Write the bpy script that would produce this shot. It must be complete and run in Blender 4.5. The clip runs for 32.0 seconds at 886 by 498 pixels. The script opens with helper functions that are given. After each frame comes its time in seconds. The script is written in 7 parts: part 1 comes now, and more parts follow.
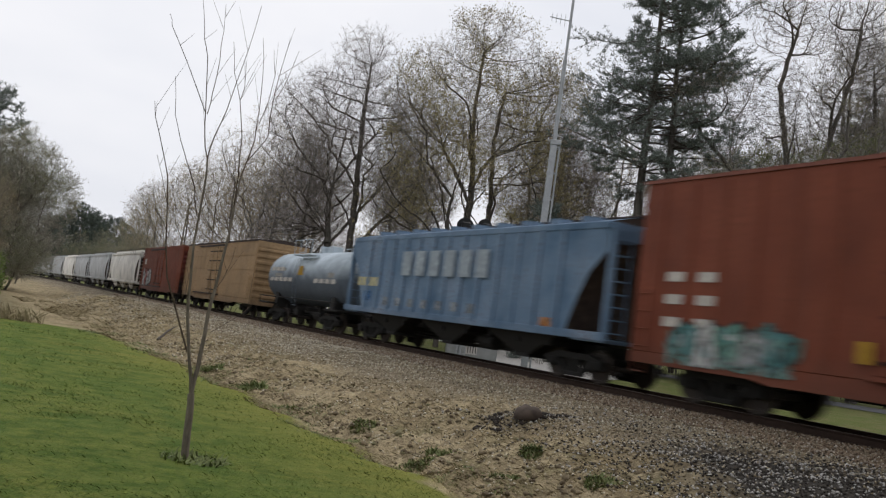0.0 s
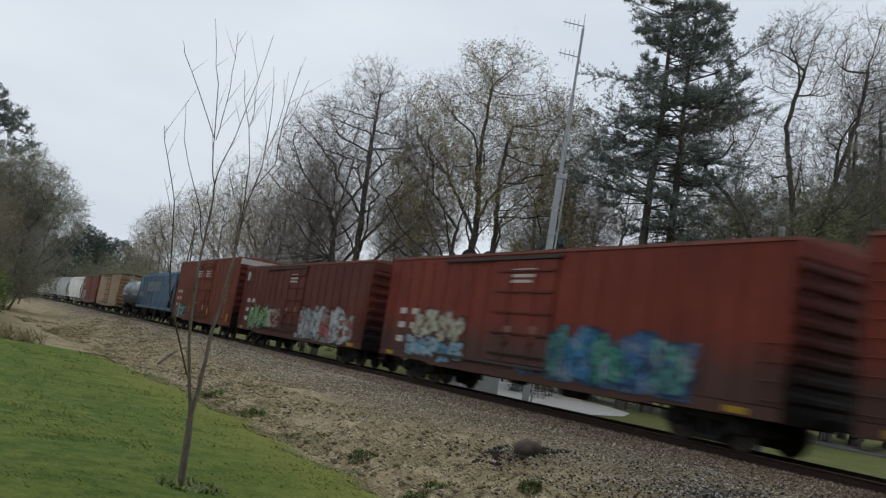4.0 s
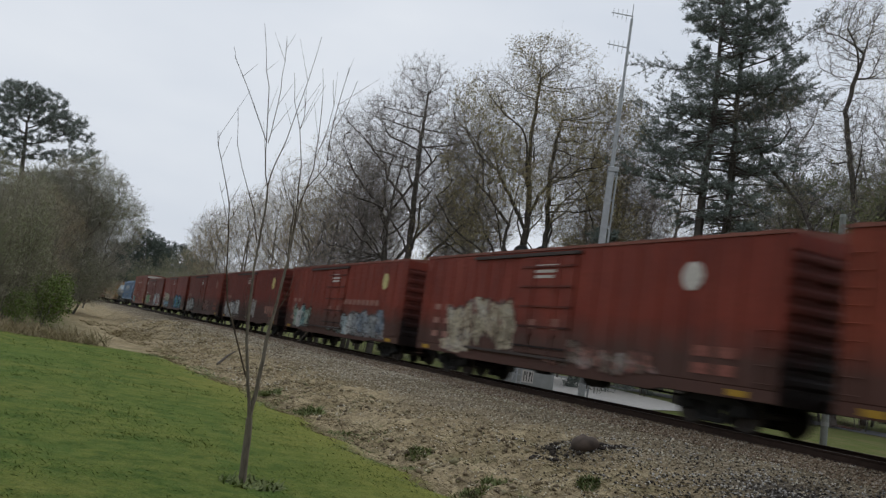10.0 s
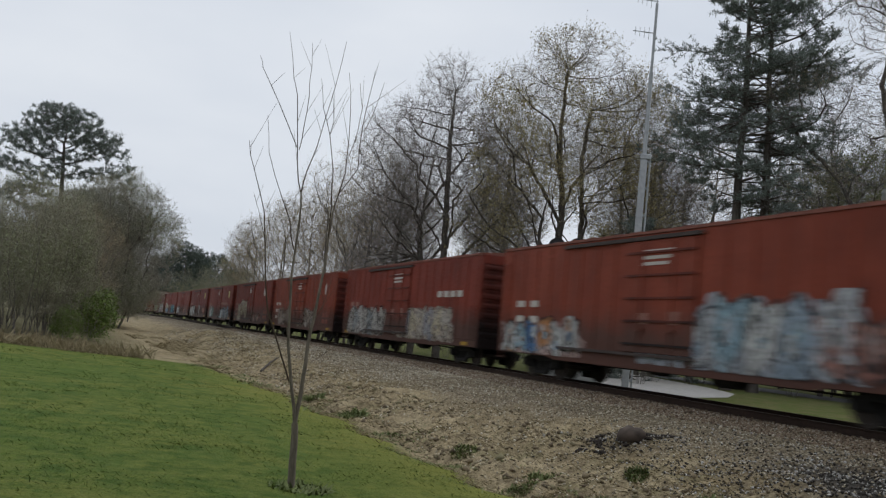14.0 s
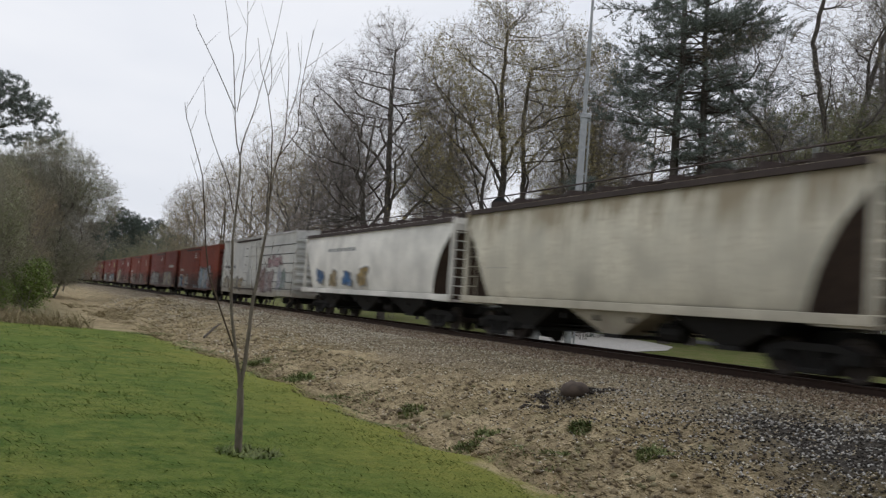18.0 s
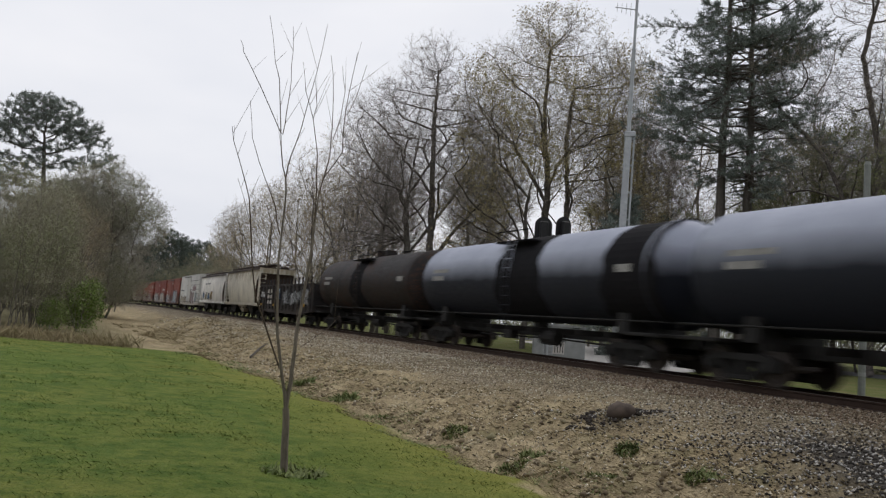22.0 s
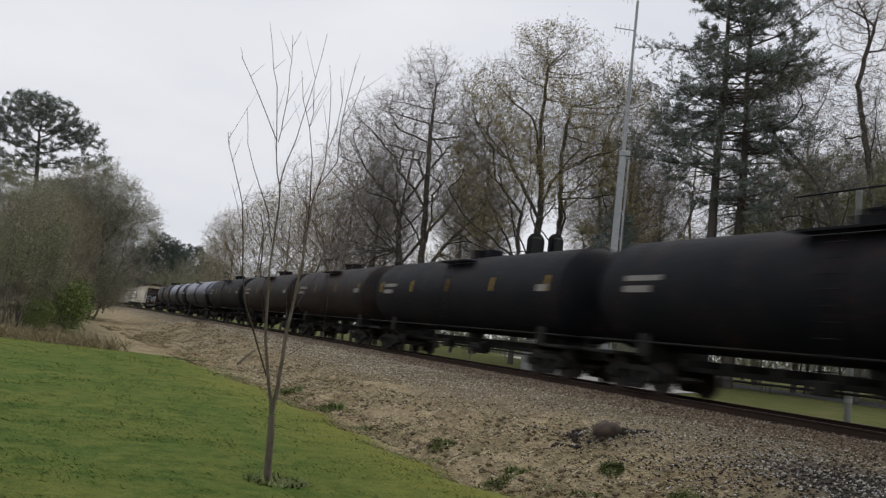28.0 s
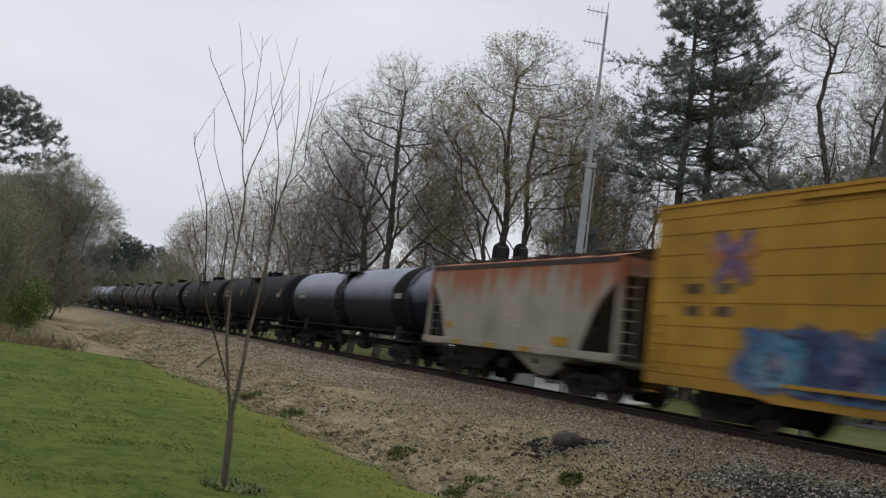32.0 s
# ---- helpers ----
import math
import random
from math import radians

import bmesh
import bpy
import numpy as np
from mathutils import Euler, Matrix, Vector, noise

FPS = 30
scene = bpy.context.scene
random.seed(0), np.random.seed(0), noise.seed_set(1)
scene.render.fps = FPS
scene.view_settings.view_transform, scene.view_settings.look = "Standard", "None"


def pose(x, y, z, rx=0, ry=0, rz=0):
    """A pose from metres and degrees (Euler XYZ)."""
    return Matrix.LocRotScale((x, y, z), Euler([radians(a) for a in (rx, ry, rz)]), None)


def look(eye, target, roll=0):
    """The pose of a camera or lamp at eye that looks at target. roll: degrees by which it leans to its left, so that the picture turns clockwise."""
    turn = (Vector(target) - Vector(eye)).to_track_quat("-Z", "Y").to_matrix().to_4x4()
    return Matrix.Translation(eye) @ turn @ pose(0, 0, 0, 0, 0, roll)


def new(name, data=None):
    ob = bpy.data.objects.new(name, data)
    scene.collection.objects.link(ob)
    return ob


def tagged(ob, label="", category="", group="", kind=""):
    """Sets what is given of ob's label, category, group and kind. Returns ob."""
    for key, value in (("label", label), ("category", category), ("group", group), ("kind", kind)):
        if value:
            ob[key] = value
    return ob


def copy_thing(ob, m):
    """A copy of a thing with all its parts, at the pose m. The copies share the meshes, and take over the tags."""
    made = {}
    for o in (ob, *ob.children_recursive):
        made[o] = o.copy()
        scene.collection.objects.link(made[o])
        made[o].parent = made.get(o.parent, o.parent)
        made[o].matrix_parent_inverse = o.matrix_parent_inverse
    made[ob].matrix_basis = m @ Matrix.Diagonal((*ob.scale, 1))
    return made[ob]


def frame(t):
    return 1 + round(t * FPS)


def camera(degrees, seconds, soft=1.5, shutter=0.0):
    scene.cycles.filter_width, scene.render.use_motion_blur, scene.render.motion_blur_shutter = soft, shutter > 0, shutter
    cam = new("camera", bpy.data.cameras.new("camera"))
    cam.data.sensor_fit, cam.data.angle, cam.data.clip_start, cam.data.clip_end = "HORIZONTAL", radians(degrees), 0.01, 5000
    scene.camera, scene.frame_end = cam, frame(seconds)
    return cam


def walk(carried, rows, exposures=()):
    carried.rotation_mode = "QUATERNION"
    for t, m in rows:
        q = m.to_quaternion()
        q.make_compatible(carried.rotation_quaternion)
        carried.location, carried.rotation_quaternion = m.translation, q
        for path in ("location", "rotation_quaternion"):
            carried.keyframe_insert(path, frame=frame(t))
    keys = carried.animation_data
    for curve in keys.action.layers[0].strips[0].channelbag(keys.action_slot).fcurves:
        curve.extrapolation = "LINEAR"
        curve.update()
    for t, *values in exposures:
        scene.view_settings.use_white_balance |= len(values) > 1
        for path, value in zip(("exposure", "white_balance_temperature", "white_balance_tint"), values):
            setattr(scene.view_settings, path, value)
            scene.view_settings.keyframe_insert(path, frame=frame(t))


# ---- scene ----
import collections

# Rail top is z = 0; the track runs along +y at x = TRACK; the camera stands on the lawn at the origin.
TRACK = 15.5
EYE = (0.0, 0.0, 1.0)
# seconds, heading (to the left of +y), pitch, roll
PATH = [
    (0, -29.00, 5.20, 7.60), (0.5, -28.99, 5.42, 8.09), (1, -29.07, 5.92, 8.32), (1.5, -29.63, 6.63, 8.44), (2, -28.33, 7.14, 9.33),
    (2.5, -28.26, 6.84, 8.90), (3, -28.64, 7.00, 8.96), (3.5, -28.74, 7.21, 9.09), (5.5, -26.40, 7.23, 8.92), (6, -26.07, 7.28, 8.98),
    (6.5, -27.29, 7.93, 9.04), (7, -27.59, 7.66, 9.05), (7.5, -26.75, 7.68, 9.73), (8, -26.05, 7.45, 9.01), (8.5, -25.85, 6.65, 8.22),
    (9, -24.79, 6.49, 8.40), (9.5, -24.64, 6.22, 8.50), (10, -24.91, 6.51, 8.21), (10.5, -25.03, 6.62, 7.45), (11, -24.18, 6.73, 8.08),
    (11.5, -23.94, 8.79, 8.89), (12, -21.75, 7.22, 8.85), (12.5, -21.29, 6.73, 7.88), (13, -21.28, 5.40, 6.29), (13.5, -22.47, 5.85, 5.58),
    (14, -22.51, 6.08, 5.54), (14.5, -22.84, 6.50, 5.56), (15, -23.97, 6.95, 6.06), (15.5, -25.90, 5.33, 6.01), (17.5, -25.39, 3.49, 3.46),
    (18, -26.62, 3.75, 4.13), (18.5, -25.75, 2.39, 5.98), (19, -21.45, 3.56, 5.60), (19.5, -22.97, 4.41, 4.63), (20, -23.51, 4.45, 4.93), (20.5, -23.62, 4.47, 4.56),
    (21, -23.42, 4.73, 4.52), (21.5, -23.14, 4.66, 4.49), (22, -23.52, 4.90, 4.09), (22.5, -23.45, 4.78, 4.09), (23, -23.64, 4.68, 3.60),
    (23.5, -23.29, 4.84, 3.85), (24, -23.37, 5.01, 4.17), (24.5, -23.61, 4.92, 4.37), (26.5, -23.65, 5.03, 4.67), (27, -22.87, 4.84, 4.88),
    (27.5, -21.98, 5.66, 4.88), (28, -24.00, 5.83, 5.98), (28.5, -23.87, 6.02, 6.52), (29, -23.68, 6.20, 6.77), (29.5, -23.94, 6.26, 6.99),
    (30, -19.33, 5.68, 6.01), (30.5, -21.55, 5.76, 5.98), (31, -23.77, 6.22, 7.07), (31.5, -25.86, 6.10, 7.58), (32, -26.32, 6.60, 7.17),
]


def view(heading, pitch, roll):
    h, p = radians(heading), radians(pitch)
    ahead = Vector((-math.sin(h) * math.cos(p), math.cos(h) * math.cos(p), math.sin(p)))
    return look(EYE, Vector(EYE) + ahead, roll)


cam = camera(56.0, 32.0, soft=1.25, shutter=0.8)
walk(cam, [(t, view(a, b, c)) for t, a, b, c in PATH], [(0, 0.24, 6750, 11), (1, 0.14, 6550, 9), (2, 0.03, 6300, 6), (3.5, 0.02, 6300, 6), (6, -0.04, 6350, 7), (13.5, 0.0, 6400, 8), (15, -0.07, 6400, 8), (18, 0.18, 6600, 10), (25, 0.14, 6700, 11), (28, 0.08, 6700, 11), (32, 0.0, 6600, 10)])

# ---- world and light: a bright overcast sky ----
SUN_AZ, SUN_EL = radians(70), radians(55)
world = bpy.data.worlds.new("overcast")
scene.world = world
world.use_nodes = True
wt = world.node_tree
for n in list(wt.nodes):
    wt.nodes.remove(n)
w_out = wt.nodes.new("ShaderNodeOutputWorld")
w_bg = wt.nodes.new("ShaderNodeBackground")
w_sky = wt.nodes.new("ShaderNodeTexSky")
w_sky.sky_type, w_sky.sun_disc = "NISHITA", False
w_sky.sun_elevation, w_sky.sun_rotation = SUN_EL, SUN_AZ
w_sky.dust_density, w_sky.air_density = 4.0, 1.0
w_scale = wt.nodes.new("ShaderNodeVectorMath")
w_scale.operation = "SCALE"
w_scale.inputs["Scale"].default_value = 0.1
w_co = wt.nodes.new("ShaderNodeTexCoord")
w_map = wt.nodes.new("ShaderNodeMapping")
w_map.inputs["Scale"].default_value = (1.0, 1.0, 2.6)
w_noise = wt.nodes.new("ShaderNodeTexNoise")
w_noise.inputs["Scale"].default_value, w_noise.inputs["Detail"].default_value = 2.2, 4.0
w_ramp = wt.nodes.new("ShaderNodeValToRGB")
w_ramp.color_ramp.elements[0].position, w_ramp.color_ramp.elements[0].color = 0.30, (0.66, 0.70, 0.78, 1)
w_ramp.color_ramp.elements[1].position, w_ramp.color_ramp.elements[1].color = 0.70, (0.82, 0.84, 0.89, 1)
w_mix = wt.nodes.new("ShaderNodeMix")
w_mix.data_type = "RGBA"
w_mix.inputs["Factor"].default_value = 0.93
wt.links.new(w_sky.outputs["Color"], w_scale.inputs[0])
wt.links.new(w_co.outputs["Generated"], w_map.inputs["Vector"])
wt.links.new(w_map.outputs["Vector"], w_noise.inputs["Vector"])
wt.links.new(w_noise.outputs["Fac"], w_ramp.inputs["Fac"])
wt.links.new(w_scale.outputs["Vector"], w_mix.inputs["A"])
wt.links.new(w_ramp.outputs["Color"], w_mix.inputs["B"])
wt.links.new(w_mix.outputs["Result"], w_bg.inputs["Color"])
w_bg.inputs["Strength"].default_value = 1.0
wt.links.new(w_bg.outputs["Background"], w_out.inputs["Surface"])

sun = new("sun", bpy.data.lights.new("sun", "SUN"))
sun.data.energy, sun.data.angle, sun.data.color = 0.7, radians(25), (1.0, 0.97, 0.92)
sun.matrix_basis = look((math.sin(SUN_AZ) * math.cos(SUN_EL) * 90, math.cos(SUN_AZ) * math.cos(SUN_EL) * 90, math.sin(SUN_EL) * 90), (0, 0, 0))
scene.view_settings.exposure = 0.0


# ---- materials ----
class Mat:
    """A small wrapper that strings procedural nodes together."""

    def __init__(self, name, rough=0.8, metal=0.0, spec=0.3):
        self.m = bpy.data.materials.new(name)
        self.m.use_nodes = True
        self.t = self.m.node_tree
        self.p = self.t.nodes["Principled BSDF"]
        self.p.inputs["Roughness"].default_value = rough
        self.p.inputs["Metallic"].default_value = metal
        self.p.inputs["Specular IOR Level"].default_value = spec

    def node(self, kind, **ins):
        n = self.t.nodes.new(kind)
        for k, v in ins.items():
            n.inputs[k.replace("_", " ")].default_value = v
        return n

    def link(self, a, b):
        self.t.links.new(a, b)

    def place(self, world_space=False, scale=(1, 1, 1)):
        m = self.node("ShaderNodeMapping")
        m.inputs["Scale"].default_value = scale
        if world_space:
            self.link(self.node("ShaderNodeNewGeometry").outputs["Position"], m.inputs["Vector"])
        else:
            self.link(self.node("ShaderNodeTexCoord").outputs["Object"], m.inputs["Vector"])
        return m.outputs["Vector"]

    def noise(self, at, scale, detail=4.0, rough=0.55):
        n = self.node("ShaderNodeTexNoise", Scale=scale, Detail=detail, Roughness=rough)
        self.link(at, n.inputs["Vector"])
        return n.outputs["Fac"]

    def ramp(self, fac, *stops):
        r = self.node("ShaderNodeValToRGB")
        e = r.color_ramp.elements
        while len(e) < len(stops):
            e.new(0.5)
        for el, (pos, col) in zip(e, stops):
            el.position = pos
            el.color = (*col, 1) if not isinstance(col, (int, float)) else (col, col, col, 1)
        self.link(fac, r.inputs["Fac"])
        return r.outputs["Color"]

    def mix(self, fac, a, b, blend="MIX"):
        n = self.node("ShaderNodeMix")
        n.data_type, n.blend_type = "RGBA", blend
        for v, slot in ((fac, "Factor"), (a, "A"), (b, "B")):
            if isinstance(v, bpy.types.NodeSocket):
                self.link(v, n.inputs[slot])
            elif slot == "Factor":
                n.inputs[slot].default_value = v
            else:
                n.inputs[slot].default_value = (*v, 1)
        return n.outputs["Result"]

    def math(self, op, a, b=0.0):
        n = self.node("ShaderNodeMath")
        n.operation = op
        for v, i in ((a, 0), (b, 1)):
            if isinstance(v, bpy.types.NodeSocket):
                self.link(v, n.inputs[i])
            else:
                n.inputs[i].default_value = v
        return n.outputs[0]

    def color(self, c):
        if isinstance(c, bpy.types.NodeSocket):
            self.link(c, self.p.inputs["Base Color"])
        else:
            self.p.inputs["Base Color"].default_value = (*c, 1)
        return self

    def rough(self, fac, lo, hi):
        self.link(self.ramp(fac, (0.3, lo), (0.7, hi)), self.p.inputs["Roughness"])

    def bump(self, fac, strength=0.4, dist=0.02):
        b = self.node("ShaderNodeBump", Strength=strength, Distance=dist)
        self.link(fac, b.inputs["Height"])
        self.link(b.outputs["Normal"], self.p.inputs["Normal"])
        return self


def dim(c, k):
    return tuple(min(1.0, v * k) for v in c)


def plain(name, c, rough=0.7, metal=0.0, scale=6.0, vary=0.35, spec=0.3):
    m = Mat(name, rough, metal, spec)
    at = m.place()
    n1, n2 = m.noise(at, scale, 6), m.noise(at, scale * 0.17, 3)
    base = m.ramp(n1, (0.3, dim(c, 1 - vary)), (0.7, dim(c, 1 + vary)))
    m.color(m.mix(m.ramp(n2, (0.35, 0.0), (0.7, 0.55)), base, dim(c, 0.7)))
    m.bump(n1, 0.15, 0.01)
    return m.m


def car_paint(name, c, rust=(0.10, 0.04, 0.02), dirt=(0.07, 0.05, 0.04), worn=0.35, grime_shade=0.5, streak=0.5, rough=0.55, fade=None, line=0.0, rain=None, spec=0.18, even=0.68, ragged=0.6):
    """Weathered wagon paint: faded patches, rust blooms, streaks that run down, a grimy foot; silver tanks get painted
    shade there.
    """
    m = Mat(name, rough, 0.0, spec)
    at = m.place()
    big = m.noise(at, 0.55, 4)
    fine = m.noise(at, 9.0, 7, 0.65)
    runs = m.noise(m.place(scale=(3.2, 3.2, 0.12)), 1.6, 5, 0.6)
    col = m.ramp(big, (0.3, dim(c, even)), (0.7, fade or dim(c, 1.2)))
    col = m.mix(m.ramp(runs, (0.5, 0.0), (0.78, streak)), col, dim(dirt, 1.0))
    col = m.mix(m.ramp(m.math("MULTIPLY", fine, m.math("ADD", big, 0.55)), (0.62 - 0.12 * worn, 0.0), (0.70, worn)), col, rust)
    sep = m.node("ShaderNodeSeparateXYZ")
    m.link(m.node("ShaderNodeTexCoord").outputs["Object"], sep.inputs[0])
    if rain:
        # rust washed down from the roof in long runs
        high = m.math("ADD", m.math("MULTIPLY", m.math("SUBTRACT", sep.outputs["Z"], rain[1]), 0.8), m.math("MULTIPLY", m.math("SUBTRACT", m.noise(m.place(scale=(3.2, 3.2, 0.16)), 1.1, 4, 0.6), 0.5), 4.0))
        col = m.mix(m.ramp(high, (0.1, 0.0), (0.6, 0.9)), col, rain[0])
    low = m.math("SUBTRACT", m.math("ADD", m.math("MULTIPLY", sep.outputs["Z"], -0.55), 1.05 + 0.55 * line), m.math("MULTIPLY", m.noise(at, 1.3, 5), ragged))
    col = m.mix(m.ramp(low, (0.0, 0.0), (0.5, grime_shade)), col, dirt)
    m.color(col)
    m.rough(fine, rough - 0.1, rough + 0.2)
    m.bump(fine, 0.12, 0.01)
    return m.m


DUST = (0.088, 0.056, 0.046)
RED = car_paint("boxcar_red", (0.19, 0.034, 0.021), dirt=dim(DUST, 0.75), worn=0.35, grime_shade=0.85, streak=0.4, line=1.1)
RED_B = car_paint("boxcar_red_b", (0.15, 0.028, 0.02), dirt=dim(DUST, 0.6), worn=0.35, grime_shade=0.85, streak=0.45, line=1.15)
RED_C = car_paint("boxcar_red_c", (0.22, 0.046, 0.025), dirt=dim(DUST, 0.75), worn=0.35, grime_shade=0.8, streak=0.4, line=1.05)
RED_DARK = car_paint("boxcar_oxide", (0.118, 0.03, 0.02), dirt=dim(DUST, 0.8), worn=0.4, grime_shade=0.5, streak=0.4, line=0.4)
# Darker red, near black low down, for wagon ends and door battens.
RED_END = car_paint("boxcar_end", (0.12, 0.028, 0.02), dirt=(0.012, 0.010, 0.010), worn=0.4, grime_shade=0.95, streak=0.5, line=1.1)
BROWN = car_paint("boxcar_brown", (0.185, 0.05, 0.027), worn=0.4, grime_shade=0.4, streak=0.3)
TAN = car_paint("boxcar_tan", (0.35, 0.235, 0.13), worn=0.45, grime_shade=0.5, streak=0.4)
GREY = car_paint("boxcar_grey", (0.58, 0.585, 0.56), worn=0.5, grime_shade=0.65, streak=0.4, rust=(0.27, 0.2, 0.1), dirt=(0.22, 0.17, 0.10), line=0.3)
YELLOW = car_paint("boxcar_yellow", (0.43, 0.24, 0.035), worn=0.12, grime_shade=0.2, streak=0.3)
BLUE = car_paint("hopper_blue", (0.085, 0.168, 0.28), worn=0.4, grime_shade=0.4, streak=0.35, fade=(0.20, 0.285, 0.39))
CREAM = car_paint("hopper_cream", (0.66, 0.625, 0.515), worn=0.35, grime_shade=0.45, streak=0.45, rust=(0.2, 0.13, 0.07), dirt=(0.16, 0.115, 0.075), line=0.3, rain=((0.30, 0.25, 0.17), 3.4))
WHITE = car_paint("hopper_white", (0.80, 0.78, 0.725), worn=0.15, grime_shade=0.22, streak=0.2, rust=(0.2, 0.14, 0.1))
SILVER_H = car_paint("hopper_grey", (0.48, 0.50, 0.51), worn=0.25, grime_shade=0.4, streak=0.35)
RUSTY = car_paint("hopper_rust", (0.36, 0.33, 0.28), worn=0.5, grime_shade=0.35, streak=0.3, rust=(0.26, 0.09, 0.04), rain=((0.32, 0.10, 0.04), 2.9))
GON_BLACK = car_paint("gondola_black", (0.028, 0.026, 0.026), worn=0.4, grime_shade=0.35, streak=0.3, rust=(0.06, 0.03, 0.02))
TANK_BLACK = car_paint("tank_black", (0.007, 0.009, 0.013), worn=0.3, grime_shade=0.35, streak=0.35, rough=0.55, spec=0.12, dirt=(0.015, 0.013, 0.013))
TANK_BROWN = car_paint("tank_brown", (0.017, 0.014, 0.0135), worn=0.45, grime_shade=0.4, streak=0.5, dirt=(0.03, 0.024, 0.02))
# Pale sky sheen above, shade below, both painted in; dirt is the shade.
TANK_SILVER = car_paint("tank_silver", (0.33, 0.355, 0.43), worn=0.08, grime_shade=0.98, streak=0.14, rough=0.5, spec=0.15, dirt=(0.010, 0.012, 0.018), line=1.75, even=0.92, ragged=0.16, fade=(0.36, 0.385, 0.46))
# Lower half painted darker blue, the top left pale.
TANK_GREY = car_paint("tank_old_grey", (0.44, 0.51, 0.56), worn=0.2, grime_shade=0.85, streak=0.4, dirt=(0.05, 0.065, 0.09), line=1.9)
SPILL = plain("spilled_tar", (0.011, 0.0105, 0.012), 0.8, 0.0, 6.0, 0.35, 0.08)
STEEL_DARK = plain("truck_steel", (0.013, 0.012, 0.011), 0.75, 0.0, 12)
WHEEL = plain("wheel_steel", (0.05, 0.04, 0.035), 0.55, 0.3, 14)
ROOF_DARK = plain("roof_dark", (0.055, 0.04, 0.036), 0.7, 0.0, 3)
ROOF_RED = plain("roof_oxide", (0.20, 0.075, 0.055), 0.75, 0.0, 3)
ROOF_PALE = plain("roof_galvanised", (0.45, 0.44, 0.42), 0.55, 0.2, 3)
PALE = plain("paint_white", (0.50, 0.47, 0.43), 0.7, 0.0, 7, 0.25)
PALE_RED = plain("paint_faded", (0.29, 0.15, 0.12), 0.75, 0.0, 7, 0.25)
PALE_FAINT = plain("paint_ghost", (0.23, 0.085, 0.065), 0.8, 0.0, 9, 0.4)
YEL_DULL = plain("paint_yellow_dull", (0.30, 0.185, 0.022), 0.7, 0.0, 7, 0.3)
YEL = plain("paint_yellow", (0.40, 0.235, 0.02), 0.6, 0.0, 7, 0.2)


# ---- mesh tools ----
class Shape:
    """Collects vertices and faces of one mesh."""

    def __init__(self):
        self.v, self.f = [], []

    def add(self, vs, fs):
        k = len(self.v)
        self.v += [tuple(p) for p in vs]
        self.f += [tuple(i + k for i in f) for f in fs]
        return self

    def box(self, x0, x1, y0, y1, z0, z1, c=0.0):
        """A box, its long edges chamfered by c."""
        if c <= 0:
            v = [(x, y, z) for z in (z0, z1) for x, y in ((x0, y0), (x1, y0), (x1, y1), (x0, y1))]
            return self.add(v, [(3, 2, 1, 0), (4, 5, 6, 7), (0, 1, 5, 4), (1, 2, 6, 5), (2, 3, 7, 6), (3, 0, 4, 7)])
        rings = []
        for z, i in ((z0, c), (z0 + c, 0), (z1 - c, 0), (z1, c)):
            a, b, d, e = x0 + i, x1 - i, y0 + i, y1 - i
            rings.append([(a + c, d, z), (b - c, d, z), (b, d + c, z), (b, e - c, z), (b - c, e, z), (a + c, e, z), (a, e - c, z), (a, d + c, z)])
        return self.loft(rings)

    def loft(self, rings, cap=True):
        n, k = len(rings[0]), len(self.v)
        for r in rings:
            self.v += [tuple(p) for p in r]
        for j in range(len(rings) - 1):
            for i in range(n):
                a, b = k + j * n + i, k + j * n + (i + 1) % n
                self.f.append((a, b, b + n, a + n))
        if cap:
            self.f.append(tuple(k + i for i in reversed(range(n))))
            self.f.append(tuple(k + (len(rings) - 1) * n + i for i in range(n)))
        return self

    def prism_y(self, profile, y0, y1):
        """Profile points (x, z), anticlockwise seen from -y, drawn out along y."""
        return self.loft([[(x, y, z) for x, z in profile] for y in (y0, y1)])

    def prism_x(self, profile, x0, x1):
        """Profile points (y, z) drawn out along x."""
        return self.loft([[(x, y, z) for y, z in profile] for x in (x0, x1)])

    def tube(self, p, q, r, s=None, n=8, cap=True):
        p, q, s = Vector(p), Vector(q), r if s is None else s
        d = (q - p).normalized()
        u = d.orthogonal().normalized()
        w = d.cross(u)
        turn = [(math.cos(2 * math.pi * i / n), math.sin(2 * math.pi * i / n)) for i in range(n)]
        return self.loft([[c + (u * a + w * b) * k for a, b in turn] for c, k in ((p, r), (q, s))], cap)

    def blob(self, at, r, seed=0, n=6, flat=1.0, rough=0.25):
        rnd = random.Random(seed)
        rings = []
        for j in range(1, n):
            t = math.pi * j / n
            rings.append([(at[0] + r * math.sin(t) * math.cos(a) * (1 + rnd.uniform(-rough, rough)), at[1] + r * math.sin(t) * math.sin(a) * (1 + rnd.uniform(-rough, rough)),
                           at[2] - r * flat * math.cos(t) * (1 + rnd.uniform(-rough, rough))) for a in (2 * math.pi * i / (n + 2) for i in range(n + 2))])
        return self.loft(rings)

    def mesh(self, name, smooth=False):
        m = bpy.data.meshes.new(name)
        m.from_pydata(self.v, [], self.f)
        if smooth:
            m.polygons.foreach_set("use_smooth", [True] * len(m.polygons))
        m.update()
        return m


CACHE = {}


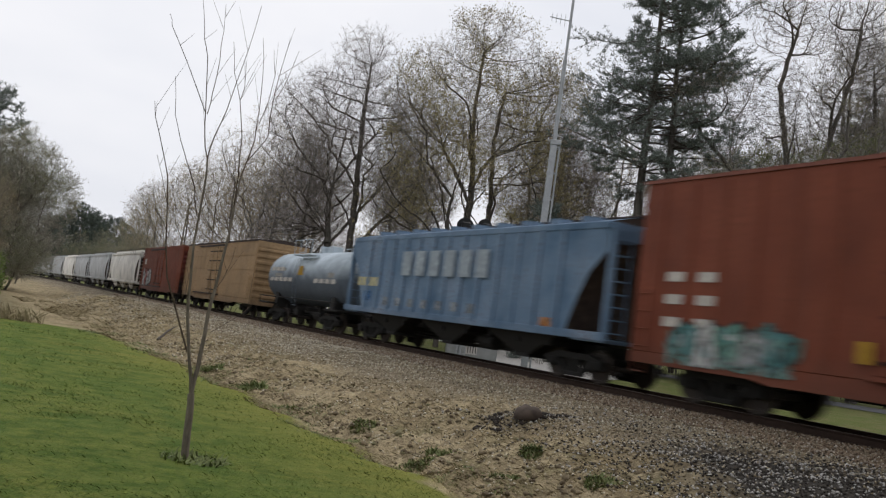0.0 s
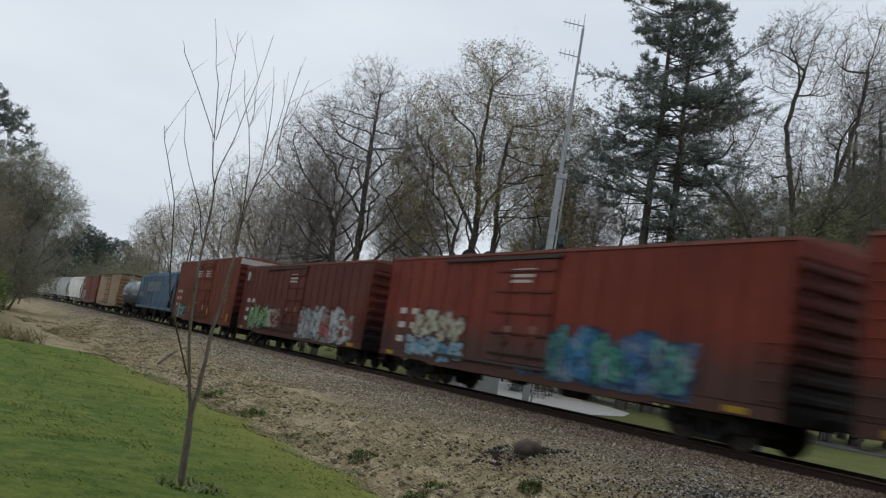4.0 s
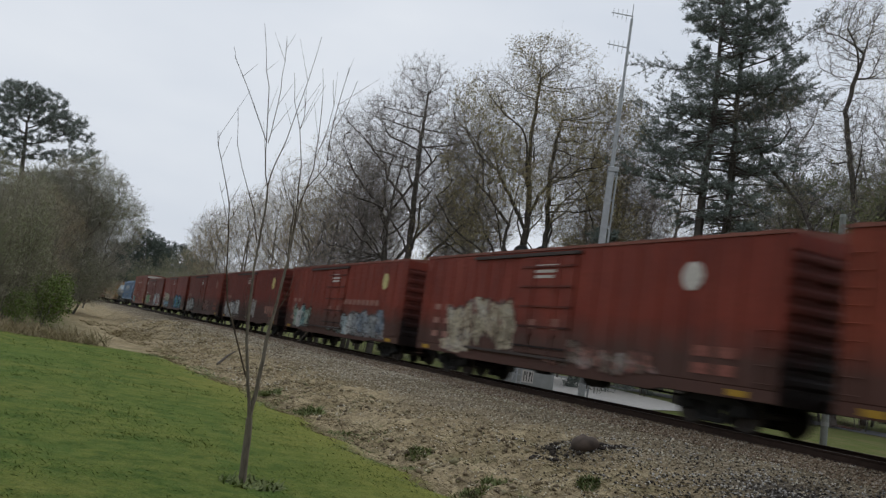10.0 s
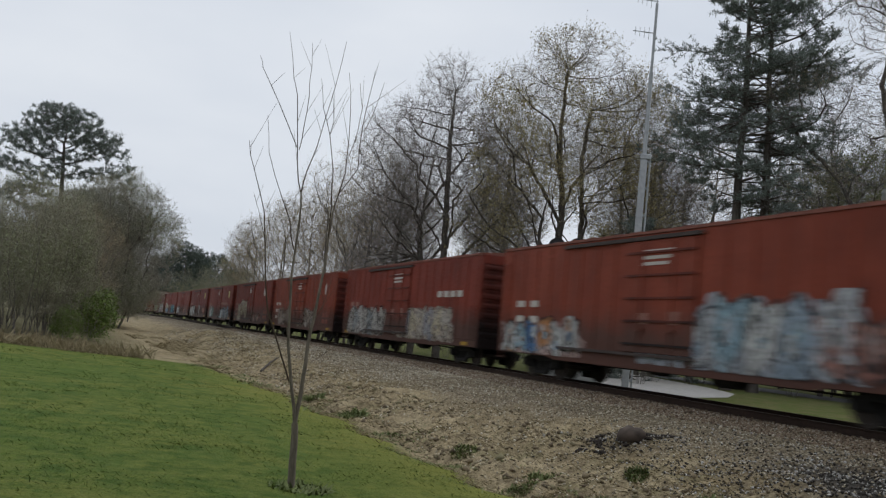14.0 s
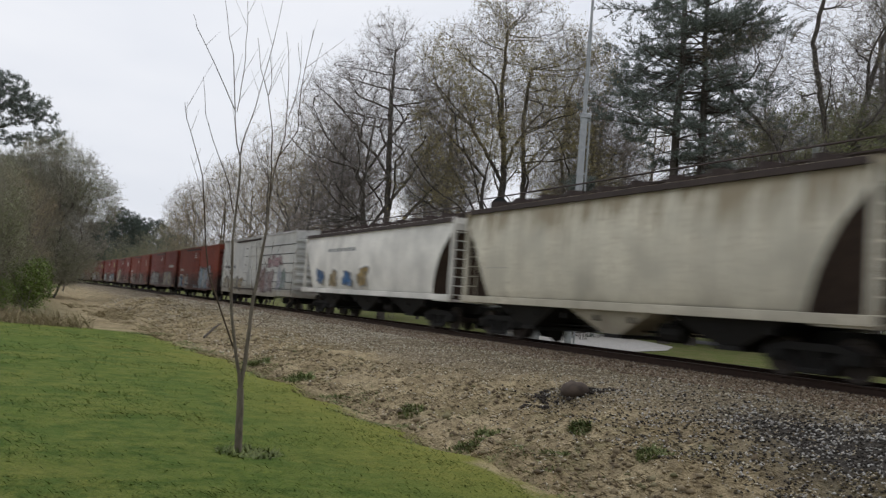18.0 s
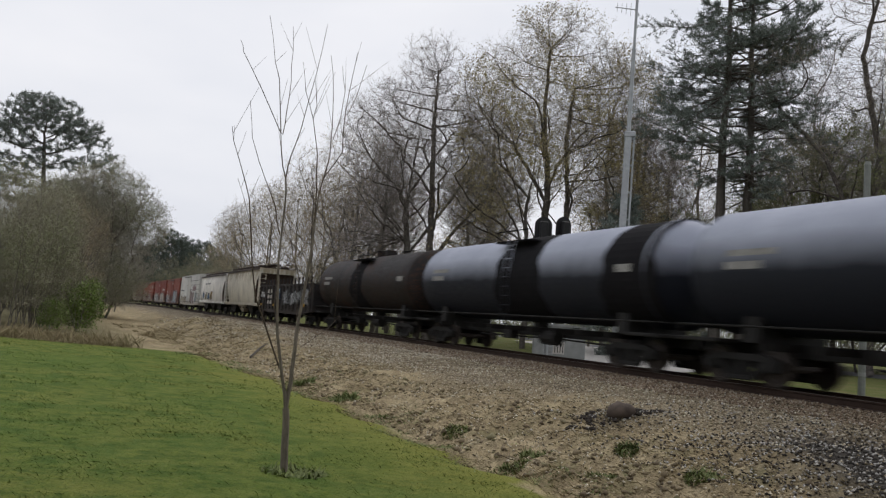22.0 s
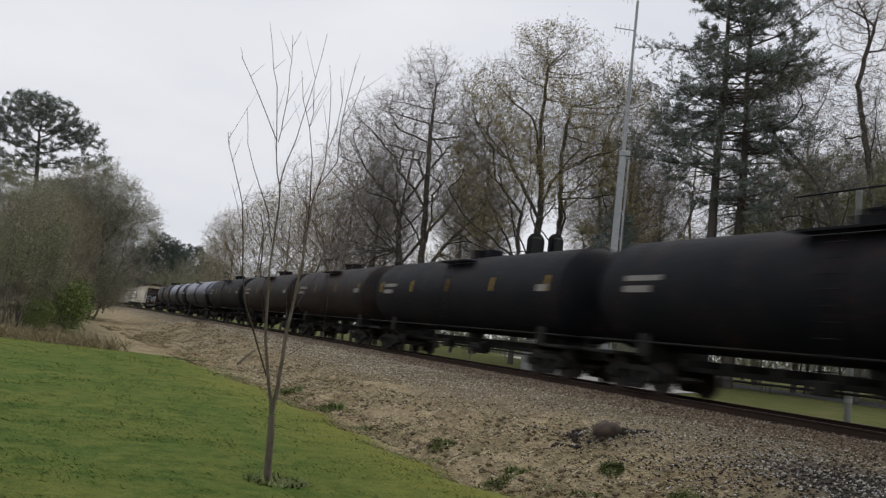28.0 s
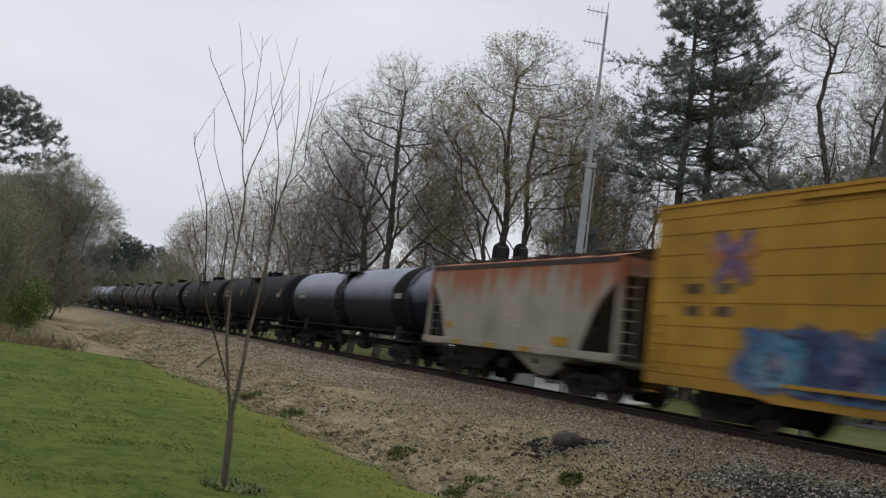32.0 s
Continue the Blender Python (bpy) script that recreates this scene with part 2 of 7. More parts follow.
def part(name, shape, material, parent=None, label="", at=None, smooth=False):
    """One mesh object. shape: a Shape or a mesh that several parts share; the material sits on the object."""
    me = shape if isinstance(shape, bpy.types.Mesh) else shape.mesh(name, smooth)
    if not me.materials:
        me.materials.append(None)
    ob = new(name, me)
    ob.material_slots[0].link = "OBJECT"
    ob.material_slots[0].material = material
    ob.parent = parent
    if at is not None:
        ob.matrix_basis = at if isinstance(at, Matrix) else Matrix.Translation(at)
    if label:
        ob["label"] = label
    return ob


def shared(key, build, smooth=False):
    """A mesh that is built once and then shared."""
    if key not in CACHE:
        s = Shape()
        build(s)
        CACHE[key] = s.mesh(str(key if isinstance(key, str) else key[0]), smooth)
    return CACHE[key]


def big_mesh(name, verts, faces, mat_of, parent=None, smooth=False):
    """A mesh from numpy arrays; faces all have the same number of corners."""
    me = bpy.data.meshes.new(name)
    n, k = len(faces), faces.shape[1]
    me.vertices.add(len(verts))
    me.vertices.foreach_set("co", np.asarray(verts, np.float32).ravel())
    me.loops.add(n * k)
    me.loops.foreach_set("vertex_index", np.asarray(faces, np.int32).ravel())
    me.polygons.add(n)
    me.polygons.foreach_set("loop_start", np.arange(0, n * k, k, dtype=np.int32))
    if smooth:
        me.polygons.foreach_set("use_smooth", np.ones(n, bool))
    me.update(calc_edges=True)
    me.materials.append(mat_of)
    ob = new(name, me)
    ob.parent = parent
    return ob


# ---- the ground ----
def smooth01(a, b, x):
    t = np.clip((np.asarray(x, float) - a) / (b - a), 0, 1)
    return t * t * (3 - 2 * t)


KNOT_X = [-400, -60, -14, -3, 2.0, 5.4, 6.2, 6.9, 8.2, 10.5, 12.6, 13.5, 14.0, 17.0, 17.6, 19.5, 23, 30, 60, 140, 400]
KNOT_Z = [-0.6, -0.6, -0.6, -0.72, -0.92, -1.08, -1.27, -1.12, -0.80, -0.52, -0.30, -0.24, -0.20, -0.20, -0.26, -0.75, -0.80, -0.55, -0.45, -0.2, 1.0]


def ground_z(x, y):
    """Height of the ground: lawn, ditch, ballast slope, track bed, verge beyond."""
    x, y = np.asarray(x, float), np.asarray(y, float)
    z = np.interp(x, KNOT_X, KNOT_Z)
    wob = 0.05 * np.sin(0.9 * y + 0.7 * x) + 0.04 * np.sin(2.1 * y - 1.3 * x + 1.0) + 0.03 * np.sin(3.7 * y + 2.3 * x)
    z = z + wob * smooth01(5.0, 6.0, x) * (1 - smooth01(11.5, 13.0, x)) + 0.25 * wob * (1 - smooth01(4.5, 5.5, x))
    lump = 0.085 * np.sin(2.9 * x + 1.7 * y) * np.sin(2.3 * y - 1.1 * x + 0.7) + 0.06 * np.sin(5.3 * x - 3.1 * y + 2.0) * np.sin(4.1 * y + 1.9 * x) + 0.035 * np.sin(9.7 * x + 2.0 * y) * np.sin(8.3 * y - 3.0 * x)
    xb = x + 0.005 * np.minimum(np.maximum(y - 18, 0), 24) ** 2
    z = z + lump * smooth01(5.7, 6.5, xb) * (1 - smooth01(8.6, 11.0, x))
    # the bank swells towards the brush, where it hides the foot of the slope
    z = z + 0.55 * np.exp(-((x - 9.0) / 2.6) ** 2 - ((y - 62) / 16.0) ** 2)
    # the mound of dark earth by the boulder
    z = z + 0.16 * np.exp(-((x - 9.5) / 0.8) ** 2 - ((y - 13.4) / 0.7) ** 2)
    return z


def on_lawn(x, y):
    """How far inside the mown lawn a place lies."""
    return -np.maximum(x - 5.6 + 0.005 * np.maximum(y - 18, 0) ** 2 + 0.2 * np.sin(1.3 * y) + 0.12 * np.sin(4.1 * y) + 0.1 * np.sin(2.3 * y + 1.0), y - 34.6)


xs = np.unique(np.round(np.concatenate([[-2500, -1200, -400, -200, -100, -60, -40, -25], np.arange(-18, 4, 0.8), np.arange(4, 15, 0.16), np.arange(15, 24, 0.5), np.arange(24, 60, 3), [70, 90, 140, 220, 400, 1200, 2500]]), 3))
ys = np.unique(np.round(np.concatenate([[-2500, -800, -200, -80, -40, -20], np.arange(-12, 4, 1.5), np.arange(4, 45, 0.2), np.arange(45, 120, 1.5), [140, 180, 240, 320, 420, 700, 1200, 2500]]), 3))
gx, gy = np.meshgrid(xs, ys)
gz = ground_z(gx, gy)
nx, ny = len(xs), len(ys)
ii = (np.arange(ny - 1)[:, None] * nx + np.arange(nx - 1)[None, :]).ravel()
g_faces = np.stack([ii, ii + 1, ii + nx + 1, ii + nx], 1)


def ground_material():
    m = Mat("ground_cover", 0.95, 0.0, 0.1)
    at = m.place(True)
    sep = m.node("ShaderNodeSeparateXYZ")
    m.link(m.node("ShaderNodeNewGeometry").outputs["Position"], sep.inputs[0])
    x = sep.outputs["X"]
    wide, mid, fine = m.noise(at, 0.22, 4), m.noise(at, 1.1, 5), m.noise(at, 14.0, 7, 0.7)
    lawn = m.mix(m.ramp(wide, (0.38, 0.0), (0.66, 0.75)), (0.115, 0.168, 0.032), (0.225, 0.225, 0.054))
    lawn = m.mix(m.ramp(fine, (0.35, 0.0), (0.7, 0.8)), lawn, (0.08, 0.105, 0.028))
    lawn = m.mix(m.ramp(m.noise(at, 0.9, 5, 0.65), (0.50, 0.0), (0.62, 0.75)), lawn, (0.07, 0.125, 0.026))
    tuft = m.noise(at, 2.8, 7, 0.7)
    lawn = m.mix(m.ramp(tuft, (0.40, 0.8), (0.50, 0.0)), lawn, (0.06, 0.105, 0.02))
    lawn = m.mix(m.ramp(tuft, (0.52, 0.0), (0.68, 0.4)), lawn, (0.22, 0.235, 0.07))
    lawn = m.mix(m.ramp(m.math("MULTIPLY", m.math("SUBTRACT", x, 3.2), 0.4), (0.0, 0.0), (1.0, 0.6)), lawn, (0.235, 0.23, 0.055))
    straw = m.mix(m.ramp(mid, (0.35, 0.0), (0.65, 1.0)), (0.33, 0.262, 0.152), (0.50, 0.415, 0.258))
    straw = m.mix(m.ramp(fine, (0.45, 0.0), (0.75, 0.65)), straw, (0.13, 0.097, 0.062))
    clod = m.noise(at, 4.6, 6, 0.7)
    straw = m.mix(m.ramp(clod, (0.40, 0.6), (0.54, 0.0)), straw, (0.12, 0.092, 0.058))
    moss = m.noise(at, 0.9, 6, 0.65)
    straw = m.mix(m.ramp(moss, (0.54, 0.0), (0.66, 0.6)), straw, (0.15, 0.145, 0.065))
    vor = m.node("ShaderNodeTexVoronoi", Scale=24.0)
    m.link(at, vor.inputs["Vector"])
    cell = m.node("ShaderNodeSeparateColor")
    m.link(vor.outputs["Color"], cell.inputs[0])
    stone = m.ramp(cell.outputs[0], (0.0, (0.13, 0.104, 0.066)), (0.5, (0.36, 0.29, 0.19)), (1.0, (0.59, 0.52, 0.385)))
    stone = m.mix(m.ramp(vor.outputs["Distance"], (0.0, 0.0), (0.75, 0.7)), stone, (0.06, 0.05, 0.04))
    wav = m.math("ADD", x, m.math("MULTIPLY", m.math("SUBTRACT", mid, 0.5), 1.9))
    bow = m.math("MAXIMUM", m.math("SUBTRACT", sep.outputs["Y"], 18.0), 0.0)
    edge = m.math("MAXIMUM", m.math("ADD", m.math("SUBTRACT", wav, 5.6), m.math("MULTIPLY", m.math("MULTIPLY", bow, bow), 0.005)), m.math("SUBTRACT", sep.outputs["Y"], 34.8))
    to_straw = m.ramp(m.math("MULTIPLY", edge, 2.0), (0.0, 0.0), (1.0, 1.0))
    far_y = m.math("MULTIPLY", m.math("SUBTRACT", sep.outputs["Y"], 36.0), 0.25)
    to_stone = m.ramp(m.math("MULTIPLY", m.math("SUBTRACT", m.math("ADD", x, m.math("MULTIPLY", m.math("SUBTRACT", wide, 0.5), 7.0)), 8.5), 0.5), (0.0, 0.12), (1.0, 1.0))
    cx, cy = m.math("MULTIPLY", m.math("SUBTRACT", x, 10.2), 0.34), m.math("MULTIPLY", m.math("SUBTRACT", sep.outputs["Y"], 5.5), 0.15)
    cinder = m.math("SUBTRACT", m.math("ADD", 0.85, m.math("MULTIPLY", m.math("SUBTRACT", mid, 0.5), 1.4)), m.math("ADD", m.math("MULTIPLY", cx, cx), m.math("MULTIPLY", cy, cy)))
    stone = m.mix(m.ramp(cinder, (0.0, 0.0), (0.6, 0.9)), stone, (0.045, 0.042, 0.04))
    bx, by = m.math("MULTIPLY", m.math("SUBTRACT", x, 9.45), 0.95), m.math("MULTIPLY", m.math("SUBTRACT", sep.outputs["Y"], 13.2), 1.9)
    mound = m.math("SUBTRACT", m.math("ADD", 0.9, m.math("MULTIPLY", m.math("SUBTRACT", mid, 0.5), 1.6)), m.math("ADD", m.math("MULTIPLY", bx, bx), m.math("MULTIPLY", by, by)))
    stone = m.mix(m.ramp(mound, (0.0, 0.0), (0.5, 0.85)), stone, (0.035, 0.028, 0.023))
    col = m.mix(to_straw, lawn, m.mix(to_stone, straw, stone))
    beyond = m.mix(m.ramp(mid, (0.4, 0.0), (0.65, 1.0)), (0.10, 0.125, 0.035), (0.15, 0.14, 0.06))
    col = m.mix(m.ramp(m.math("SUBTRACT", wav, 18.3), (0.0, 0.0), (1.0, 1.0)), col, beyond)
    litter = m.mix(m.ramp(mid, (0.35, 0.0), (0.65, 1.0)), (0.13, 0.12, 0.065), (0.20, 0.18, 0.105))
    col = m.mix(m.math("MULTIPLY", m.ramp(far_y, (0.0, 0.0), (1.0, 1.0)), m.ramp(m.math("MULTIPLY", m.math("SUBTRACT", 3.2, x), 0.4), (0.0, 0.0), (1.0, 1.0))), col, litter)
    m.color(col)
    m.bump(m.math("ADD", m.math("ADD", fine, m.math("MULTIPLY", tuft, 2.2)), m.math("MULTIPLY", vor.outputs["Distance"], -0.6)), 0.7, 0.06)
    return m.m


GROUND = ground_material()
ground = big_mesh("ground", np.stack([gx.ravel(), gy.ravel(), gz.ravel()], 1), g_faces, GROUND, smooth=True)
tagged(ground, "lawn, ditch and stony railway bank in one sheet", "ground", kind="structure")


# ---- loose stones, grass and dead stalks ----
def scatter_stones(name, count, xr, yr, size, cols, seed, density=None, label="", sink=0.3):
    rng = np.random.default_rng(seed)
    x = rng.uniform(*xr, count)
    y = yr[0] + (yr[1] - yr[0]) * rng.random(count) ** 1.7
    if density is not None:
        keep = rng.random(count) < density(x, y)
        x, y = x[keep], y[keep]
    n = len(x)
    r = rng.uniform(*size, n) * (1 + 0.02 * np.maximum(y - 12, 0))
    base = np.array([(1, 0, 0), (0, 1, 0), (-1, 0, 0), (0, -1, 0), (0, 0, 1), (0, 0, -1)], float)
    tri = np.array([(0, 1, 4), (1, 2, 4), (2, 3, 4), (3, 0, 4), (1, 0, 5), (2, 1, 5), (3, 2, 5), (0, 3, 5)])
    v = base[None] * (1 + rng.uniform(-0.35, 0.35, (n, 6, 1))) * rng.uniform(0.6, 1.25, (n, 1, 3)) + rng.uniform(-0.25, 0.25, (n, 6, 3))
    a = rng.uniform(0, 6.28, n)
    c, s = np.cos(a)[:, None], np.sin(a)[:, None]
    v = np.stack([v[..., 0] * c - v[..., 1] * s, v[..., 0] * s + v[..., 1] * c, v[..., 2] * 0.75], -1) * r[:, None, None]
    v += np.stack([x, y, ground_z(x, y) + r * sink], -1)[:, None]
    f = tri[None] + 6 * np.arange(n)[:, None, None]
    m = Mat(name, 0.9, 0.0, 0.2)
    isl = m.node("ShaderNodeNewGeometry").outputs["Random Per Island"]
    col = m.ramp(isl, *cols)
    m.color(m.mix(m.ramp(m.noise(m.place(True), 40, 4), (0.35, 0.0), (0.7, 0.5)), col, (0.09, 0.075, 0.06)))
    return tagged(big_mesh(name, v.reshape(-1, 3), f.reshape(-1, 3), m.m), label, "stones", kind="stuff")


BALLAST = ((0.0, (0.085, 0.066, 0.04)), (0.3, (0.31, 0.25, 0.155)), (0.7, (0.51, 0.44, 0.31)), (1.0, (0.76, 0.72, 0.60)))


# plain unseen walls, added round the camera's stand to dim the near wagons and bank
BLOCKER = plain("blocker_wall", (0.20, 0.13, 0.10), 0.9, 0.0, 3, 0.3)
tagged(part("blocker_south", Shape().box(-9.0, 11.0, -3.1, -2.8, -1.4, 7.5), BLOCKER), "unseen brown wall added behind the camera to block sky light", "wall", kind="structure")
tagged(part("blocker_west", Shape().box(-9.3, -9.0, -3.1, 6.0, -1.4, 7.5), BLOCKER), "unseen brown wall added left of the camera to block sky light", "wall", kind="structure")


# ---- railway wagons ----
# A wagon's own space: y along the track (front +y), z from the rail top, the lawn lies on its -x side.
TRAIN = []


def line_x(y):
    """The track's middle: straight past the lawn, then a long bend to the left."""
    return TRACK - max(0.0, y - 140.0) ** 2 / 2800.0


def on_line(y):
    return pose(line_x(y), y, 0, 0, 0, math.degrees(max(0.0, y - 140.0) / 1400.0))


TANK_MARK = plain("tank_marking", (0.27, 0.265, 0.25), 0.75, 0.0, 6, 0.4)
SLOPE = plain("slope_sheet_brown", (0.06, 0.04, 0.03), 0.85, 0.0, 4, 0.4)


def wheel_mesh(s):
    prof = [(0.0, 0.10), (0.0, 0.44), (0.03, 0.47), (0.05, 0.455), (0.135, 0.445), (0.135, 0.36), (0.10, 0.34), (0.11, 0.14), (0.14, 0.10)]
    n = 20
    s.loft([[(x, r * math.cos(2 * math.pi * i / n), r * math.sin(2 * math.pi * i / n)) for i in range(n)] for x, r in prof])


def frame_mesh(s):
    # cast side frame: arched outline with two windows left open by three struts
    s.prism_x([(-1.22, 0.36), (-1.22, 0.60), (-0.72, 0.74), (0.72, 0.74), (1.22, 0.60), (1.22, 0.36), (0.98, 0.40), (0.72, 0.58), (-0.72, 0.58), (-0.98, 0.40)], -0.08, 0.08)
    s.prism_x([(-0.80, 0.60), (-0.62, 0.60), (-0.30, 0.22), (-0.30, 0.14), (-0.44, 0.14)], -0.07, 0.07)
    s.prism_x([(0.62, 0.60), (0.80, 0.60), (0.44, 0.14), (0.30, 0.14), (0.30, 0.22)], -0.07, 0.07)
    s.box(-0.08, 0.08, -0.44, 0.44, 0.12, 0.24, 0.02)
    for y in (-0.89, 0.89):
        s.tube((-0.13, y, 0.45), (0.09, y, 0.45), 0.13, n=10)


def spring_mesh(s):
    for y in (-0.2, 0.0, 0.2):
        s.tube((0, y, 0.23), (0, y, 0.56), 0.085, n=8)


def bogie(parent, y):
    b = part("truck", shared("truck_bolster", lambda s: (s.box(-1.0, 1.0, -0.20, 0.20, 0.46, 0.72, 0.03), s.tube((0, 0, 0.7), (0, 0, 0.92), 0.22, n=12))), STEEL_DARK, parent, "dark cast-steel truck", (0, y, 0))
    for x in (-0.98, 0.98):
        part("side_frame", shared("side_frame", frame_mesh), STEEL_DARK, b, at=(x, 0, 0))
        part("spring_nest", shared("spring_nest", spring_mesh), STEEL_DARK, b, at=(x, 0, 0))
    for yy in (-0.89, 0.89):
        part("axle", shared("axle", lambda s: s.tube((-0.8, 0, 0.455), (0.8, 0, 0.455), 0.08, n=8)), WHEEL, b, at=(0, yy, 0))
        part("wheel", shared("wheel", wheel_mesh), WHEEL, b, at=pose(-0.70, yy, 0.455, 0, 0, 180))
        part("wheel", shared("wheel", wheel_mesh), WHEEL, b, at=pose(0.70, yy, 0.455))


def coupler(parent, y, way):
    def build(s):
        s.box(-0.11, 0.11, 0.0, 0.62, 0.76, 0.98, 0.03)
        s.box(-0.17, 0.13, 0.55, 0.86, 0.72, 1.02, 0.05)
        s.tube((0.14, 0.1, 0.8), (0.2, 0.75, 0.52), 0.035, n=6)
    part("coupler", shared("coupler", build), STEEL_DARK, parent, at=pose(0, y, 0, 0, 0, 0 if way > 0 else 180))


def rungs(s, x, y0, y1, z0, z1, n, r=0.016, rail=True):
    """A ladder flat against the side at x."""
    for i in range(n):
        z = z0 + (z1 - z0) * i / max(1, n - 1)
        s.tube((x, y0, z), (x, y1, z), r, n=5)
    if rail:
        for y in (y0, y1):
            s.tube((x, y, z0 - 0.1), (x, y, z1 + 0.1), r * 1.2, n=5)


def underframe(parent, half, bog, mat=None):
    s = Shape()
    s.box(-0.25, 0.25, -half + 0.1, half - 0.1, 0.70, 1.02, 0.02)
    for y in np.arange(-half + 2.6, half - 2.5, 1.5):
        s.box(-1.4, 1.4, y - 0.06, y + 0.06, 0.84, 1.0)
    part("centre_sill", s, mat or STEEL_DARK, parent)
    s = Shape()
    s.tube((-0.75, -2.4, 0.68), (-0.75, -1.5, 0.68), 0.24, n=10)
    s.box(-1.15, -0.8, 0.2, 0.8, 0.55, 0.86, 0.03)
    s.tube((-0.6, -1.4, 0.66), (-0.6, 3.6, 0.62), 0.03, n=5)
    s.tube((-0.6, -half + 3, 0.6), (-0.6, -2.5, 0.66), 0.03, n=5)
    part("brake_gear", s, STEEL_DARK, parent)
    for y in (-bog, bog):
        bogie(parent, y)
    coupler(parent, half, 1)
    coupler(parent, -half, -1)


def wagon(name, label, front, half, category, group="wagons of the freight train"):
    e = new(name)
    e.empty_display_size = 0.2
    tagged(e, label, category, group)
    TRAIN.append((e, front - half))
    e.matrix_basis = on_line(front - half)
    return e


def bars(parent, name, mat, x, rects, label=""):
    """Small painted bars or patches on the side at x: (y0, y1, z0, z1), y counted towards the rear."""
    for y0, y1, z0, z1 in rects:
        part(name, Shape().box(x - 0.006, x + 0.004, min(y0, y1), max(y0, y1), z0, z1), mat, parent, label)


def lettering(parent, x, y, z, n, w, h, mat, gap=0.45):
    """A row of n plain bars where the lettering cannot be read."""
    bars(parent, "marking", mat, x, [(y - i * (w * (1 + gap)), y - i * (w * (1 + gap)) - w, z, z + h) for i in range(n)])


PAINT = {}


def spray(c):
    """Spray paint: blotched, misted and worn through in places."""
    if c not in PAINT:
        m = Mat("spray_paint", 0.65, 0.0, 0.25)
        at = m.place()
        n1, n2, n3 = m.noise(at, 2.2, 3), m.noise(at, 7.0, 5, 0.65), m.noise(m.place(scale=(4, 4, 0.5)), 3.0, 4)
        lift = tuple(0.55 * v + 0.2 for v in c)
        col = m.ramp(n1, (0.34, dim(c, 0.55)), (0.5, c), (0.68, lift))
        col = m.mix(m.ramp(n2, (0.56, 0.0), (0.66, 0.55)), col, dim(c, 0.35))
        m.color(m.mix(m.ramp(n3, (0.55, 0.0), (0.75, 0.5)), col, (0.10, 0.06, 0.05)))
        # worn thin: the wagon's own paint shows through in flecks
        m.link(m.ramp(m.math("ADD", m.math("MULTIPLY", n2, 0.6), m.math("MULTIPLY", n3, 0.4)), (0.40, 1.0), (0.60, 0.35)), m.p.inputs["Alpha"])
        PAINT[c] = m.m
    return PAINT[c]


def graffiti(parent, x, y0, y1, z0, z1, fills, edge=(0.02, 0.02, 0.025), seed=1, letters=5, haze=None):
    """Wild lettering as overlapping rounded shapes: a dark outline, a fill and lighter cuts, each a thin skin of paint on the side."""
    rnd = random.Random(seed)

    def outline(cy, cz, ry, rz, grow, k):
        pts, n = [], 30
        r2 = random.Random(seed * 97 + k)
        ph = [r2.uniform(0, 6.28) for _ in range(4)]
        for i in range(n):
            a = -2 * math.pi * i / n
            q = 1 + 0.12 * math.sin(2 * a + ph[0]) + 0.15 * math.sin(3 * a + ph[1]) + 0.13 * math.sin(5 * a + ph[2]) + 0.09 * math.sin(8 * a + ph[3])
            c, s = math.cos(a), math.sin(a)
            sq = 1 / max(abs(c), abs(s)) ** 0.8
            zz = cz + s * rz * q * sq * grow
            pts.append((cy + c * ry * q * sq * grow, max(z0 - 0.02, min(z1 + 0.08, zz))))
        return pts

    def skin(pts, off):
        s = Shape()
        s.v = [(x - off, y, z) for y, z in pts] + [(x + 0.003, y, z) for y, z in pts]
        n = len(pts)
        s.f = [tuple(range(n))] + [(i, i + n, (i + 1) % n + n, (i + 1) % n) for i in range(n)]
        return s
    step = (y1 - y0) / letters
    if haze:
        m = letters + 1
        for i in range(m):
            part("graffiti_cloud", skin(outline(y0 + (y1 - y0) * (i + 0.5) / m, (z0 + z1) / 2 - 0.1, abs(y1 - y0) / m * 0.75, (z1 - z0) * 0.42, 1.05, 40 + i), 0.026 + 0.001 * (i % 2)), spray(haze), parent)
    for i in range(letters):
        cy, cz = y0 + step * (i + 0.5), (z0 + z1) / 2 + rnd.uniform(-0.12, 0.12) * (z1 - z0)
        ry, rz = abs(step) * rnd.uniform(0.46, 0.58), (z1 - z0) * rnd.uniform(0.36, 0.46)
        off = 0.029 + 0.0015 * (i % 2)
        part("graffiti_outline", skin(outline(cy, cz, ry, rz, 1.07, i), off), spray(edge), parent)
        part("graffiti_letter", skin(outline(cy, cz, ry, rz, 0.94, i), off + 0.0035), spray(fills[i % len(fills)]), parent)
        for j in range(3):
            part("graffiti_cut", skin(outline(cy + ry * rnd.uniform(-0.35, 0.35), cz + rz * rnd.uniform(-0.5, 0.5), ry * rnd.uniform(0.12, 0.3), rz * rnd.uniform(0.12, 0.4), 1.0, 100 + 3 * i + j), off + 0.007 + 0.001 * j),
                 spray(fills[(i + 1 + j) % len(fills)] if j else edge), parent)


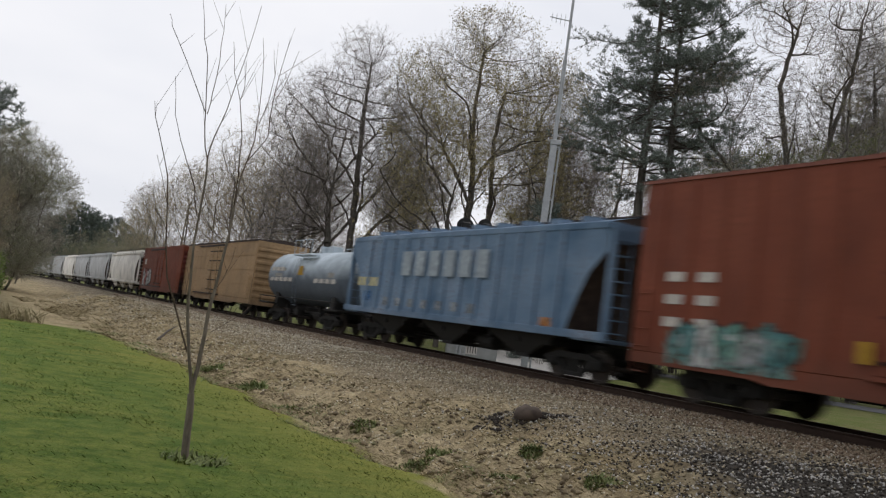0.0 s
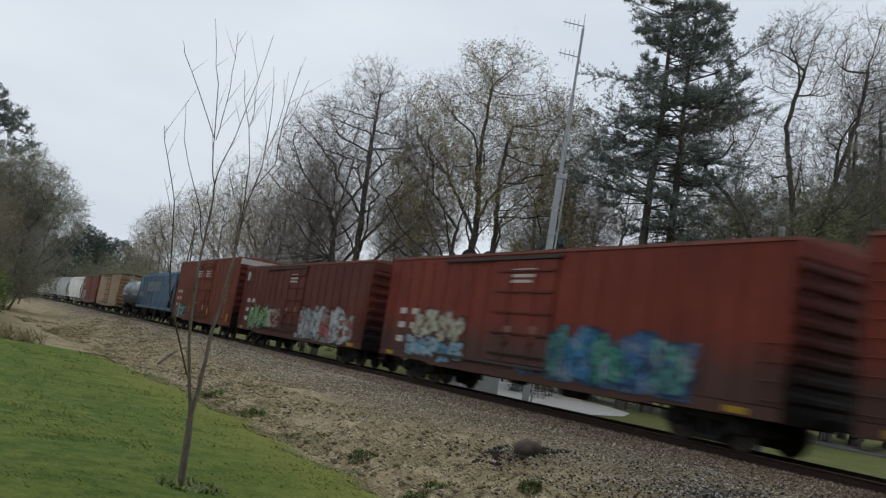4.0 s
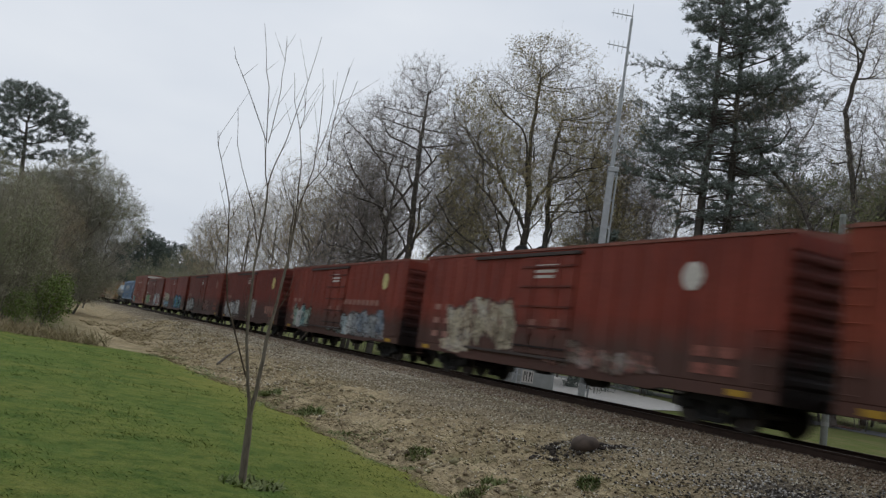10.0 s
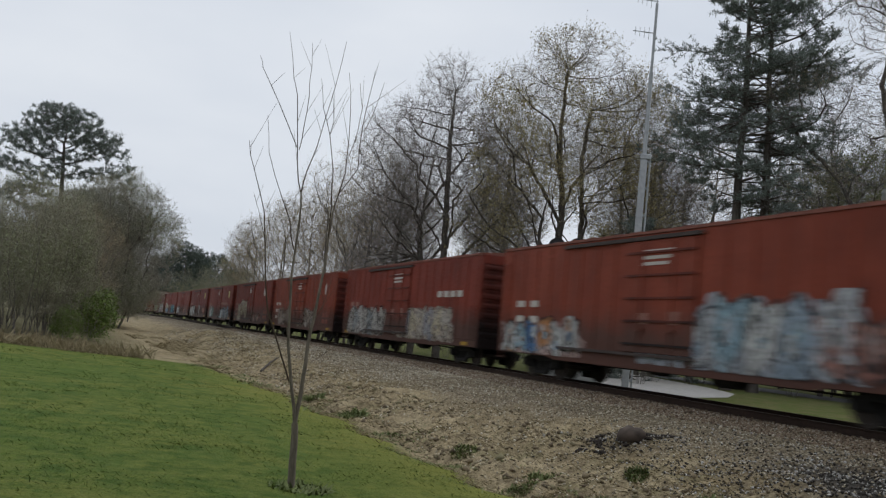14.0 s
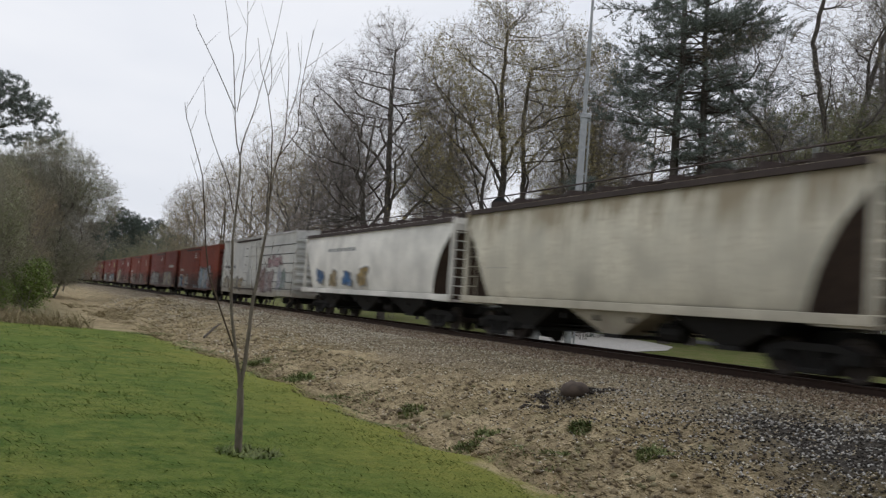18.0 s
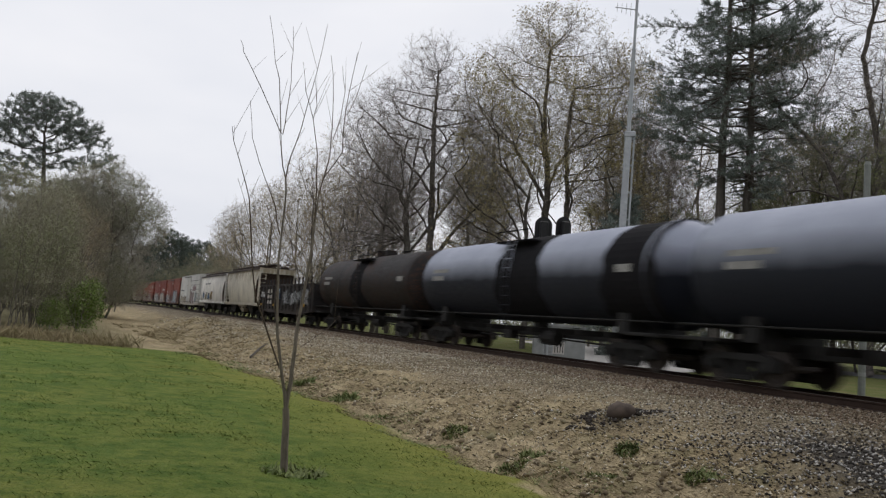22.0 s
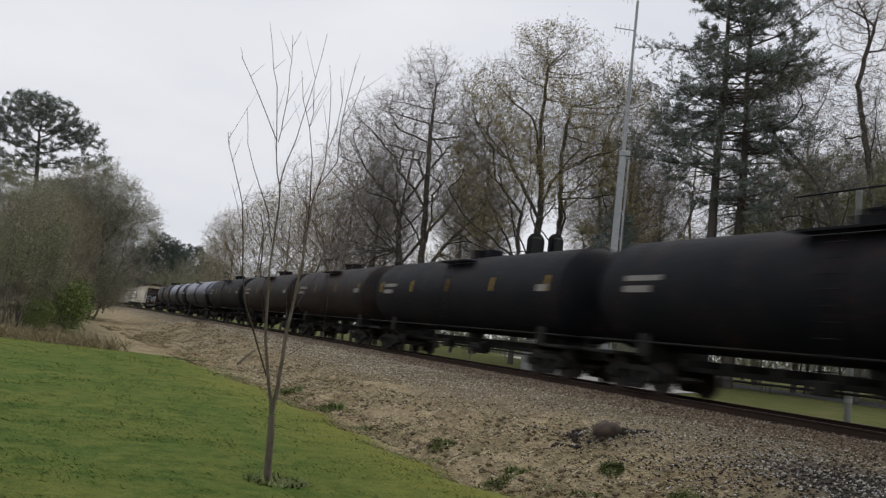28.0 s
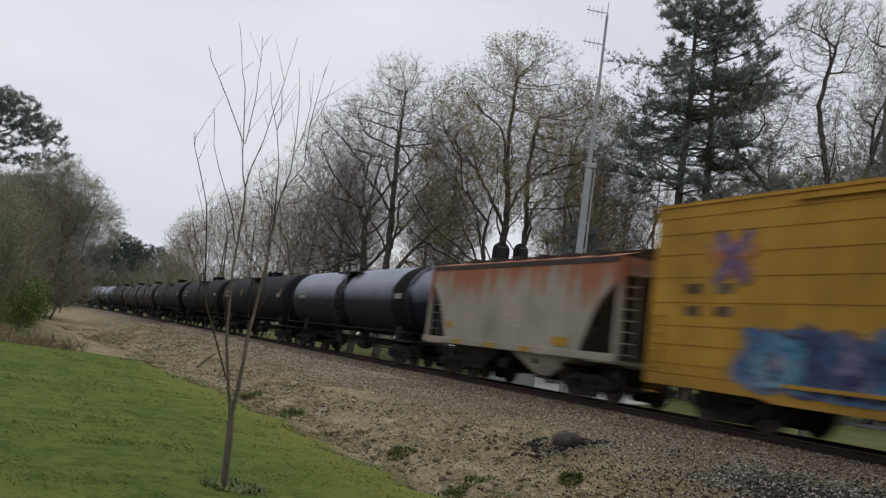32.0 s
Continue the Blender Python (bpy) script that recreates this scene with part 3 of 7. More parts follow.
def boxcar(name, label, front, paint, length=18.5, eave=4.42, sill=0.76, roof=None, door_w=3.0, door_at=0.0, doors=1, rib_gap=0.92, ribbed=True, end_top=None, hicube=False, panel=False, seams=None):
    half = length / 2
    e = wagon(name, label, front, half, "boxcar")
    w = 1.55
    s = Shape().box(-w, w, -half, half, 1.02, eave, 0.02)
    body = part("body", s, paint, e)
    # the deep side sill hides the tops of the trucks
    for x in (-w + 0.03, w - 0.03):
        s = Shape().prism_x([(-half, 1.02), (-half, sill), (-half + 3.6, sill - 0.02), (-half + 4.0, sill - 0.1), (half - 4.0, sill - 0.1), (half - 3.6, sill - 0.02), (half, sill), (half, 1.02)], x - 0.03, x + 0.03)
        part("side_sill", s, paint, e)
    s = Shape().prism_y([(-w - 0.04, eave - 0.02), (w + 0.04, eave - 0.02), (w + 0.04, eave + 0.06), (0.0, eave + 0.22), (-w - 0.04, eave + 0.06)], -half - 0.05, half + 0.05)
    for y in np.arange(-half + 0.6, half, 1.1):
        s.prism_y([(-w - 0.03, eave + 0.05), (w + 0.03, eave + 0.05), (w + 0.03, eave + 0.09), (0.0, eave + 0.25), (-w - 0.03, eave + 0.09)], y - 0.05, y + 0.05)
    part("roof", s, roof or (ROOF_RED if paint not in (TAN, YELLOW) else ROOF_DARK), e, "sheet-metal roof")
    top = end_top or paint
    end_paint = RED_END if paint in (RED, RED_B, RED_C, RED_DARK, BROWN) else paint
    # corrugated ends: horizontal ribs
    for sgn in (-1, 1):
        n = 8 if not hicube else 9
        for i in range(n):
            z = 1.25 + (eave - 1.75) * i / (n - 1)
            k = sgn * half
            prof = [(k, z - 0.15), (k + sgn * 0.10, z - 0.05), (k + sgn * 0.10, z + 0.05), (k, z + 0.15)]
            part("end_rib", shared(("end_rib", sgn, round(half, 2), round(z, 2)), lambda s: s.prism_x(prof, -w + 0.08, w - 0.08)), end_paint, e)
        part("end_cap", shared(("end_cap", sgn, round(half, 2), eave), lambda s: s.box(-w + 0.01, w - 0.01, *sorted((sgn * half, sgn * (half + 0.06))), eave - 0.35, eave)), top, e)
        part("end_panel", Shape().box(-w + 0.04, w - 0.04, *sorted((sgn * (half - 0.01), sgn * (half + 0.012))), 0.74, eave - 0.36), end_paint, e, "dark corrugated end")
        s = Shape()
        for x in (-w + 0.15, -w + 0.6):
            s.tube((x, sgn * (half + 0.15), 0.95), (x, sgn * (half + 0.15), 3.95), 0.02, n=5)
        for i in range(8):
            z = 1.1 + 0.38 * i
            s.tube((-w + 0.15, sgn * (half + 0.15), z), (-w + 0.6, sgn * (half + 0.15), z), 0.016, n=5)
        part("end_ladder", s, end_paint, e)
    # side posts
    if ribbed:
        for side in (-1, 1):
            x = side * w
            y = -half + 0.35
            while y < half - 0.2:
                clear = all(abs(y - door_at - d) > door_w / 2 + 0.18 for d in ([0] if doors == 1 else [-door_w * 0.52, door_w * 0.52]))
                if clear:
                    part("side_post", shared(("side_post", side, eave), lambda s: s.prism_y([(x - 0.01, 1.1), (x + side * 0.024, 1.1), (x + side * 0.024, eave - 0.12), (x - 0.01, eave - 0.12)], -0.055, 0.055)), paint, e, at=(0, y, 0))
                y += rib_gap
    else:
        for side in (-1, 1):
            for z in seams or ((1.9, 2.75, 3.6) if not panel else (1.3, 1.75, 2.2, 2.75, 3.35, 3.9, 4.4, 4.8)):
                x = side * w
                part("side_seam", Shape().box(min(x, x + side * 0.02), max(x, x + side * 0.02), -half + 0.05, half - (0.05 if not seams else 7.0), z - 0.02, z + 0.02), paint if not seams else STEEL_DARK, e)
    # sliding doors with their battens, tracks and locking bars
    for side in (-1, 1):
        x = side * w
        for d in ([0.0] if doors == 1 else [-door_w * 0.52, door_w * 0.52]):
            c = door_at + d
            lo, hi = c - door_w / 2, c + door_w / 2
            s = Shape().box(min(x, x + side * 0.07), max(x, x + side * 0.07), lo, hi, 1.12, eave - 0.22, 0.01)
            dr = part("door", s, paint, e, "sliding door")
            for k in range(5):
                z = 1.35 + (eave - 1.9) * k / 4
                # Battens darker than the door: their shadow lines are painted in.
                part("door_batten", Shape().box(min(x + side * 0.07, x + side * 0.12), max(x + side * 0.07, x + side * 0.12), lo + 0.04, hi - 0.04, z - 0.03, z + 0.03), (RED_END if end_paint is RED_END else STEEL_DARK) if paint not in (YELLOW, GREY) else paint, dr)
            s = Shape()
            for yy in (c - door_w * 0.22, c + door_w * 0.22):
                s.tube((x + side * 0.13, yy, 1.15), (x + side * 0.13, yy, eave - 0.3), 0.022, n=6)
                s.box(min(x + side * 0.09, x + side * 0.16), max(x + side * 0.09, x + side * 0.16), yy - 0.12, yy + 0.12, 1.7, 1.78)
            part("locking_bar", s, paint, dr)
        s = Shape().box(min(x, x + side * 0.12), max(x, x + side * 0.12), door_at - door_w * (0.55 if doors == 1 else 1.1), door_at + door_w * (1.65 if doors == 1 else 1.1), eave - 0.2, eave - 0.1)
        part("door_track", s, ROOF_DARK if side < 0 and not hicube else paint, e)
        s = Shape().box(min(x, x + side * 0.12), max(x, x + side * 0.12), door_at - door_w * (0.55 if doors == 1 else 1.1), door_at + door_w * (1.65 if doors == 1 else 1.1), 1.02, 1.1)
        part("door_track", s, ROOF_DARK if side < 0 and not hicube else paint, e)
        s = Shape()
        rungs(s, x + side * 0.06, half - 0.55, half - 0.1, 1.15, 3.9 if not hicube else 2.4, 9 if not hicube else 4)
        s.tube((x, half - 0.5, 1.0), (x, half - 0.5, 0.55), 0.018, n=5)
        s.tube((x, half - 0.12, 1.0), (x, half - 0.12, 0.55), 0.018, n=5)
        s.tube((x, half - 0.5, 0.55), (x, half - 0.12, 0.55), 0.018, n=5)
        part("ladder", s, paint, e)
        s = Shape()
        rungs(s, x + side * 0.06, -half + 0.1, -half + 0.55, 1.15, 2.3, 4)
        part("ladder", s, paint, e)
    underframe(e, half, half - 2.35)
    return e


def tank_car(name, label, front, paint, length=16.4, r=1.55, cz=2.74, band=None, end_mark=True, marks=0, strip=0.06, dome=True):
    half = length / 2
    e = wagon(name, label, front, half, "tank car")
    n = 40
    k = 9
    dome_len = 0.62
    prof = [(-half + dome_len * (1 - math.cos(math.pi / 2 * j / k)), r * max(0.03, math.sin(math.pi / 2 * j / k))) for j in range(k + 1)]
    prof += [(y, r) for y in np.linspace(-half + dome_len + 1.2, half - dome_len - 1.2, 7)] + [(-y, q) for y, q in reversed(prof)]
    s = Shape().loft([[(q * math.cos(2 * math.pi * i / n), y, cz - q * math.sin(2 * math.pi * i / n)) for i in range(n)] for y, q in prof])
    part("shell", s, paint, e, smooth=True)
    for y in (-half + dome_len, half - dome_len):
        s = Shape().loft([[((r + 0.012) * math.cos(2 * math.pi * i / n), yy, cz - (r + 0.012) * math.sin(2 * math.pi * i / n)) for i in range(n)] for yy in (y - 0.05, y + 0.05)], False)
        part("head_seam", s, paint, e, smooth=True)
    if band:
        # product spilled from the manway has run down round the middle
        for cy, w2, mat in band:
            s = Shape()
            rnd = random.Random(int(abs(front) * 7))
            edges = []
            m = 36
            for i in range(m + 1):
                a = math.radians(-150 + 300 * i / m)
                wob = 0.05 * math.sin(a * 5 + front) + 0.04 * math.sin(a * 11) + rnd.uniform(-0.03, 0.03)
                fl = 1 + 0.22 * abs(a)
                edges.append(((r + 0.006) * math.sin(a), cz + (r + 0.006) * math.cos(a), (w2 + wob) * fl, (w2 - wob) * fl))
            for i in range(m):
                (x0, z0, a0, b0), (x1, z1, a1, b1) = edges[i], edges[i + 1]
                s.add([(x0, cy - a0, z0), (x0, cy + b0, z0), (x1, cy + b1, z1), (x1, cy - a1, z1)], [(0, 1, 2, 3)])
            part("spill_stain", s, mat, e, "dark run of spilled product", smooth=True)
    if dome:
        s = Shape()
        s.tube((0, 0, cz + r - 0.1), (0, 0, cz + r + 0.22), 0.45, n=20)
        s.tube((0, 0, cz + r + 0.22), (0, 0, cz + r + 0.27), 0.49, n=20)
        s.tube((0.1, 0.75, cz + r - 0.1), (0.1, 0.75, cz + r + 0.24), 0.14, n=10)
        s.box(-0.3, 0.3, -1.15, -0.65, cz + r - 0.1, cz + r + 0.30, 0.03)
        part("manway", s, paint, e)
    high = 0.45 if dome else 0.08
    for x in (-0.95, 0.95):
        s = Shape()
        s.box(min(x, x * 1.5), max(x, x * 1.5), -1.25, 1.25, cz + r - 0.32, cz + r - 0.27)
        for y in (-1.2, -0.4, 0.4, 1.2):
            s.tube((x * 1.48, y, cz + r - 0.3), (x * 1.48, y, cz + r + high), 0.018, n=5)
        s.tube((x * 1.48, -1.2, cz + r + high), (x * 1.48, 1.2, cz + r + high), 0.02, n=5)
        part("platform_rail", s, paint if not band else SPILL, e)
    for x in (-1.5, 1.5):
        s = Shape()
        for y in (-0.25, 0.25):
            s.tube((x * 1.01, y, 1.0), (x * 1.10, y, cz), 0.02, n=5)
            s.tube((x * 1.10, y, cz), (x * 0.95, y, cz + r - 0.3), 0.02, n=5)
        for i in range(9):
            z = 1.05 + 0.33 * i
            xx = x * (1.01 + 0.09 * min(1, (z - 1.0) / (cz - 1.0))) if z < cz else x * (1.10 - 0.15 * (z - cz) / (r - 0.3))
            s.tube((xx, -0.25, z), (xx, 0.25, z), 0.015, n=5)
        part("side_ladder", s, paint, e)
    # running boards, hand rails and end platforms
    s = Shape()
    for x in (-1.52, 1.52):
        s.tube((x, -half + 0.1, 1.36), (x, half - 0.1, 1.36), 0.024, n=6)
    for y in (-half + 0.1, half - 0.1):
        s.tube((-1.52, y, 1.36), (1.52, y, 1.36), 0.024, n=6)
        for x in (-1.52, -0.6, 0.6, 1.52):
            s.tube((x, y, 1.0), (x, y, 1.36), 0.02, n=5)
    part("hand_rail", s, STEEL_DARK, e)
    for y in (-half + 0.7, half - 0.7):
        part("end_platform", Shape().box(-1.5, 1.5, y - 0.75, y + 0.75, 0.96, 1.06, 0.02), STEEL_DARK, e)
        part("saddle", Shape().prism_y([(-1.1, 1.0), (1.1, 1.0), (1.05, 1.62), (0.8, 1.42), (-0.8, 1.42), (-1.05, 1.62)], y * 0.82 - 0.25, y * 0.82 + 0.25), STEEL_DARK, e)
    s = Shape()
    s.box(-0.2, 0.2, -0.25, 0.25, 0.72, 1.25, 0.03)
    s.tube((0, 0, 0.62), (0, 0, 0.75), 0.16, n=10)
    part("outlet_valve", s, STEEL_DARK, e)
    x = -math.sqrt(max(0.01, r * r - 0.16)) - 0.0

    def side_x(z):
        return -math.sqrt(r * r - (z - cz) ** 2) - 0.004
    for y in np.linspace(half - 1.3, -half + 1.3, marks) if marks else []:
        s = Shape()
        s.loft([[(side_x(z) - 0.006, y - strip, z), (side_x(z) - 0.006, y + strip, z), (side_x(z) + 0.03, y + strip, z), (side_x(z) + 0.03, y - strip, z)] for z in np.linspace(cz, cz + 0.5, 6)])
        part("reflector", s, YEL_DULL, e, "yellow reflective strip")
    if end_mark:
        for z, w2 in ((cz + 0.30, 1.5), (cz + 0.02, 1.1)):
            part("marking", Shape().box(side_x(z) - 0.006, side_x(z) + 0.03, half - 1.7 - w2, half - 1.7, z - 0.09, z + 0.09), TANK_MARK, e)
        part("marking", Shape().box(side_x(cz + 0.1) - 0.006, side_x(cz) + 0.04, -half + 1.2, -half + 1.9, cz - 0.02, cz + 0.2), TANK_MARK, e)
    underframe(e, half + 0.25, half - 1.75)
    return e


def hopper(name, label, front, paint, length=17.2, top=4.45, bays=3, curved=False, ribbed=False, rail=True, low=1.25, hatch=None, frame=None, bay=None):
    half = length / 2
    e = wagon(name, label, front, half, "hopper")
    w = 1.56
    body = half - 1.25
    slope = 1.45
    # the body: full length above, sloping in at the ends below
    if curved:
        prof = []
        for i in range(13):
            a = math.radians(-62 + 124 * i / 12)
            prof.append((w * (0.78 + 0.24 * math.cos(a)), low + (top - 0.25 - low) * (0.5 + 0.5 * math.sin(a) / math.sin(math.radians(62)))))
        ring = [(-x, z) for x, z in prof] + [(x, z) for x, z in reversed(prof)]
    else:
        ring = [(-w, low), (-w, low + 0.3 * (top - low)), (-w, low + 0.5 * (top - low)), (-w, low + 0.68 * (top - low)), (-w, top - 0.42), (-w + 0.10, top - 0.25), (-0.7, top - 0.05), (0.7, top - 0.05), (w - 0.10, top - 0.25), (w, top - 0.42), (w, low + 0.68 * (top - low)), (w, low + 0.5 * (top - low)), (w, low + 0.3 * (top - low)), (w, low)]
    hh = top - low

    def at(y):
        return [(x, y, z) for x, z in ring]

    def end(sgn):
        out = []
        for x, z in ring:
            t = min(1.0, max(0.0, (low + 0.68 * hh - z) / (0.68 * hh)))
            out.append((x, sgn * (body + 0.95 - slope * t ** 0.6), z))
        return out
    s = Shape().loft([end(-1), at(-body + 1.0), at(body - 1.0), end(1)], False)
    part("body", s, paint, e, smooth=curved)
    # the sloping ends are dark brown whatever the body's paint
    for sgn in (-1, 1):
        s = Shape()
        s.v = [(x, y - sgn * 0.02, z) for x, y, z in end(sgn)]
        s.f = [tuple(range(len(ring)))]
        part("slope_sheet", s, SLOPE, e, "dark brown slope sheet")
    for x in (-w - 0.0, w + 0.0):
        part("side_sill", Shape().box(x - 0.05, x + 0.05, -half + 0.05, half - 0.05, low - 0.12, low + 0.10, 0.01), frame or paint, e)
        part("top_chord", Shape().box(x * 0.985 - 0.05, x * 0.985 + 0.05, -body - 0.95, body + 0.95, top - 0.45, top - 0.30), paint if not hatch else hatch, e)
    if ribbed:
        for side in (-1, 1):
            for y in np.arange(-body + 0.9, body - 0.5, 1.05):
                x = side * w
                part("side_post", shared(("hopper_post", side, top, low), lambda s: s.box(min(x, x + side * 0.07), max(x, x + side * 0.07), -0.06, 0.06, low, top - 0.42)), paint, e, at=(0, y, 0))
    # end cages: corner posts, ladders and slope-sheet braces
    for sgn in (-1, 1):
        yy = sgn * (half - 0.12)
        for x in (-w + 0.08, w - 0.08):
            part("corner_post", Shape().box(x - 0.07, x + 0.07, min(yy, yy - sgn * 0.14), max(yy, yy - sgn * 0.14), low, top - 0.4), frame or paint, e)
        s = Shape()
        for i in range(9):
            z = low + 0.1 + i * (top - low - 0.6) / 8
            s.tube((-w + 0.05, yy + sgn * 0.08, z), (-w + 0.55, yy + sgn * 0.08, z), 0.018, n=5)
        for x in (-w + 0.05, -w + 0.55):
            s.tube((x, yy + sgn * 0.08, low - 0.1), (x, yy + sgn * 0.08, top - 0.35), 0.022, n=5)
        part("end_ladder", s, frame or paint, e)
        part("end_platform", Shape().box(-w, w, min(yy, yy - sgn * 1.3), max(yy, yy - sgn * 1.3), low - 0.16, low - 0.06), frame or paint, e)
        part("end_sheet", Shape().box(-w + 0.05, w - 0.05, *sorted((yy, yy - sgn * 0.12)), top - 0.75, top - 0.3), paint, e)
    # bays below
    step = 2 * (body - 0.6) / bays
    for i in range(bays):
        c = -body + 0.6 + step * (i + 0.5)
        s = Shape()
        for x0, x1 in ((-w + 0.12, -0.28), (0.28, w - 0.12)):
            s.loft([[(x0, c - step * 0.48, low), (x1, c - step * 0.48, low), (x1, c + step * 0.48, low), (x0, c + step * 0.48, low)],
                    [(x0 + 0.25, c - 0.32, 0.50), (x1 - 0.05, c - 0.32, 0.50), (x1 - 0.05, c + 0.32, 0.50), (x0 + 0.25, c + 0.32, 0.50)]])
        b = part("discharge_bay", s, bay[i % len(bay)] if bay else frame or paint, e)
        part("outlet_gate", Shape().box(-1.25, 1.25, c - 0.38, c + 0.38, 0.42, 0.52), STEEL_DARK, b)
    # roof: hatches and running board
    s = Shape()
    s.box(-0.34, 0.34, -half + 0.2, half - 0.2, top + 0.06, top + 0.10)
    for y in np.arange(-half + 0.5, half, 1.2):
        s.box(-0.3, 0.3, y - 0.03, y + 0.03, top - 0.06, top + 0.07)
    part("running_board", s, ROOF_DARK, e)
    for y in np.arange(-body + 0.5, body, 1.45):
        for x in (-0.95, 0.95):
            part("roof_hatch", shared(("roof_hatch", top), lambda s: s.tube((0, 0, top - 0.22), (0, 0, top - 0.03), 0.34, n=12)), hatch or paint, e, at=(x, y, 0))
    if rail:
        s = Shape()
        for x in (-1.15, 1.15):
            s.tube((x, -half + 0.4, top + 0.14), (x, half - 0.4, top + 0.14), 0.025, n=5)
            for y in np.arange(-half + 0.4, half - 0.3, 1.35):
                s.tube((x, y, top - 0.2), (x, y, top + 0.14), 0.02, n=5)
        part("roof_rail", s, ROOF_DARK, e)
    underframe(e, half, half - 1.85)
    return e


def gondola(name, label, front, paint, length=16.4, top=2.75):
    half = length / 2
    e = wagon(name, label, front, half, "gondola")
    w = 1.52
    for side in (-1, 1):
        x = side * w
        part("side_wall", Shape().box(min(x, x - side * 0.06), max(x, x - side * 0.06), -half, half, 0.95, top), paint, e)
        part("top_chord", Shape().box(min(x + side * 0.06, x - side * 0.1), max(x + side * 0.06, x - side * 0.1), -half, half, top - 0.06, top + 0.08, 0.01), paint, e)
        part("side_sill", Shape().prism_x([(-half, 0.95), (-half + 3.2, 0.7), (half - 3.2, 0.7), (half, 0.95), (half, 1.02), (-half, 1.02)], x - 0.03, x + 0.03), paint, e)
        for y in np.linspace(-half + 0.5, half - 0.5, 15):
            part("side_post", shared(("gon_post", side), lambda s: s.prism_x([(-0.07, 0.9), (0.07, 0.9), (0.07, top - 0.06), (-0.07, top - 0.06)], x, x + side * 0.09)), paint, e, at=(0, y, 0))
    part("floor_plate", Shape().box(-w + 0.06, w - 0.06, -half + 0.06, half - 0.06, 1.05, 1.15), paint, e)
    for sgn in (-1, 1):
        part("end_wall", Shape().box(-w + 0.06, w - 0.06, *sorted((sgn * half, sgn * (half - 0.06))), 0.95, top), paint, e)
        for i in range(3):
            z = 1.4 + 0.45 * i
            part("end_rib", Shape().box(-w + 0.06, w - 0.06, *sorted((sgn * half, sgn * (half + 0.08))), z - 0.06, z + 0.06), paint, e)
    underframe(e, half, half - 2.0)
    return e


# the head of the train, far down the line at the start
for i, (f, ln, mat, lab) in enumerate(((398, 17, GON_BLACK, "dark gondola far down the line"), (380, 17, GON_BLACK, "dark gondola far down the line"), (361, 17, GON_BLACK, "dark gondola far down the line"),
                                      (342, 17, GON_BLACK, "dark gondola far down the line"), (323, 17, GON_BLACK, "dark gondola far down the line"), (304, 17, GON_BLACK, "dark gondola far down the line"))):
    gondola("gondola", lab, f, mat, ln, 3.3)
boxcar("boxcar", "yellow boxcar far down the line", 284, YELLOW, 17.0, 4.4)
for f, ln, mat, lab in ((264.5, 17.5, SILVER_H, "grey covered hopper with dark roof walk"), (240.5, 17.5, SILVER_H, "grey covered hopper with dark roof walk"), (219.5, 18, SILVER_H, "grey covered hopper with dark roof walk"), (199.8, 17.8, SILVER_H, "grey covered hopper with dark roof walk"), (180.4, 17.3, SILVER_H, "grey covered hopper with dark roof walk"), (161.7, 16.8, WHITE, "off-white covered hopper far down the line"),
                        (143.8, 16.8, SILVER_H, "grey covered hopper with dark roof walk"), (125.4, 18.5, SILVER_H, "long grey covered hopper"), (105.0, 19.5, WHITE, "clean white covered hopper")):
    hopper("covered_hopper", lab, f, mat, ln, 4.5, curved=True)
BR = boxcar("boxcar", "brown boxcar with white scrawl on its side", 83.2, BROWN, 16.8, 4.45)
TN = boxcar("boxcar", "faded tan smooth-sided boxcar", 64.6, TAN, 17.6, 4.45, ribbed=False)
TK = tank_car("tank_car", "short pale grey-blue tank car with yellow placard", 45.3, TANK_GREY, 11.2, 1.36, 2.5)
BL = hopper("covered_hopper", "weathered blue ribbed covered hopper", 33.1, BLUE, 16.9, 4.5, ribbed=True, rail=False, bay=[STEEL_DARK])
HC = boxcar("boxcar", "tall oxide-red boxcar with white-capped end", 15.3, BROWN, 17.6, 5.08, doors=2, end_top=PALE, hicube=True, door_w=2.4)
REDS = []
for i in range(9):
    REDS.append(boxcar("boxcar", "red ribbed boxcar with graffiti along its lower side", -4.1 - 20.42 * i if i < 2 else (-44.6, -65.2, -85.9, -106.5, -126.4, -147.2, -167.6)[i - 2], (RED_DARK, RED, RED, RED_B, RED, RED, RED_C, RED, RED_C)[i]))
WB = boxcar("boxcar", "grey-white smooth boxcar with faint graffiti", -188.1, GREY, 19.0, 4.55, ribbed=False, roof=ROOF_PALE, seams=(1.18, 1.6, 2.15, 2.72, 3.3, 3.85))
W1 = hopper("covered_hopper", "round-sided off-white covered hopper with coloured scrawl", -208.9, WHITE, 18.0, 4.5, curved=True, hatch=ROOF_DARK, bay=[STEEL_DARK])
W2 = hopper("covered_hopper", "cream covered hopper streaked with dirt", -227.7, CREAM, 16.2, 4.65, curved=True, hatch=ROOF_DARK, bay=[STEEL_DARK, CREAM, STEEL_DARK])
GN = gondola("gondola", "black ribbed gondola with pale markings", -244.9, GON_BLACK, 16.6)
T1 = tank_car("tank_car", "dark brown tank car stained round its middle", -262.3, TANK_BROWN, 16.2, band=[(0.2, 0.75, SPILL)])
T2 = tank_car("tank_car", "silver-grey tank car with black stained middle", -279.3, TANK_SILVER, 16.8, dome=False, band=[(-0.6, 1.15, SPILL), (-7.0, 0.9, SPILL)])
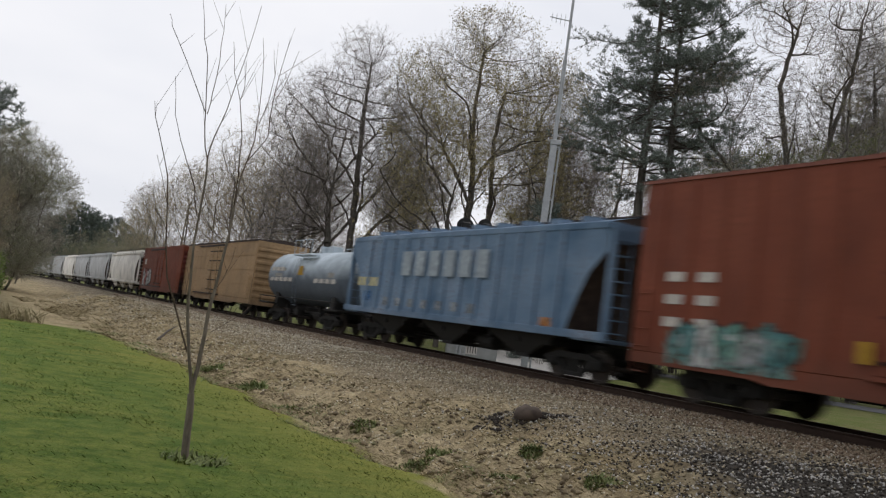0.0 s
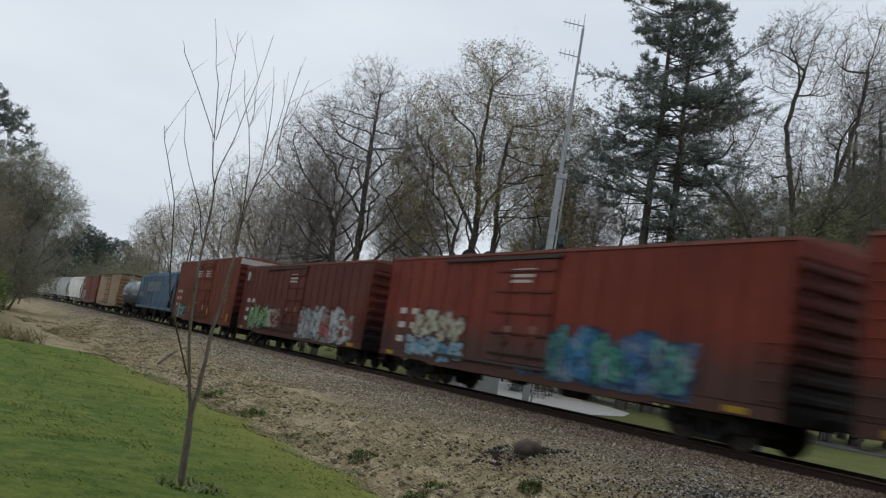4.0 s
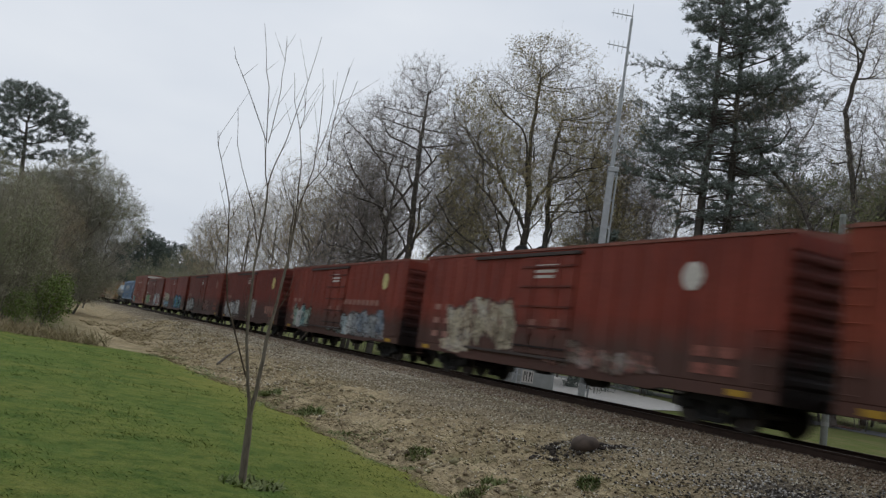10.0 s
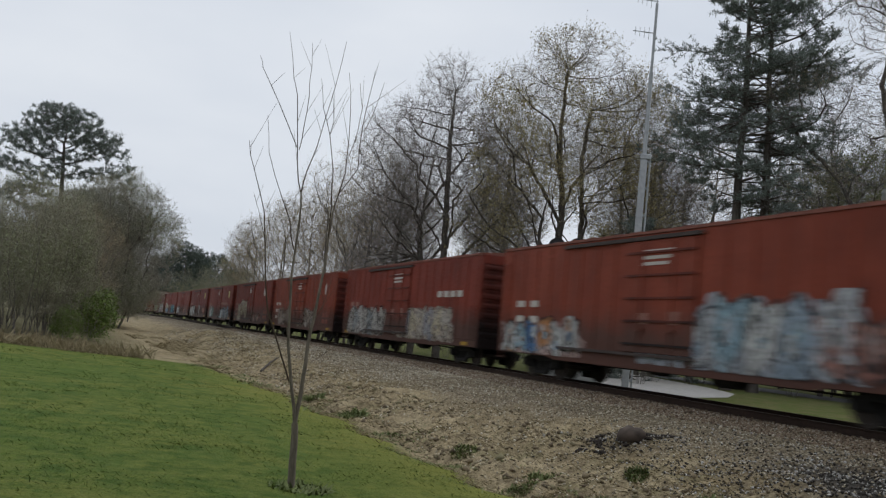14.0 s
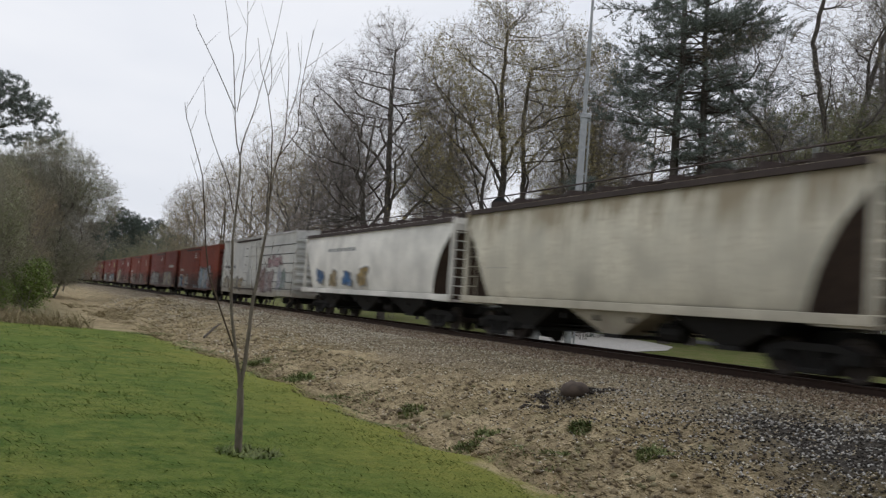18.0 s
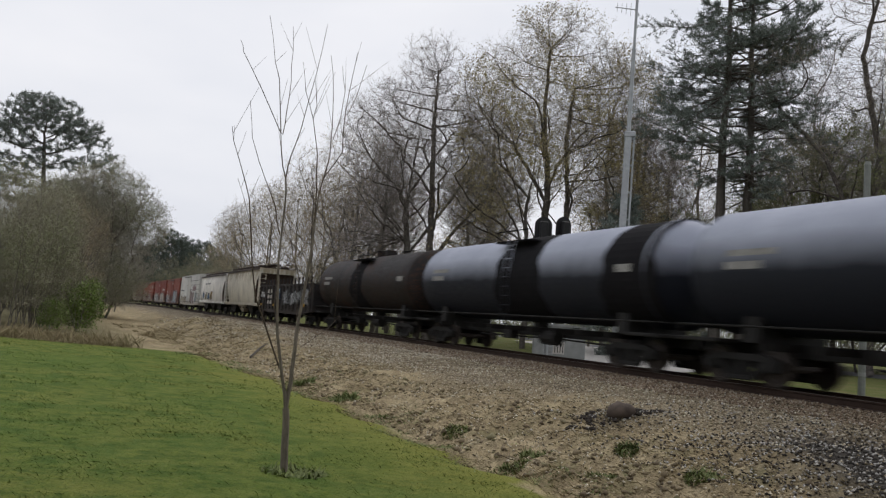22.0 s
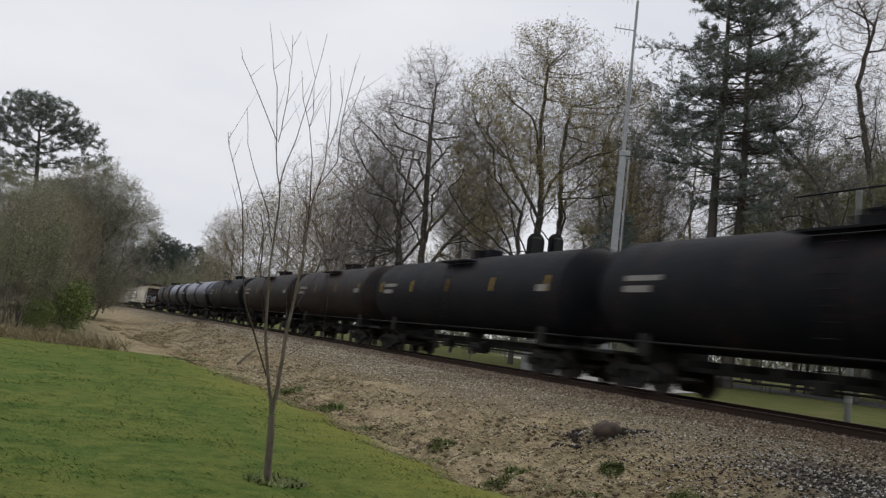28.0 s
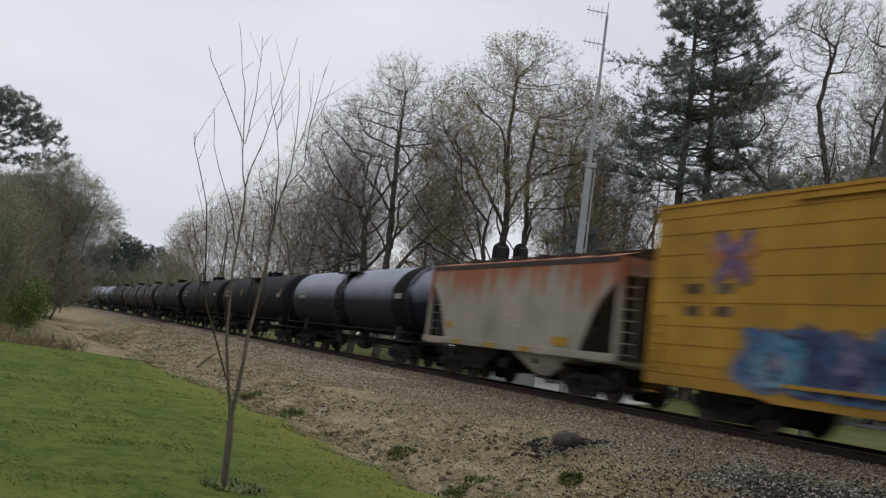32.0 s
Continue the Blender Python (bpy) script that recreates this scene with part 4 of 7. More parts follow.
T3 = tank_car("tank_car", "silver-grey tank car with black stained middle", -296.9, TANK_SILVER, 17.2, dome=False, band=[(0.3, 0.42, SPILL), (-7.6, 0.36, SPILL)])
BLACKS = []
for i, f in enumerate((-315.0, -333.6, -351.2, -367.0, -385.9, -404.0)):
    BLACKS.append(tank_car("tank_car", "black tank car with yellow reflective strips", f, TANK_BLACK if i not in (1, 2) else TANK_BROWN, (17.6, 16.6, 14.8, 17.8, 17.0, 17.5)[i], marks=(5, 4, 4, 5, 0, 4)[i], strip=(0.06, 0.05, 0.05, 0.075, 0.05, 0.11)[i]))
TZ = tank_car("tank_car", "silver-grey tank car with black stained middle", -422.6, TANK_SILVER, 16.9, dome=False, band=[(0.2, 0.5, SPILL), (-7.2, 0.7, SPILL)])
RH = hopper("open_hopper", "rust-streaked two-bay hopper in worn white", -440.9, RUSTY, 11.6, 4.25, bays=2, rail=False, hatch=ROOF_DARK, bay=[RUSTY, STEEL_DARK])
YB = boxcar("boxcar", "tall yellow boxcar with blue graffiti and a purple cross", -453.6, YELLOW, 18.4, 5.08, ribbed=False, hicube=True, panel=True, roof=YELLOW)


# ---- paint on the wagon sides ----
NEAR = -1.55
G_WHITE, G_GREY, G_CREAM, G_BLUE, G_SKY, G_TEAL, G_GREEN, G_PINK, G_ROSE, G_ORANGE = (0.55, 0.56, 0.55), (0.30, 0.32, 0.33), (0.50, 0.44, 0.32), (0.06, 0.16, 0.34), (0.28, 0.42, 0.50), (0.10, 0.27, 0.27), (0.20, 0.36, 0.16), (0.36, 0.19, 0.16), (0.40, 0.10, 0.09), (0.46, 0.20, 0.07)
G_FAINT, G_DIM, G_PURPLE = (0.26, 0.12, 0.095), (0.22, 0.17, 0.14), (0.16, 0.09, 0.25)


def tag(car, half, p0, p1, z0, z1, fills, seed, n=5, edge=(0.03, 0.03, 0.035), haze=None, x=NEAR):
    graffiti(car, x, half - p0, half - p1, z0, z1, fills, edge, seed, n, haze)


def marks_front(car, half, mat=PALE, p=1.3, z=2.35, rows=3, x=NEAR):
    """Two columns of stacked reporting marks, as bars."""
    for r in range(rows):
        for k in range(2):
            y = half - p - 0.95 * k
            bars(car, "marking", mat, x - 0.022, [(y, y - 0.52, z - 0.52 * r, z - 0.52 * r + 0.22)])


def disc(car, y, z, ry, rz, mat, x=NEAR):
    n = 24
    part("emblem", Shape().loft([[(q, y + 0.8 * ry * math.cos(2 * math.pi * i / n), z + 0.85 * rz * math.sin(2 * math.pi * i / n)) for i in range(n)] for q in (x - 0.03, x + 0.0)]), mat, car, "plain round emblem")


def door_notes(car, z, mat=PALE, x=NEAR):
    for k in range(3):
        bars(car, "marking", mat, x - 0.075, [(-0.55 + 0.1 * k, 0.75, z - 0.17 * k, z - 0.17 * k + 0.09)])
    bars(car, "marking", PALE_RED, x - 0.075, [(-0.9, -0.5, 1.9, 2.25), (0.4, 0.8, 1.9, 2.2)])


Y9 = 9.25
for car in REDS:
    marks_front(car, Y9, PALE_RED if car in (REDS[2], REDS[4], REDS[7], REDS[3], REDS[5]) else PALE)
    door_notes(car, 3.85)
    bars(car, "reflector", YEL, NEAR - 0.012, [(Y9 - 0.6, Y9 - 1.15, 0.80, 0.94), (-Y9 + 0.8, -Y9 + 1.4, 0.80, 0.94)])
for car in (REDS[0], REDS[2], REDS[3], REDS[5], REDS[6]):
    bars(car, "marking", PALE_FAINT, NEAR - 0.03, [(-6.7 - 0.8 * k, -7.25 - 0.8 * k, 1.2 + 0.4 * j, 1.45 + 0.4 * j) for k in range(2) for j in range(2)])
tag(REDS[0], Y9, 2.1, 5.6, 0.85, 2.25, [G_GREEN, (0.24, 0.42, 0.2)], 1, 4)
tag(REDS[0], Y9, 5.5, 7.6, 0.82, 2.1, [G_CREAM, G_PINK], 2, 2)
tag(REDS[0], Y9, 10.4, 17.0, 0.8, 2.35, [G_WHITE, G_GREY, (0.45, 0.5, 0.52), G_ROSE, G_WHITE], 3, 6, haze=(0.36, 0.38, 0.38))
disc(REDS[0], Y9 - 0.7, 3.9, 0.32, 0.32, PALE)
tag(REDS[1], Y9, 2.5, 6.0, 1.5, 2.5, [G_CREAM, (0.55, 0.52, 0.38)], 4, 4)
tag(REDS[1], Y9, 2.2, 6.2, 0.8, 1.6, [G_SKY, (0.2, 0.4, 0.55)], 5, 5)
tag(REDS[1], Y9, 9.4, 16.0, 0.85, 2.3, [G_BLUE, G_TEAL, (0.05, 0.22, 0.42), (0.06, 0.28, 0.2)], 6, 6, (0.02, 0.05, 0.12), haze=(0.05, 0.12, 0.22))
tag(REDS[2], Y9, 0.9, 5.2, 0.82, 2.1, [G_WHITE, G_GREY], 7, 6)
tag(REDS[2], Y9, 9.0, 13.4, 1.0, 2.0, [G_PINK, G_FAINT], 8, 6, G_FAINT)
disc(REDS[2], -6.9, 3.45, 0.36, 0.45, PALE_RED)
tag(REDS[3], Y9, 0.8, 6.4, 0.8, 2.2, [G_WHITE, G_GREY, G_WHITE], 9, 7, haze=G_DIM)
tag(REDS[3], Y9, 8.9, 11.9, 0.85, 2.3, [G_WHITE, (0.42, 0.4, 0.38)], 10, 4, G_DIM)
disc(REDS[3], -6.9, 3.5, 0.4, 0.48, plain("emblem_yellow", (0.5, 0.43, 0.17), 0.7))
lettering(REDS[3], NEAR - 0.03, -5.6, 1.4, 4, 0.45, 0.5, PALE_RED)
tag(REDS[4], Y9, 1.7, 5.0, 0.85, 2.2, [(0.36, 0.44, 0.36), G_WHITE, G_TEAL], 11, 4)
tag(REDS[4], Y9, 8.6, 12.4, 0.85, 2.0, [(0.45, 0.55, 0.57), G_WHITE, (0.38, 0.48, 0.52)], 12, 5)
tag(REDS[4], Y9, 12.2, 16.6, 0.85, 2.1, [G_GREY, (0.20, 0.25, 0.32), (0.30, 0.34, 0.37)], 13, 5, haze=(0.2, 0.19, 0.19))
lettering(REDS[4], NEAR - 0.028, -1.0, 2.35, 9, 0.42, 0.26, PALE_RED, 0.5)
disc(REDS[4], -6.9, 3.5, 0.4, 0.45, plain("emblem_pale", (0.5, 0.45, 0.2), 0.7))
tag(REDS[5], Y9, 2.7, 7.6, 1.0, 2.8, [G_CREAM, (0.42, 0.35, 0.25)], 14, 5, (0.10, 0.05, 0.04))
tag(REDS[5], Y9, 2.2, 4.6, 0.8, 1.3, [G_CREAM], 15, 3, G_FAINT)
disc(REDS[5], -6.4, 3.5, 0.45, 0.42, PALE)
tag(REDS[5], Y9, 9.4, 14.5, 0.85, 1.6, [G_FAINT, G_DIM], 16, 5, (0.12, 0.05, 0.04))
tag(REDS[6], Y9, 2.4, 6.4, 0.85, 2.1, [G_DIM, (0.28, 0.23, 0.18)], 17, 5, (0.12, 0.06, 0.05), haze=(0.18, 0.12, 0.1))
tag(REDS[6], Y9, 9.3, 13.8, 0.85, 2.1, [(0.28, 0.24, 0.2), G_DIM], 18, 4, (0.13, 0.08, 0.06), haze=(0.26, 0.2, 0.16))
disc(REDS[6], -6.9, 3.4, 0.25, 0.42, PALE)
tag(REDS[7], Y9, 1.2, 7.2, 0.82, 2.3, [(0.38, 0.36, 0.33), G_GREY, (0.45, 0.43, 0.4)], 19, 7, haze=(0.3, 0.27, 0.24))
tag(REDS[7], Y9, 9.1, 15.9, 0.85, 2.35, [(0.42, 0.38, 0.33), (0.27, 0.27, 0.3), G_CREAM], 20, 7, G_DIM, haze=(0.36, 0.31, 0.26))
lettering(REDS[7], NEAR - 0.028, -5.0, 2.75, 4, 0.5, 0.26, PALE, 0.4)
tag(REDS[8], Y9, 0.5, 5.4, 0.8, 2.0, [G_WHITE, G_SKY, G_BLUE, G_ORANGE, G_WHITE], 21, 6, haze=(0.42, 0.3, 0.27))
tag(REDS[8], Y9, 8.3, 15.6, 0.85, 2.7, [G_WHITE, (0.3, 0.38, 0.46), (0.5, 0.52, 0.55), G_SKY], 22, 7, haze=(0.36, 0.40, 0.45))
tag(REDS[8], Y9, 14.4, 16.4, 0.9, 2.2, [G_PINK, G_FAINT], 23, 2)
tag(HC, 8.8, 1.4, 4.5, 0.85, 1.85, [G_TEAL, G_WHITE, (0.12, 0.3, 0.24), G_GREY], 24, 5, haze=(0.1, 0.22, 0.2))
marks_front(HC, 8.8, PALE, 1.0, 2.7)
bars(HC, "marking", PALE, NEAR - 0.08, [(1.9 - 2.5 * k, 0.6 - 2.5 * k, 4.25 - 0.17 * j, 4.34 - 0.17 * j) for k in range(2) for j in range(3)])
bars(HC, "marking", PALE_RED, NEAR - 0.03, [(-6.7, -7.1, 1.2 + 0.28 * k, 1.38 + 0.28 * k) for k in range(8)])
bars(HC, "reflector", YEL, NEAR - 0.09, [(-2.75, -3.05, 1.3, 1.75), (-8.0, -8.4, 1.0, 1.5), (2.6, 2.85, 1.3, 1.7)])
bars(HC, "marking", PALE, NEAR - 0.09, [(-1.3, -1.75, 1.6, 1.9), (0.6, 0.95, 1.95, 2.2)])
tag(BR, 8.4, 1.2, 5.0, 1.0, 2.6, [G_WHITE, G_ROSE, G_WHITE], 25, 4)
bars(BR, "marking", PALE, NEAR - 0.03, [(7.3, 6.4, 3.0, 3.5)])
bars(TK, "placard", YEL, -1.375, [(0.35, -0.35, 2.55, 3.0)], "yellow placard")
lettering(TK, -1.366, 4.6, 2.2, 5, 0.5, 0.2, PALE)
lettering(TK, -1.34, 4.6, 2.75, 3, 0.5, 0.2, PALE)
lettering(TK, -1.366, -2.0, 2.2, 4, 0.5, 0.2, PALE)
bars(BL, "lettering", plain("faded_letter", (0.30, 0.35, 0.39), 0.8), -1.64, [(3.3 - 1.05 * k, 2.6 - 1.05 * k, 2.65, 3.55) for k in range(6)])
bars(BL, "lettering", plain("faded_yellow", (0.48, 0.44, 0.26), 0.8), -1.575, [(7.3 - 0.42 * k, 6.98 - 0.42 * k, 2.2, 2.55) for k in range(5)])
bars(BL, "lettering", spray((0.30, 0.33, 0.36)), -1.64, [(4.6 - 1.05 * k, 4.2 - 1.05 * k, 1.5, 1.8) for k in range(7)])
bars(BL, "placard", spray(G_BLUE), -1.575, [(6.6, 5.9, 1.6, 2.0)])
bars(BL, "reflector", spray(G_ORANGE), -1.575, [(-5.6, -6.1, 1.35, 1.6)])
bars(WB, "marking", spray((0.16, 0.17, 0.18)), NEAR - 0.01, [(8.6 - 0.9 * k, 8.0 - 0.9 * k, 2.5, 2.72) for k in range(4)])
lettering(WB, NEAR - 0.01, 8.6, 2.0, 3, 0.6, 0.3, PALE)
tag(WB, 9.5, 0.8, 6.6, 0.85, 1.9, [(0.42, 0.38, 0.28), (0.38, 0.36, 0.3), (0.44, 0.34, 0.2)], 26, 6, (0.36, 0.34, 0.3))
tag(WB, 9.5, 11.0, 14.6, 0.9, 2.6, [(0.36, 0.27, 0.25), (0.28, 0.18, 0.16), (0.4, 0.36, 0.36)], 27, 4, (0.34, 0.3, 0.3))
tag(WB, 9.5, 13.2, 16.4, 2.5, 3.2, [(0.40, 0.22, 0.24), (0.44, 0.30, 0.3)], 28, 4, (0.42, 0.38, 0.38))
tag(WB, 9.5, 15.6, 17.4, 1.1, 2.4, [(0.5, 0.5, 0.56), (0.25, 0.34, 0.3)], 29, 2, (0.42, 0.42, 0.43))
lettering(W1, -1.57, 4.9, 3.05, 7, 0.42, 0.32, spray(G_GREY), 0.35)
for k, g in enumerate((G_BLUE, (0.4, 0.3, 0.16), (0.06, 0.18, 0.4), (0.44, 0.31, 0.12))):
    tag(W1, 9.0, 2.6 + 2.0 * k, 3.7 + 2.0 * k, 1.5, 2.4, [g], 30 + k, 1, (0.3, 0.3, 0.28), x=-1.58)
bars(W2, "marking", spray(G_GREY), -1.568, [(6.4 - 0.5 * k, 6.05 - 0.5 * k, 2.3 + 0.45 * j, 2.6 + 0.45 * j) for k in range(3) for j in range(2)])
GNX = -1.62
bars(GN, "marking", PALE, GNX, [(5.0 - 0.95 * k, 4.55 - 0.95 * k, 1.35 + 0.42 * j, 1.62 + 0.42 * j) for k in range(2) for j in range(3)])
tag(GN, 8.2, 0.7, 1.8, 1.75, 2.4, [G_WHITE], 40, 1, x=-1.58)
bars(GN, "emblem", spray(G_SKY), GNX, [(1.7, 0.9, 2.2, 2.5)])
bars(GN, "emblem", spray(G_BLUE), GNX, [(1.8, 0.8, 1.75, 2.1)])
tag(GN, 8.2, 8.3, 15.6, 1.3, 2.4, [(0.22, 0.23, 0.235), (0.12, 0.125, 0.13), (0.30, 0.31, 0.31)], 44, 6, (0.02, 0.02, 0.022), x=-1.58)
bars(GN, "reflector", YEL, GNX, [(7.6, 7.0, 1.2, 1.36), (3.0, 2.6, 1.2, 1.36), (-5.6, -6.6, 1.25, 1.45)])
marks_front(YB, 9.2, spray((0.13, 0.07, 0.03)), 1.2, 2.95, 2)
for a in (-1, 1):
    s = Shape().box(NEAR - 0.035 - 0.006 * (a + 1), NEAR, -0.75, 0.75, -0.13, 0.13, 0.0)
    part("painted_cross", s, spray(G_PURPLE), YB, "purple painted cross", pose(0, 6.6, 3.75, 52 * a))
tag(YB, 9.2, 1.9, 3.2, 3.3, 4.2, [G_ORANGE], 50, 1, (0.45, 0.16, 0.05))
tag(YB, 9.2, 3.4, 16.0, 0.85, 2.3, [(0.12, 0.33, 0.50), (0.08, 0.10, 0.24), (0.06, 0.24, 0.45), (0.26, 0.24, 0.36), G_BLUE], 51, 9, (0.03, 0.04, 0.12), haze=(0.06, 0.17, 0.36))
bars(RH, "reflector", YEL, -1.63, [(3.2, 2.7, 1.16, 1.30), (1.0, 0.4, 1.16, 1.30), (-1.2, -1.7, 1.16, 1.30)])
bars(RH, "reflector", YEL, -1.585, [(4.0, 3.6, 1.7, 1.92), (-2.8, -3.6, 1.42, 1.68)])
disc(YB, 9.2 - 3.0, 1.25, 0.3, 0.3, spray(G_BLUE))


# ---- trees ----
def bark(name, c, moss=None):
    m = Mat(name, 0.95, 0.0, 0.1)
    at = m.place(scale=(1, 1, 0.25))
    n1, n2 = m.noise(at, 22, 6, 0.7), m.noise(m.place(), 1.4, 3)
    col = m.ramp(n1, (0.3, dim(c, 0.55)), (0.7, dim(c, 1.35)))
    if moss:
        col = m.mix(m.ramp(n2, (0.5, 0.0), (0.7, 0.5)), col, moss)
    m.color(col)
    m.bump(n1, 0.5, 0.02)
    return m.m


def leafy(name, a, b):
    m = Mat(name, 0.7, 0.0, 0.2)
    isl = m.node("ShaderNodeNewGeometry").outputs["Random Per Island"]
    m.color(m.ramp(isl, (0.0, a), (1.0, b)))
    return m.m


BARK_GREY = bark("bark_grey", (0.135, 0.12, 0.107), (0.155, 0.16, 0.13))
BARK_DARK = bark("bark_dark", (0.105, 0.092, 0.082), (0.10, 0.105, 0.088))
BARK_SAP = bark("bark_sapling", (0.19, 0.165, 0.135), (0.23, 0.215, 0.17))
TWIG_SAP = bark("twig_sapling", (0.115, 0.09, 0.07))
TWIG_GREY = leafy("twig_grey", (0.18, 0.16, 0.15), (0.33, 0.30, 0.285))
TWIG_OLIVE = leafy("twig_budding", (0.20, 0.172, 0.12), (0.33, 0.285, 0.205))
TWIG_BRUSH = leafy("twig_brush", (0.17, 0.16, 0.112), (0.28, 0.262, 0.19))
TWIG_PALE = leafy("twig_pale", (0.24, 0.225, 0.18), (0.37, 0.35, 0.29))
TWIG_TAN = leafy("twig_tan", (0.20, 0.168, 0.12), (0.35, 0.295, 0.215))
BUDS_TAN = leafy("tan_buds", (0.27, 0.22, 0.125), (0.43, 0.355, 0.21))
BUDS = leafy("spring_buds", (0.25, 0.21, 0.10), (0.41, 0.345, 0.165))
BUDS_OLIVE = leafy("olive_buds", (0.21, 0.185, 0.095), (0.34, 0.295, 0.155))
BUDS_GREEN = leafy("green_buds", (0.13, 0.15, 0.065), (0.22, 0.235, 0.105))
BUDS_GREY = leafy("brush_buds", (0.17, 0.19, 0.10), (0.26, 0.272, 0.155))
BUDS_PINK = leafy("reddish_buds", (0.17, 0.14, 0.13), (0.28, 0.24, 0.215))
LEAF_YOUNG = leafy("young_leaves", (0.10, 0.16, 0.035), (0.18, 0.25, 0.06))
NEEDLES = leafy("pine_needles", (0.10, 0.124, 0.114), (0.215, 0.24, 0.212))
NEEDLES_FAR = leafy("far_pine_needles", (0.05, 0.066, 0.057), (0.09, 0.11, 0.092))


def tubes(segs, sides):
    """Tapered tubes for rows of (p, q, r, s): vertices and quads."""
    a = np.asarray(segs, float)
    p, q, r, s = a[:, 0:3], a[:, 3:6], a[:, 6], a[:, 7]
    d = q - p
    d /= np.linalg.norm(d, axis=1, keepdims=True) + 1e-9
    ref = np.where(np.abs(d[:, 2:3]) < 0.9, np.array([[0, 0, 1.0]]), np.array([[1.0, 0, 0]]))
    u = np.cross(d, ref)
    u /= np.linalg.norm(u, axis=1, keepdims=True) + 1e-9
    w = np.cross(d, u)
    ang = 2 * np.pi * np.arange(sides) / sides
    ring = np.cos(ang)[None, :, None] * u[:, None] + np.sin(ang)[None, :, None] * w[:, None]
    v = np.concatenate([p[:, None] + ring * r[:, None, None], q[:, None] + ring * s[:, None, None]], 1).reshape(-1, 3)
    i = np.arange(sides)
    f = np.stack([i, (i + 1) % sides, (i + 1) % sides + sides, i + sides], 1)
    return v, (f[None] + 2 * sides * np.arange(len(a))[:, None, None]).reshape(-1, 4)


def leaf_quads(rng, at, size, per, spread):
    """Small leaf blades scattered round the points at."""
    at = np.repeat(np.asarray(at, float), per, 0)
    n = len(at)
    c = at + rng.normal(0, spread, (n, 3))
    u = rng.normal(0, 1, (n, 3))
    u /= np.linalg.norm(u, axis=1, keepdims=True)
    w = np.cross(u, rng.normal(0, 1, (n, 3)))
    w /= np.linalg.norm(w, axis=1, keepdims=True) + 1e-9
    k = size * rng.uniform(0.6, 1.4, (n, 1))
    v = np.stack([c - u * k, c + w * k * 0.45, c + u * k, c - w * k * 0.45], 1).reshape(-1, 3)
    return v, (np.arange(4)[None] + 4 * np.arange(n)[:, None])


def slivers(rng, at, d, length, width):
    """Thin pointed twigs or needles, one from each point along d."""
    w = np.cross(d, rng.normal(0, 1, d.shape))
    w /= np.linalg.norm(w, axis=1, keepdims=True) + 1e-9
    v = np.stack([at - w * width[:, None], at + w * width[:, None], at + d * length[:, None]], 1).reshape(-1, 3)
    return v, (np.arange(3)[None] + 3 * np.arange(len(at))[:, None])


def unit(a):
    return a / (np.linalg.norm(a, axis=1, keepdims=True) + 1e-9)


def limbed(rng, pos, par, blobs, count):
    """Great limbs that leave the boles at all heights, neither too steep nor level, and bend up to the rim of the crown."""
    P = np.array(pos)
    n0 = len(P)
    bl = np.array(blobs, float)
    vol = (bl[:, 3] * bl[:, 4] * bl[:, 5]) ** 0.4
    pick = rng.choice(len(bl), count, p=vol / vol.sum())
    goal = bl[pick, :3] + unit(rng.normal(0, 1, (count, 3))) * bl[pick, 3:6] * rng.uniform(0.55, 0.9, (count, 1))
    low = np.quantile(P[:, 2], 0.2)
    for g in goal:
        flat = np.linalg.norm(P[:n0, :2] - g[:2], axis=1)
        want = max(low, g[2] - flat.min() * math.tan(rng.uniform(0.5, 1.15)))
        k = int(np.argmin(np.abs(P[:n0, 2] - want) + 0.3 * flat))
        a, prev, off = P[k], k, np.zeros(3)
        reach = np.linalg.norm(g - a)
        ctrl = a + (g - a) * np.array([0.6, 0.6, 0.42]) + rng.normal(0, 0.1, 3) * reach
        steps = max(4, int(reach / 0.5))
        for i in range(1, steps + 1):
            u = i / steps
            off = off * 0.88 + rng.normal(0, 0.07, 3)
            pos.append(a * (1 - u) ** 2 + ctrl * 2 * u * (1 - u) + g * u * u + off)
            par.append(prev)
            prev = len(pos) - 1


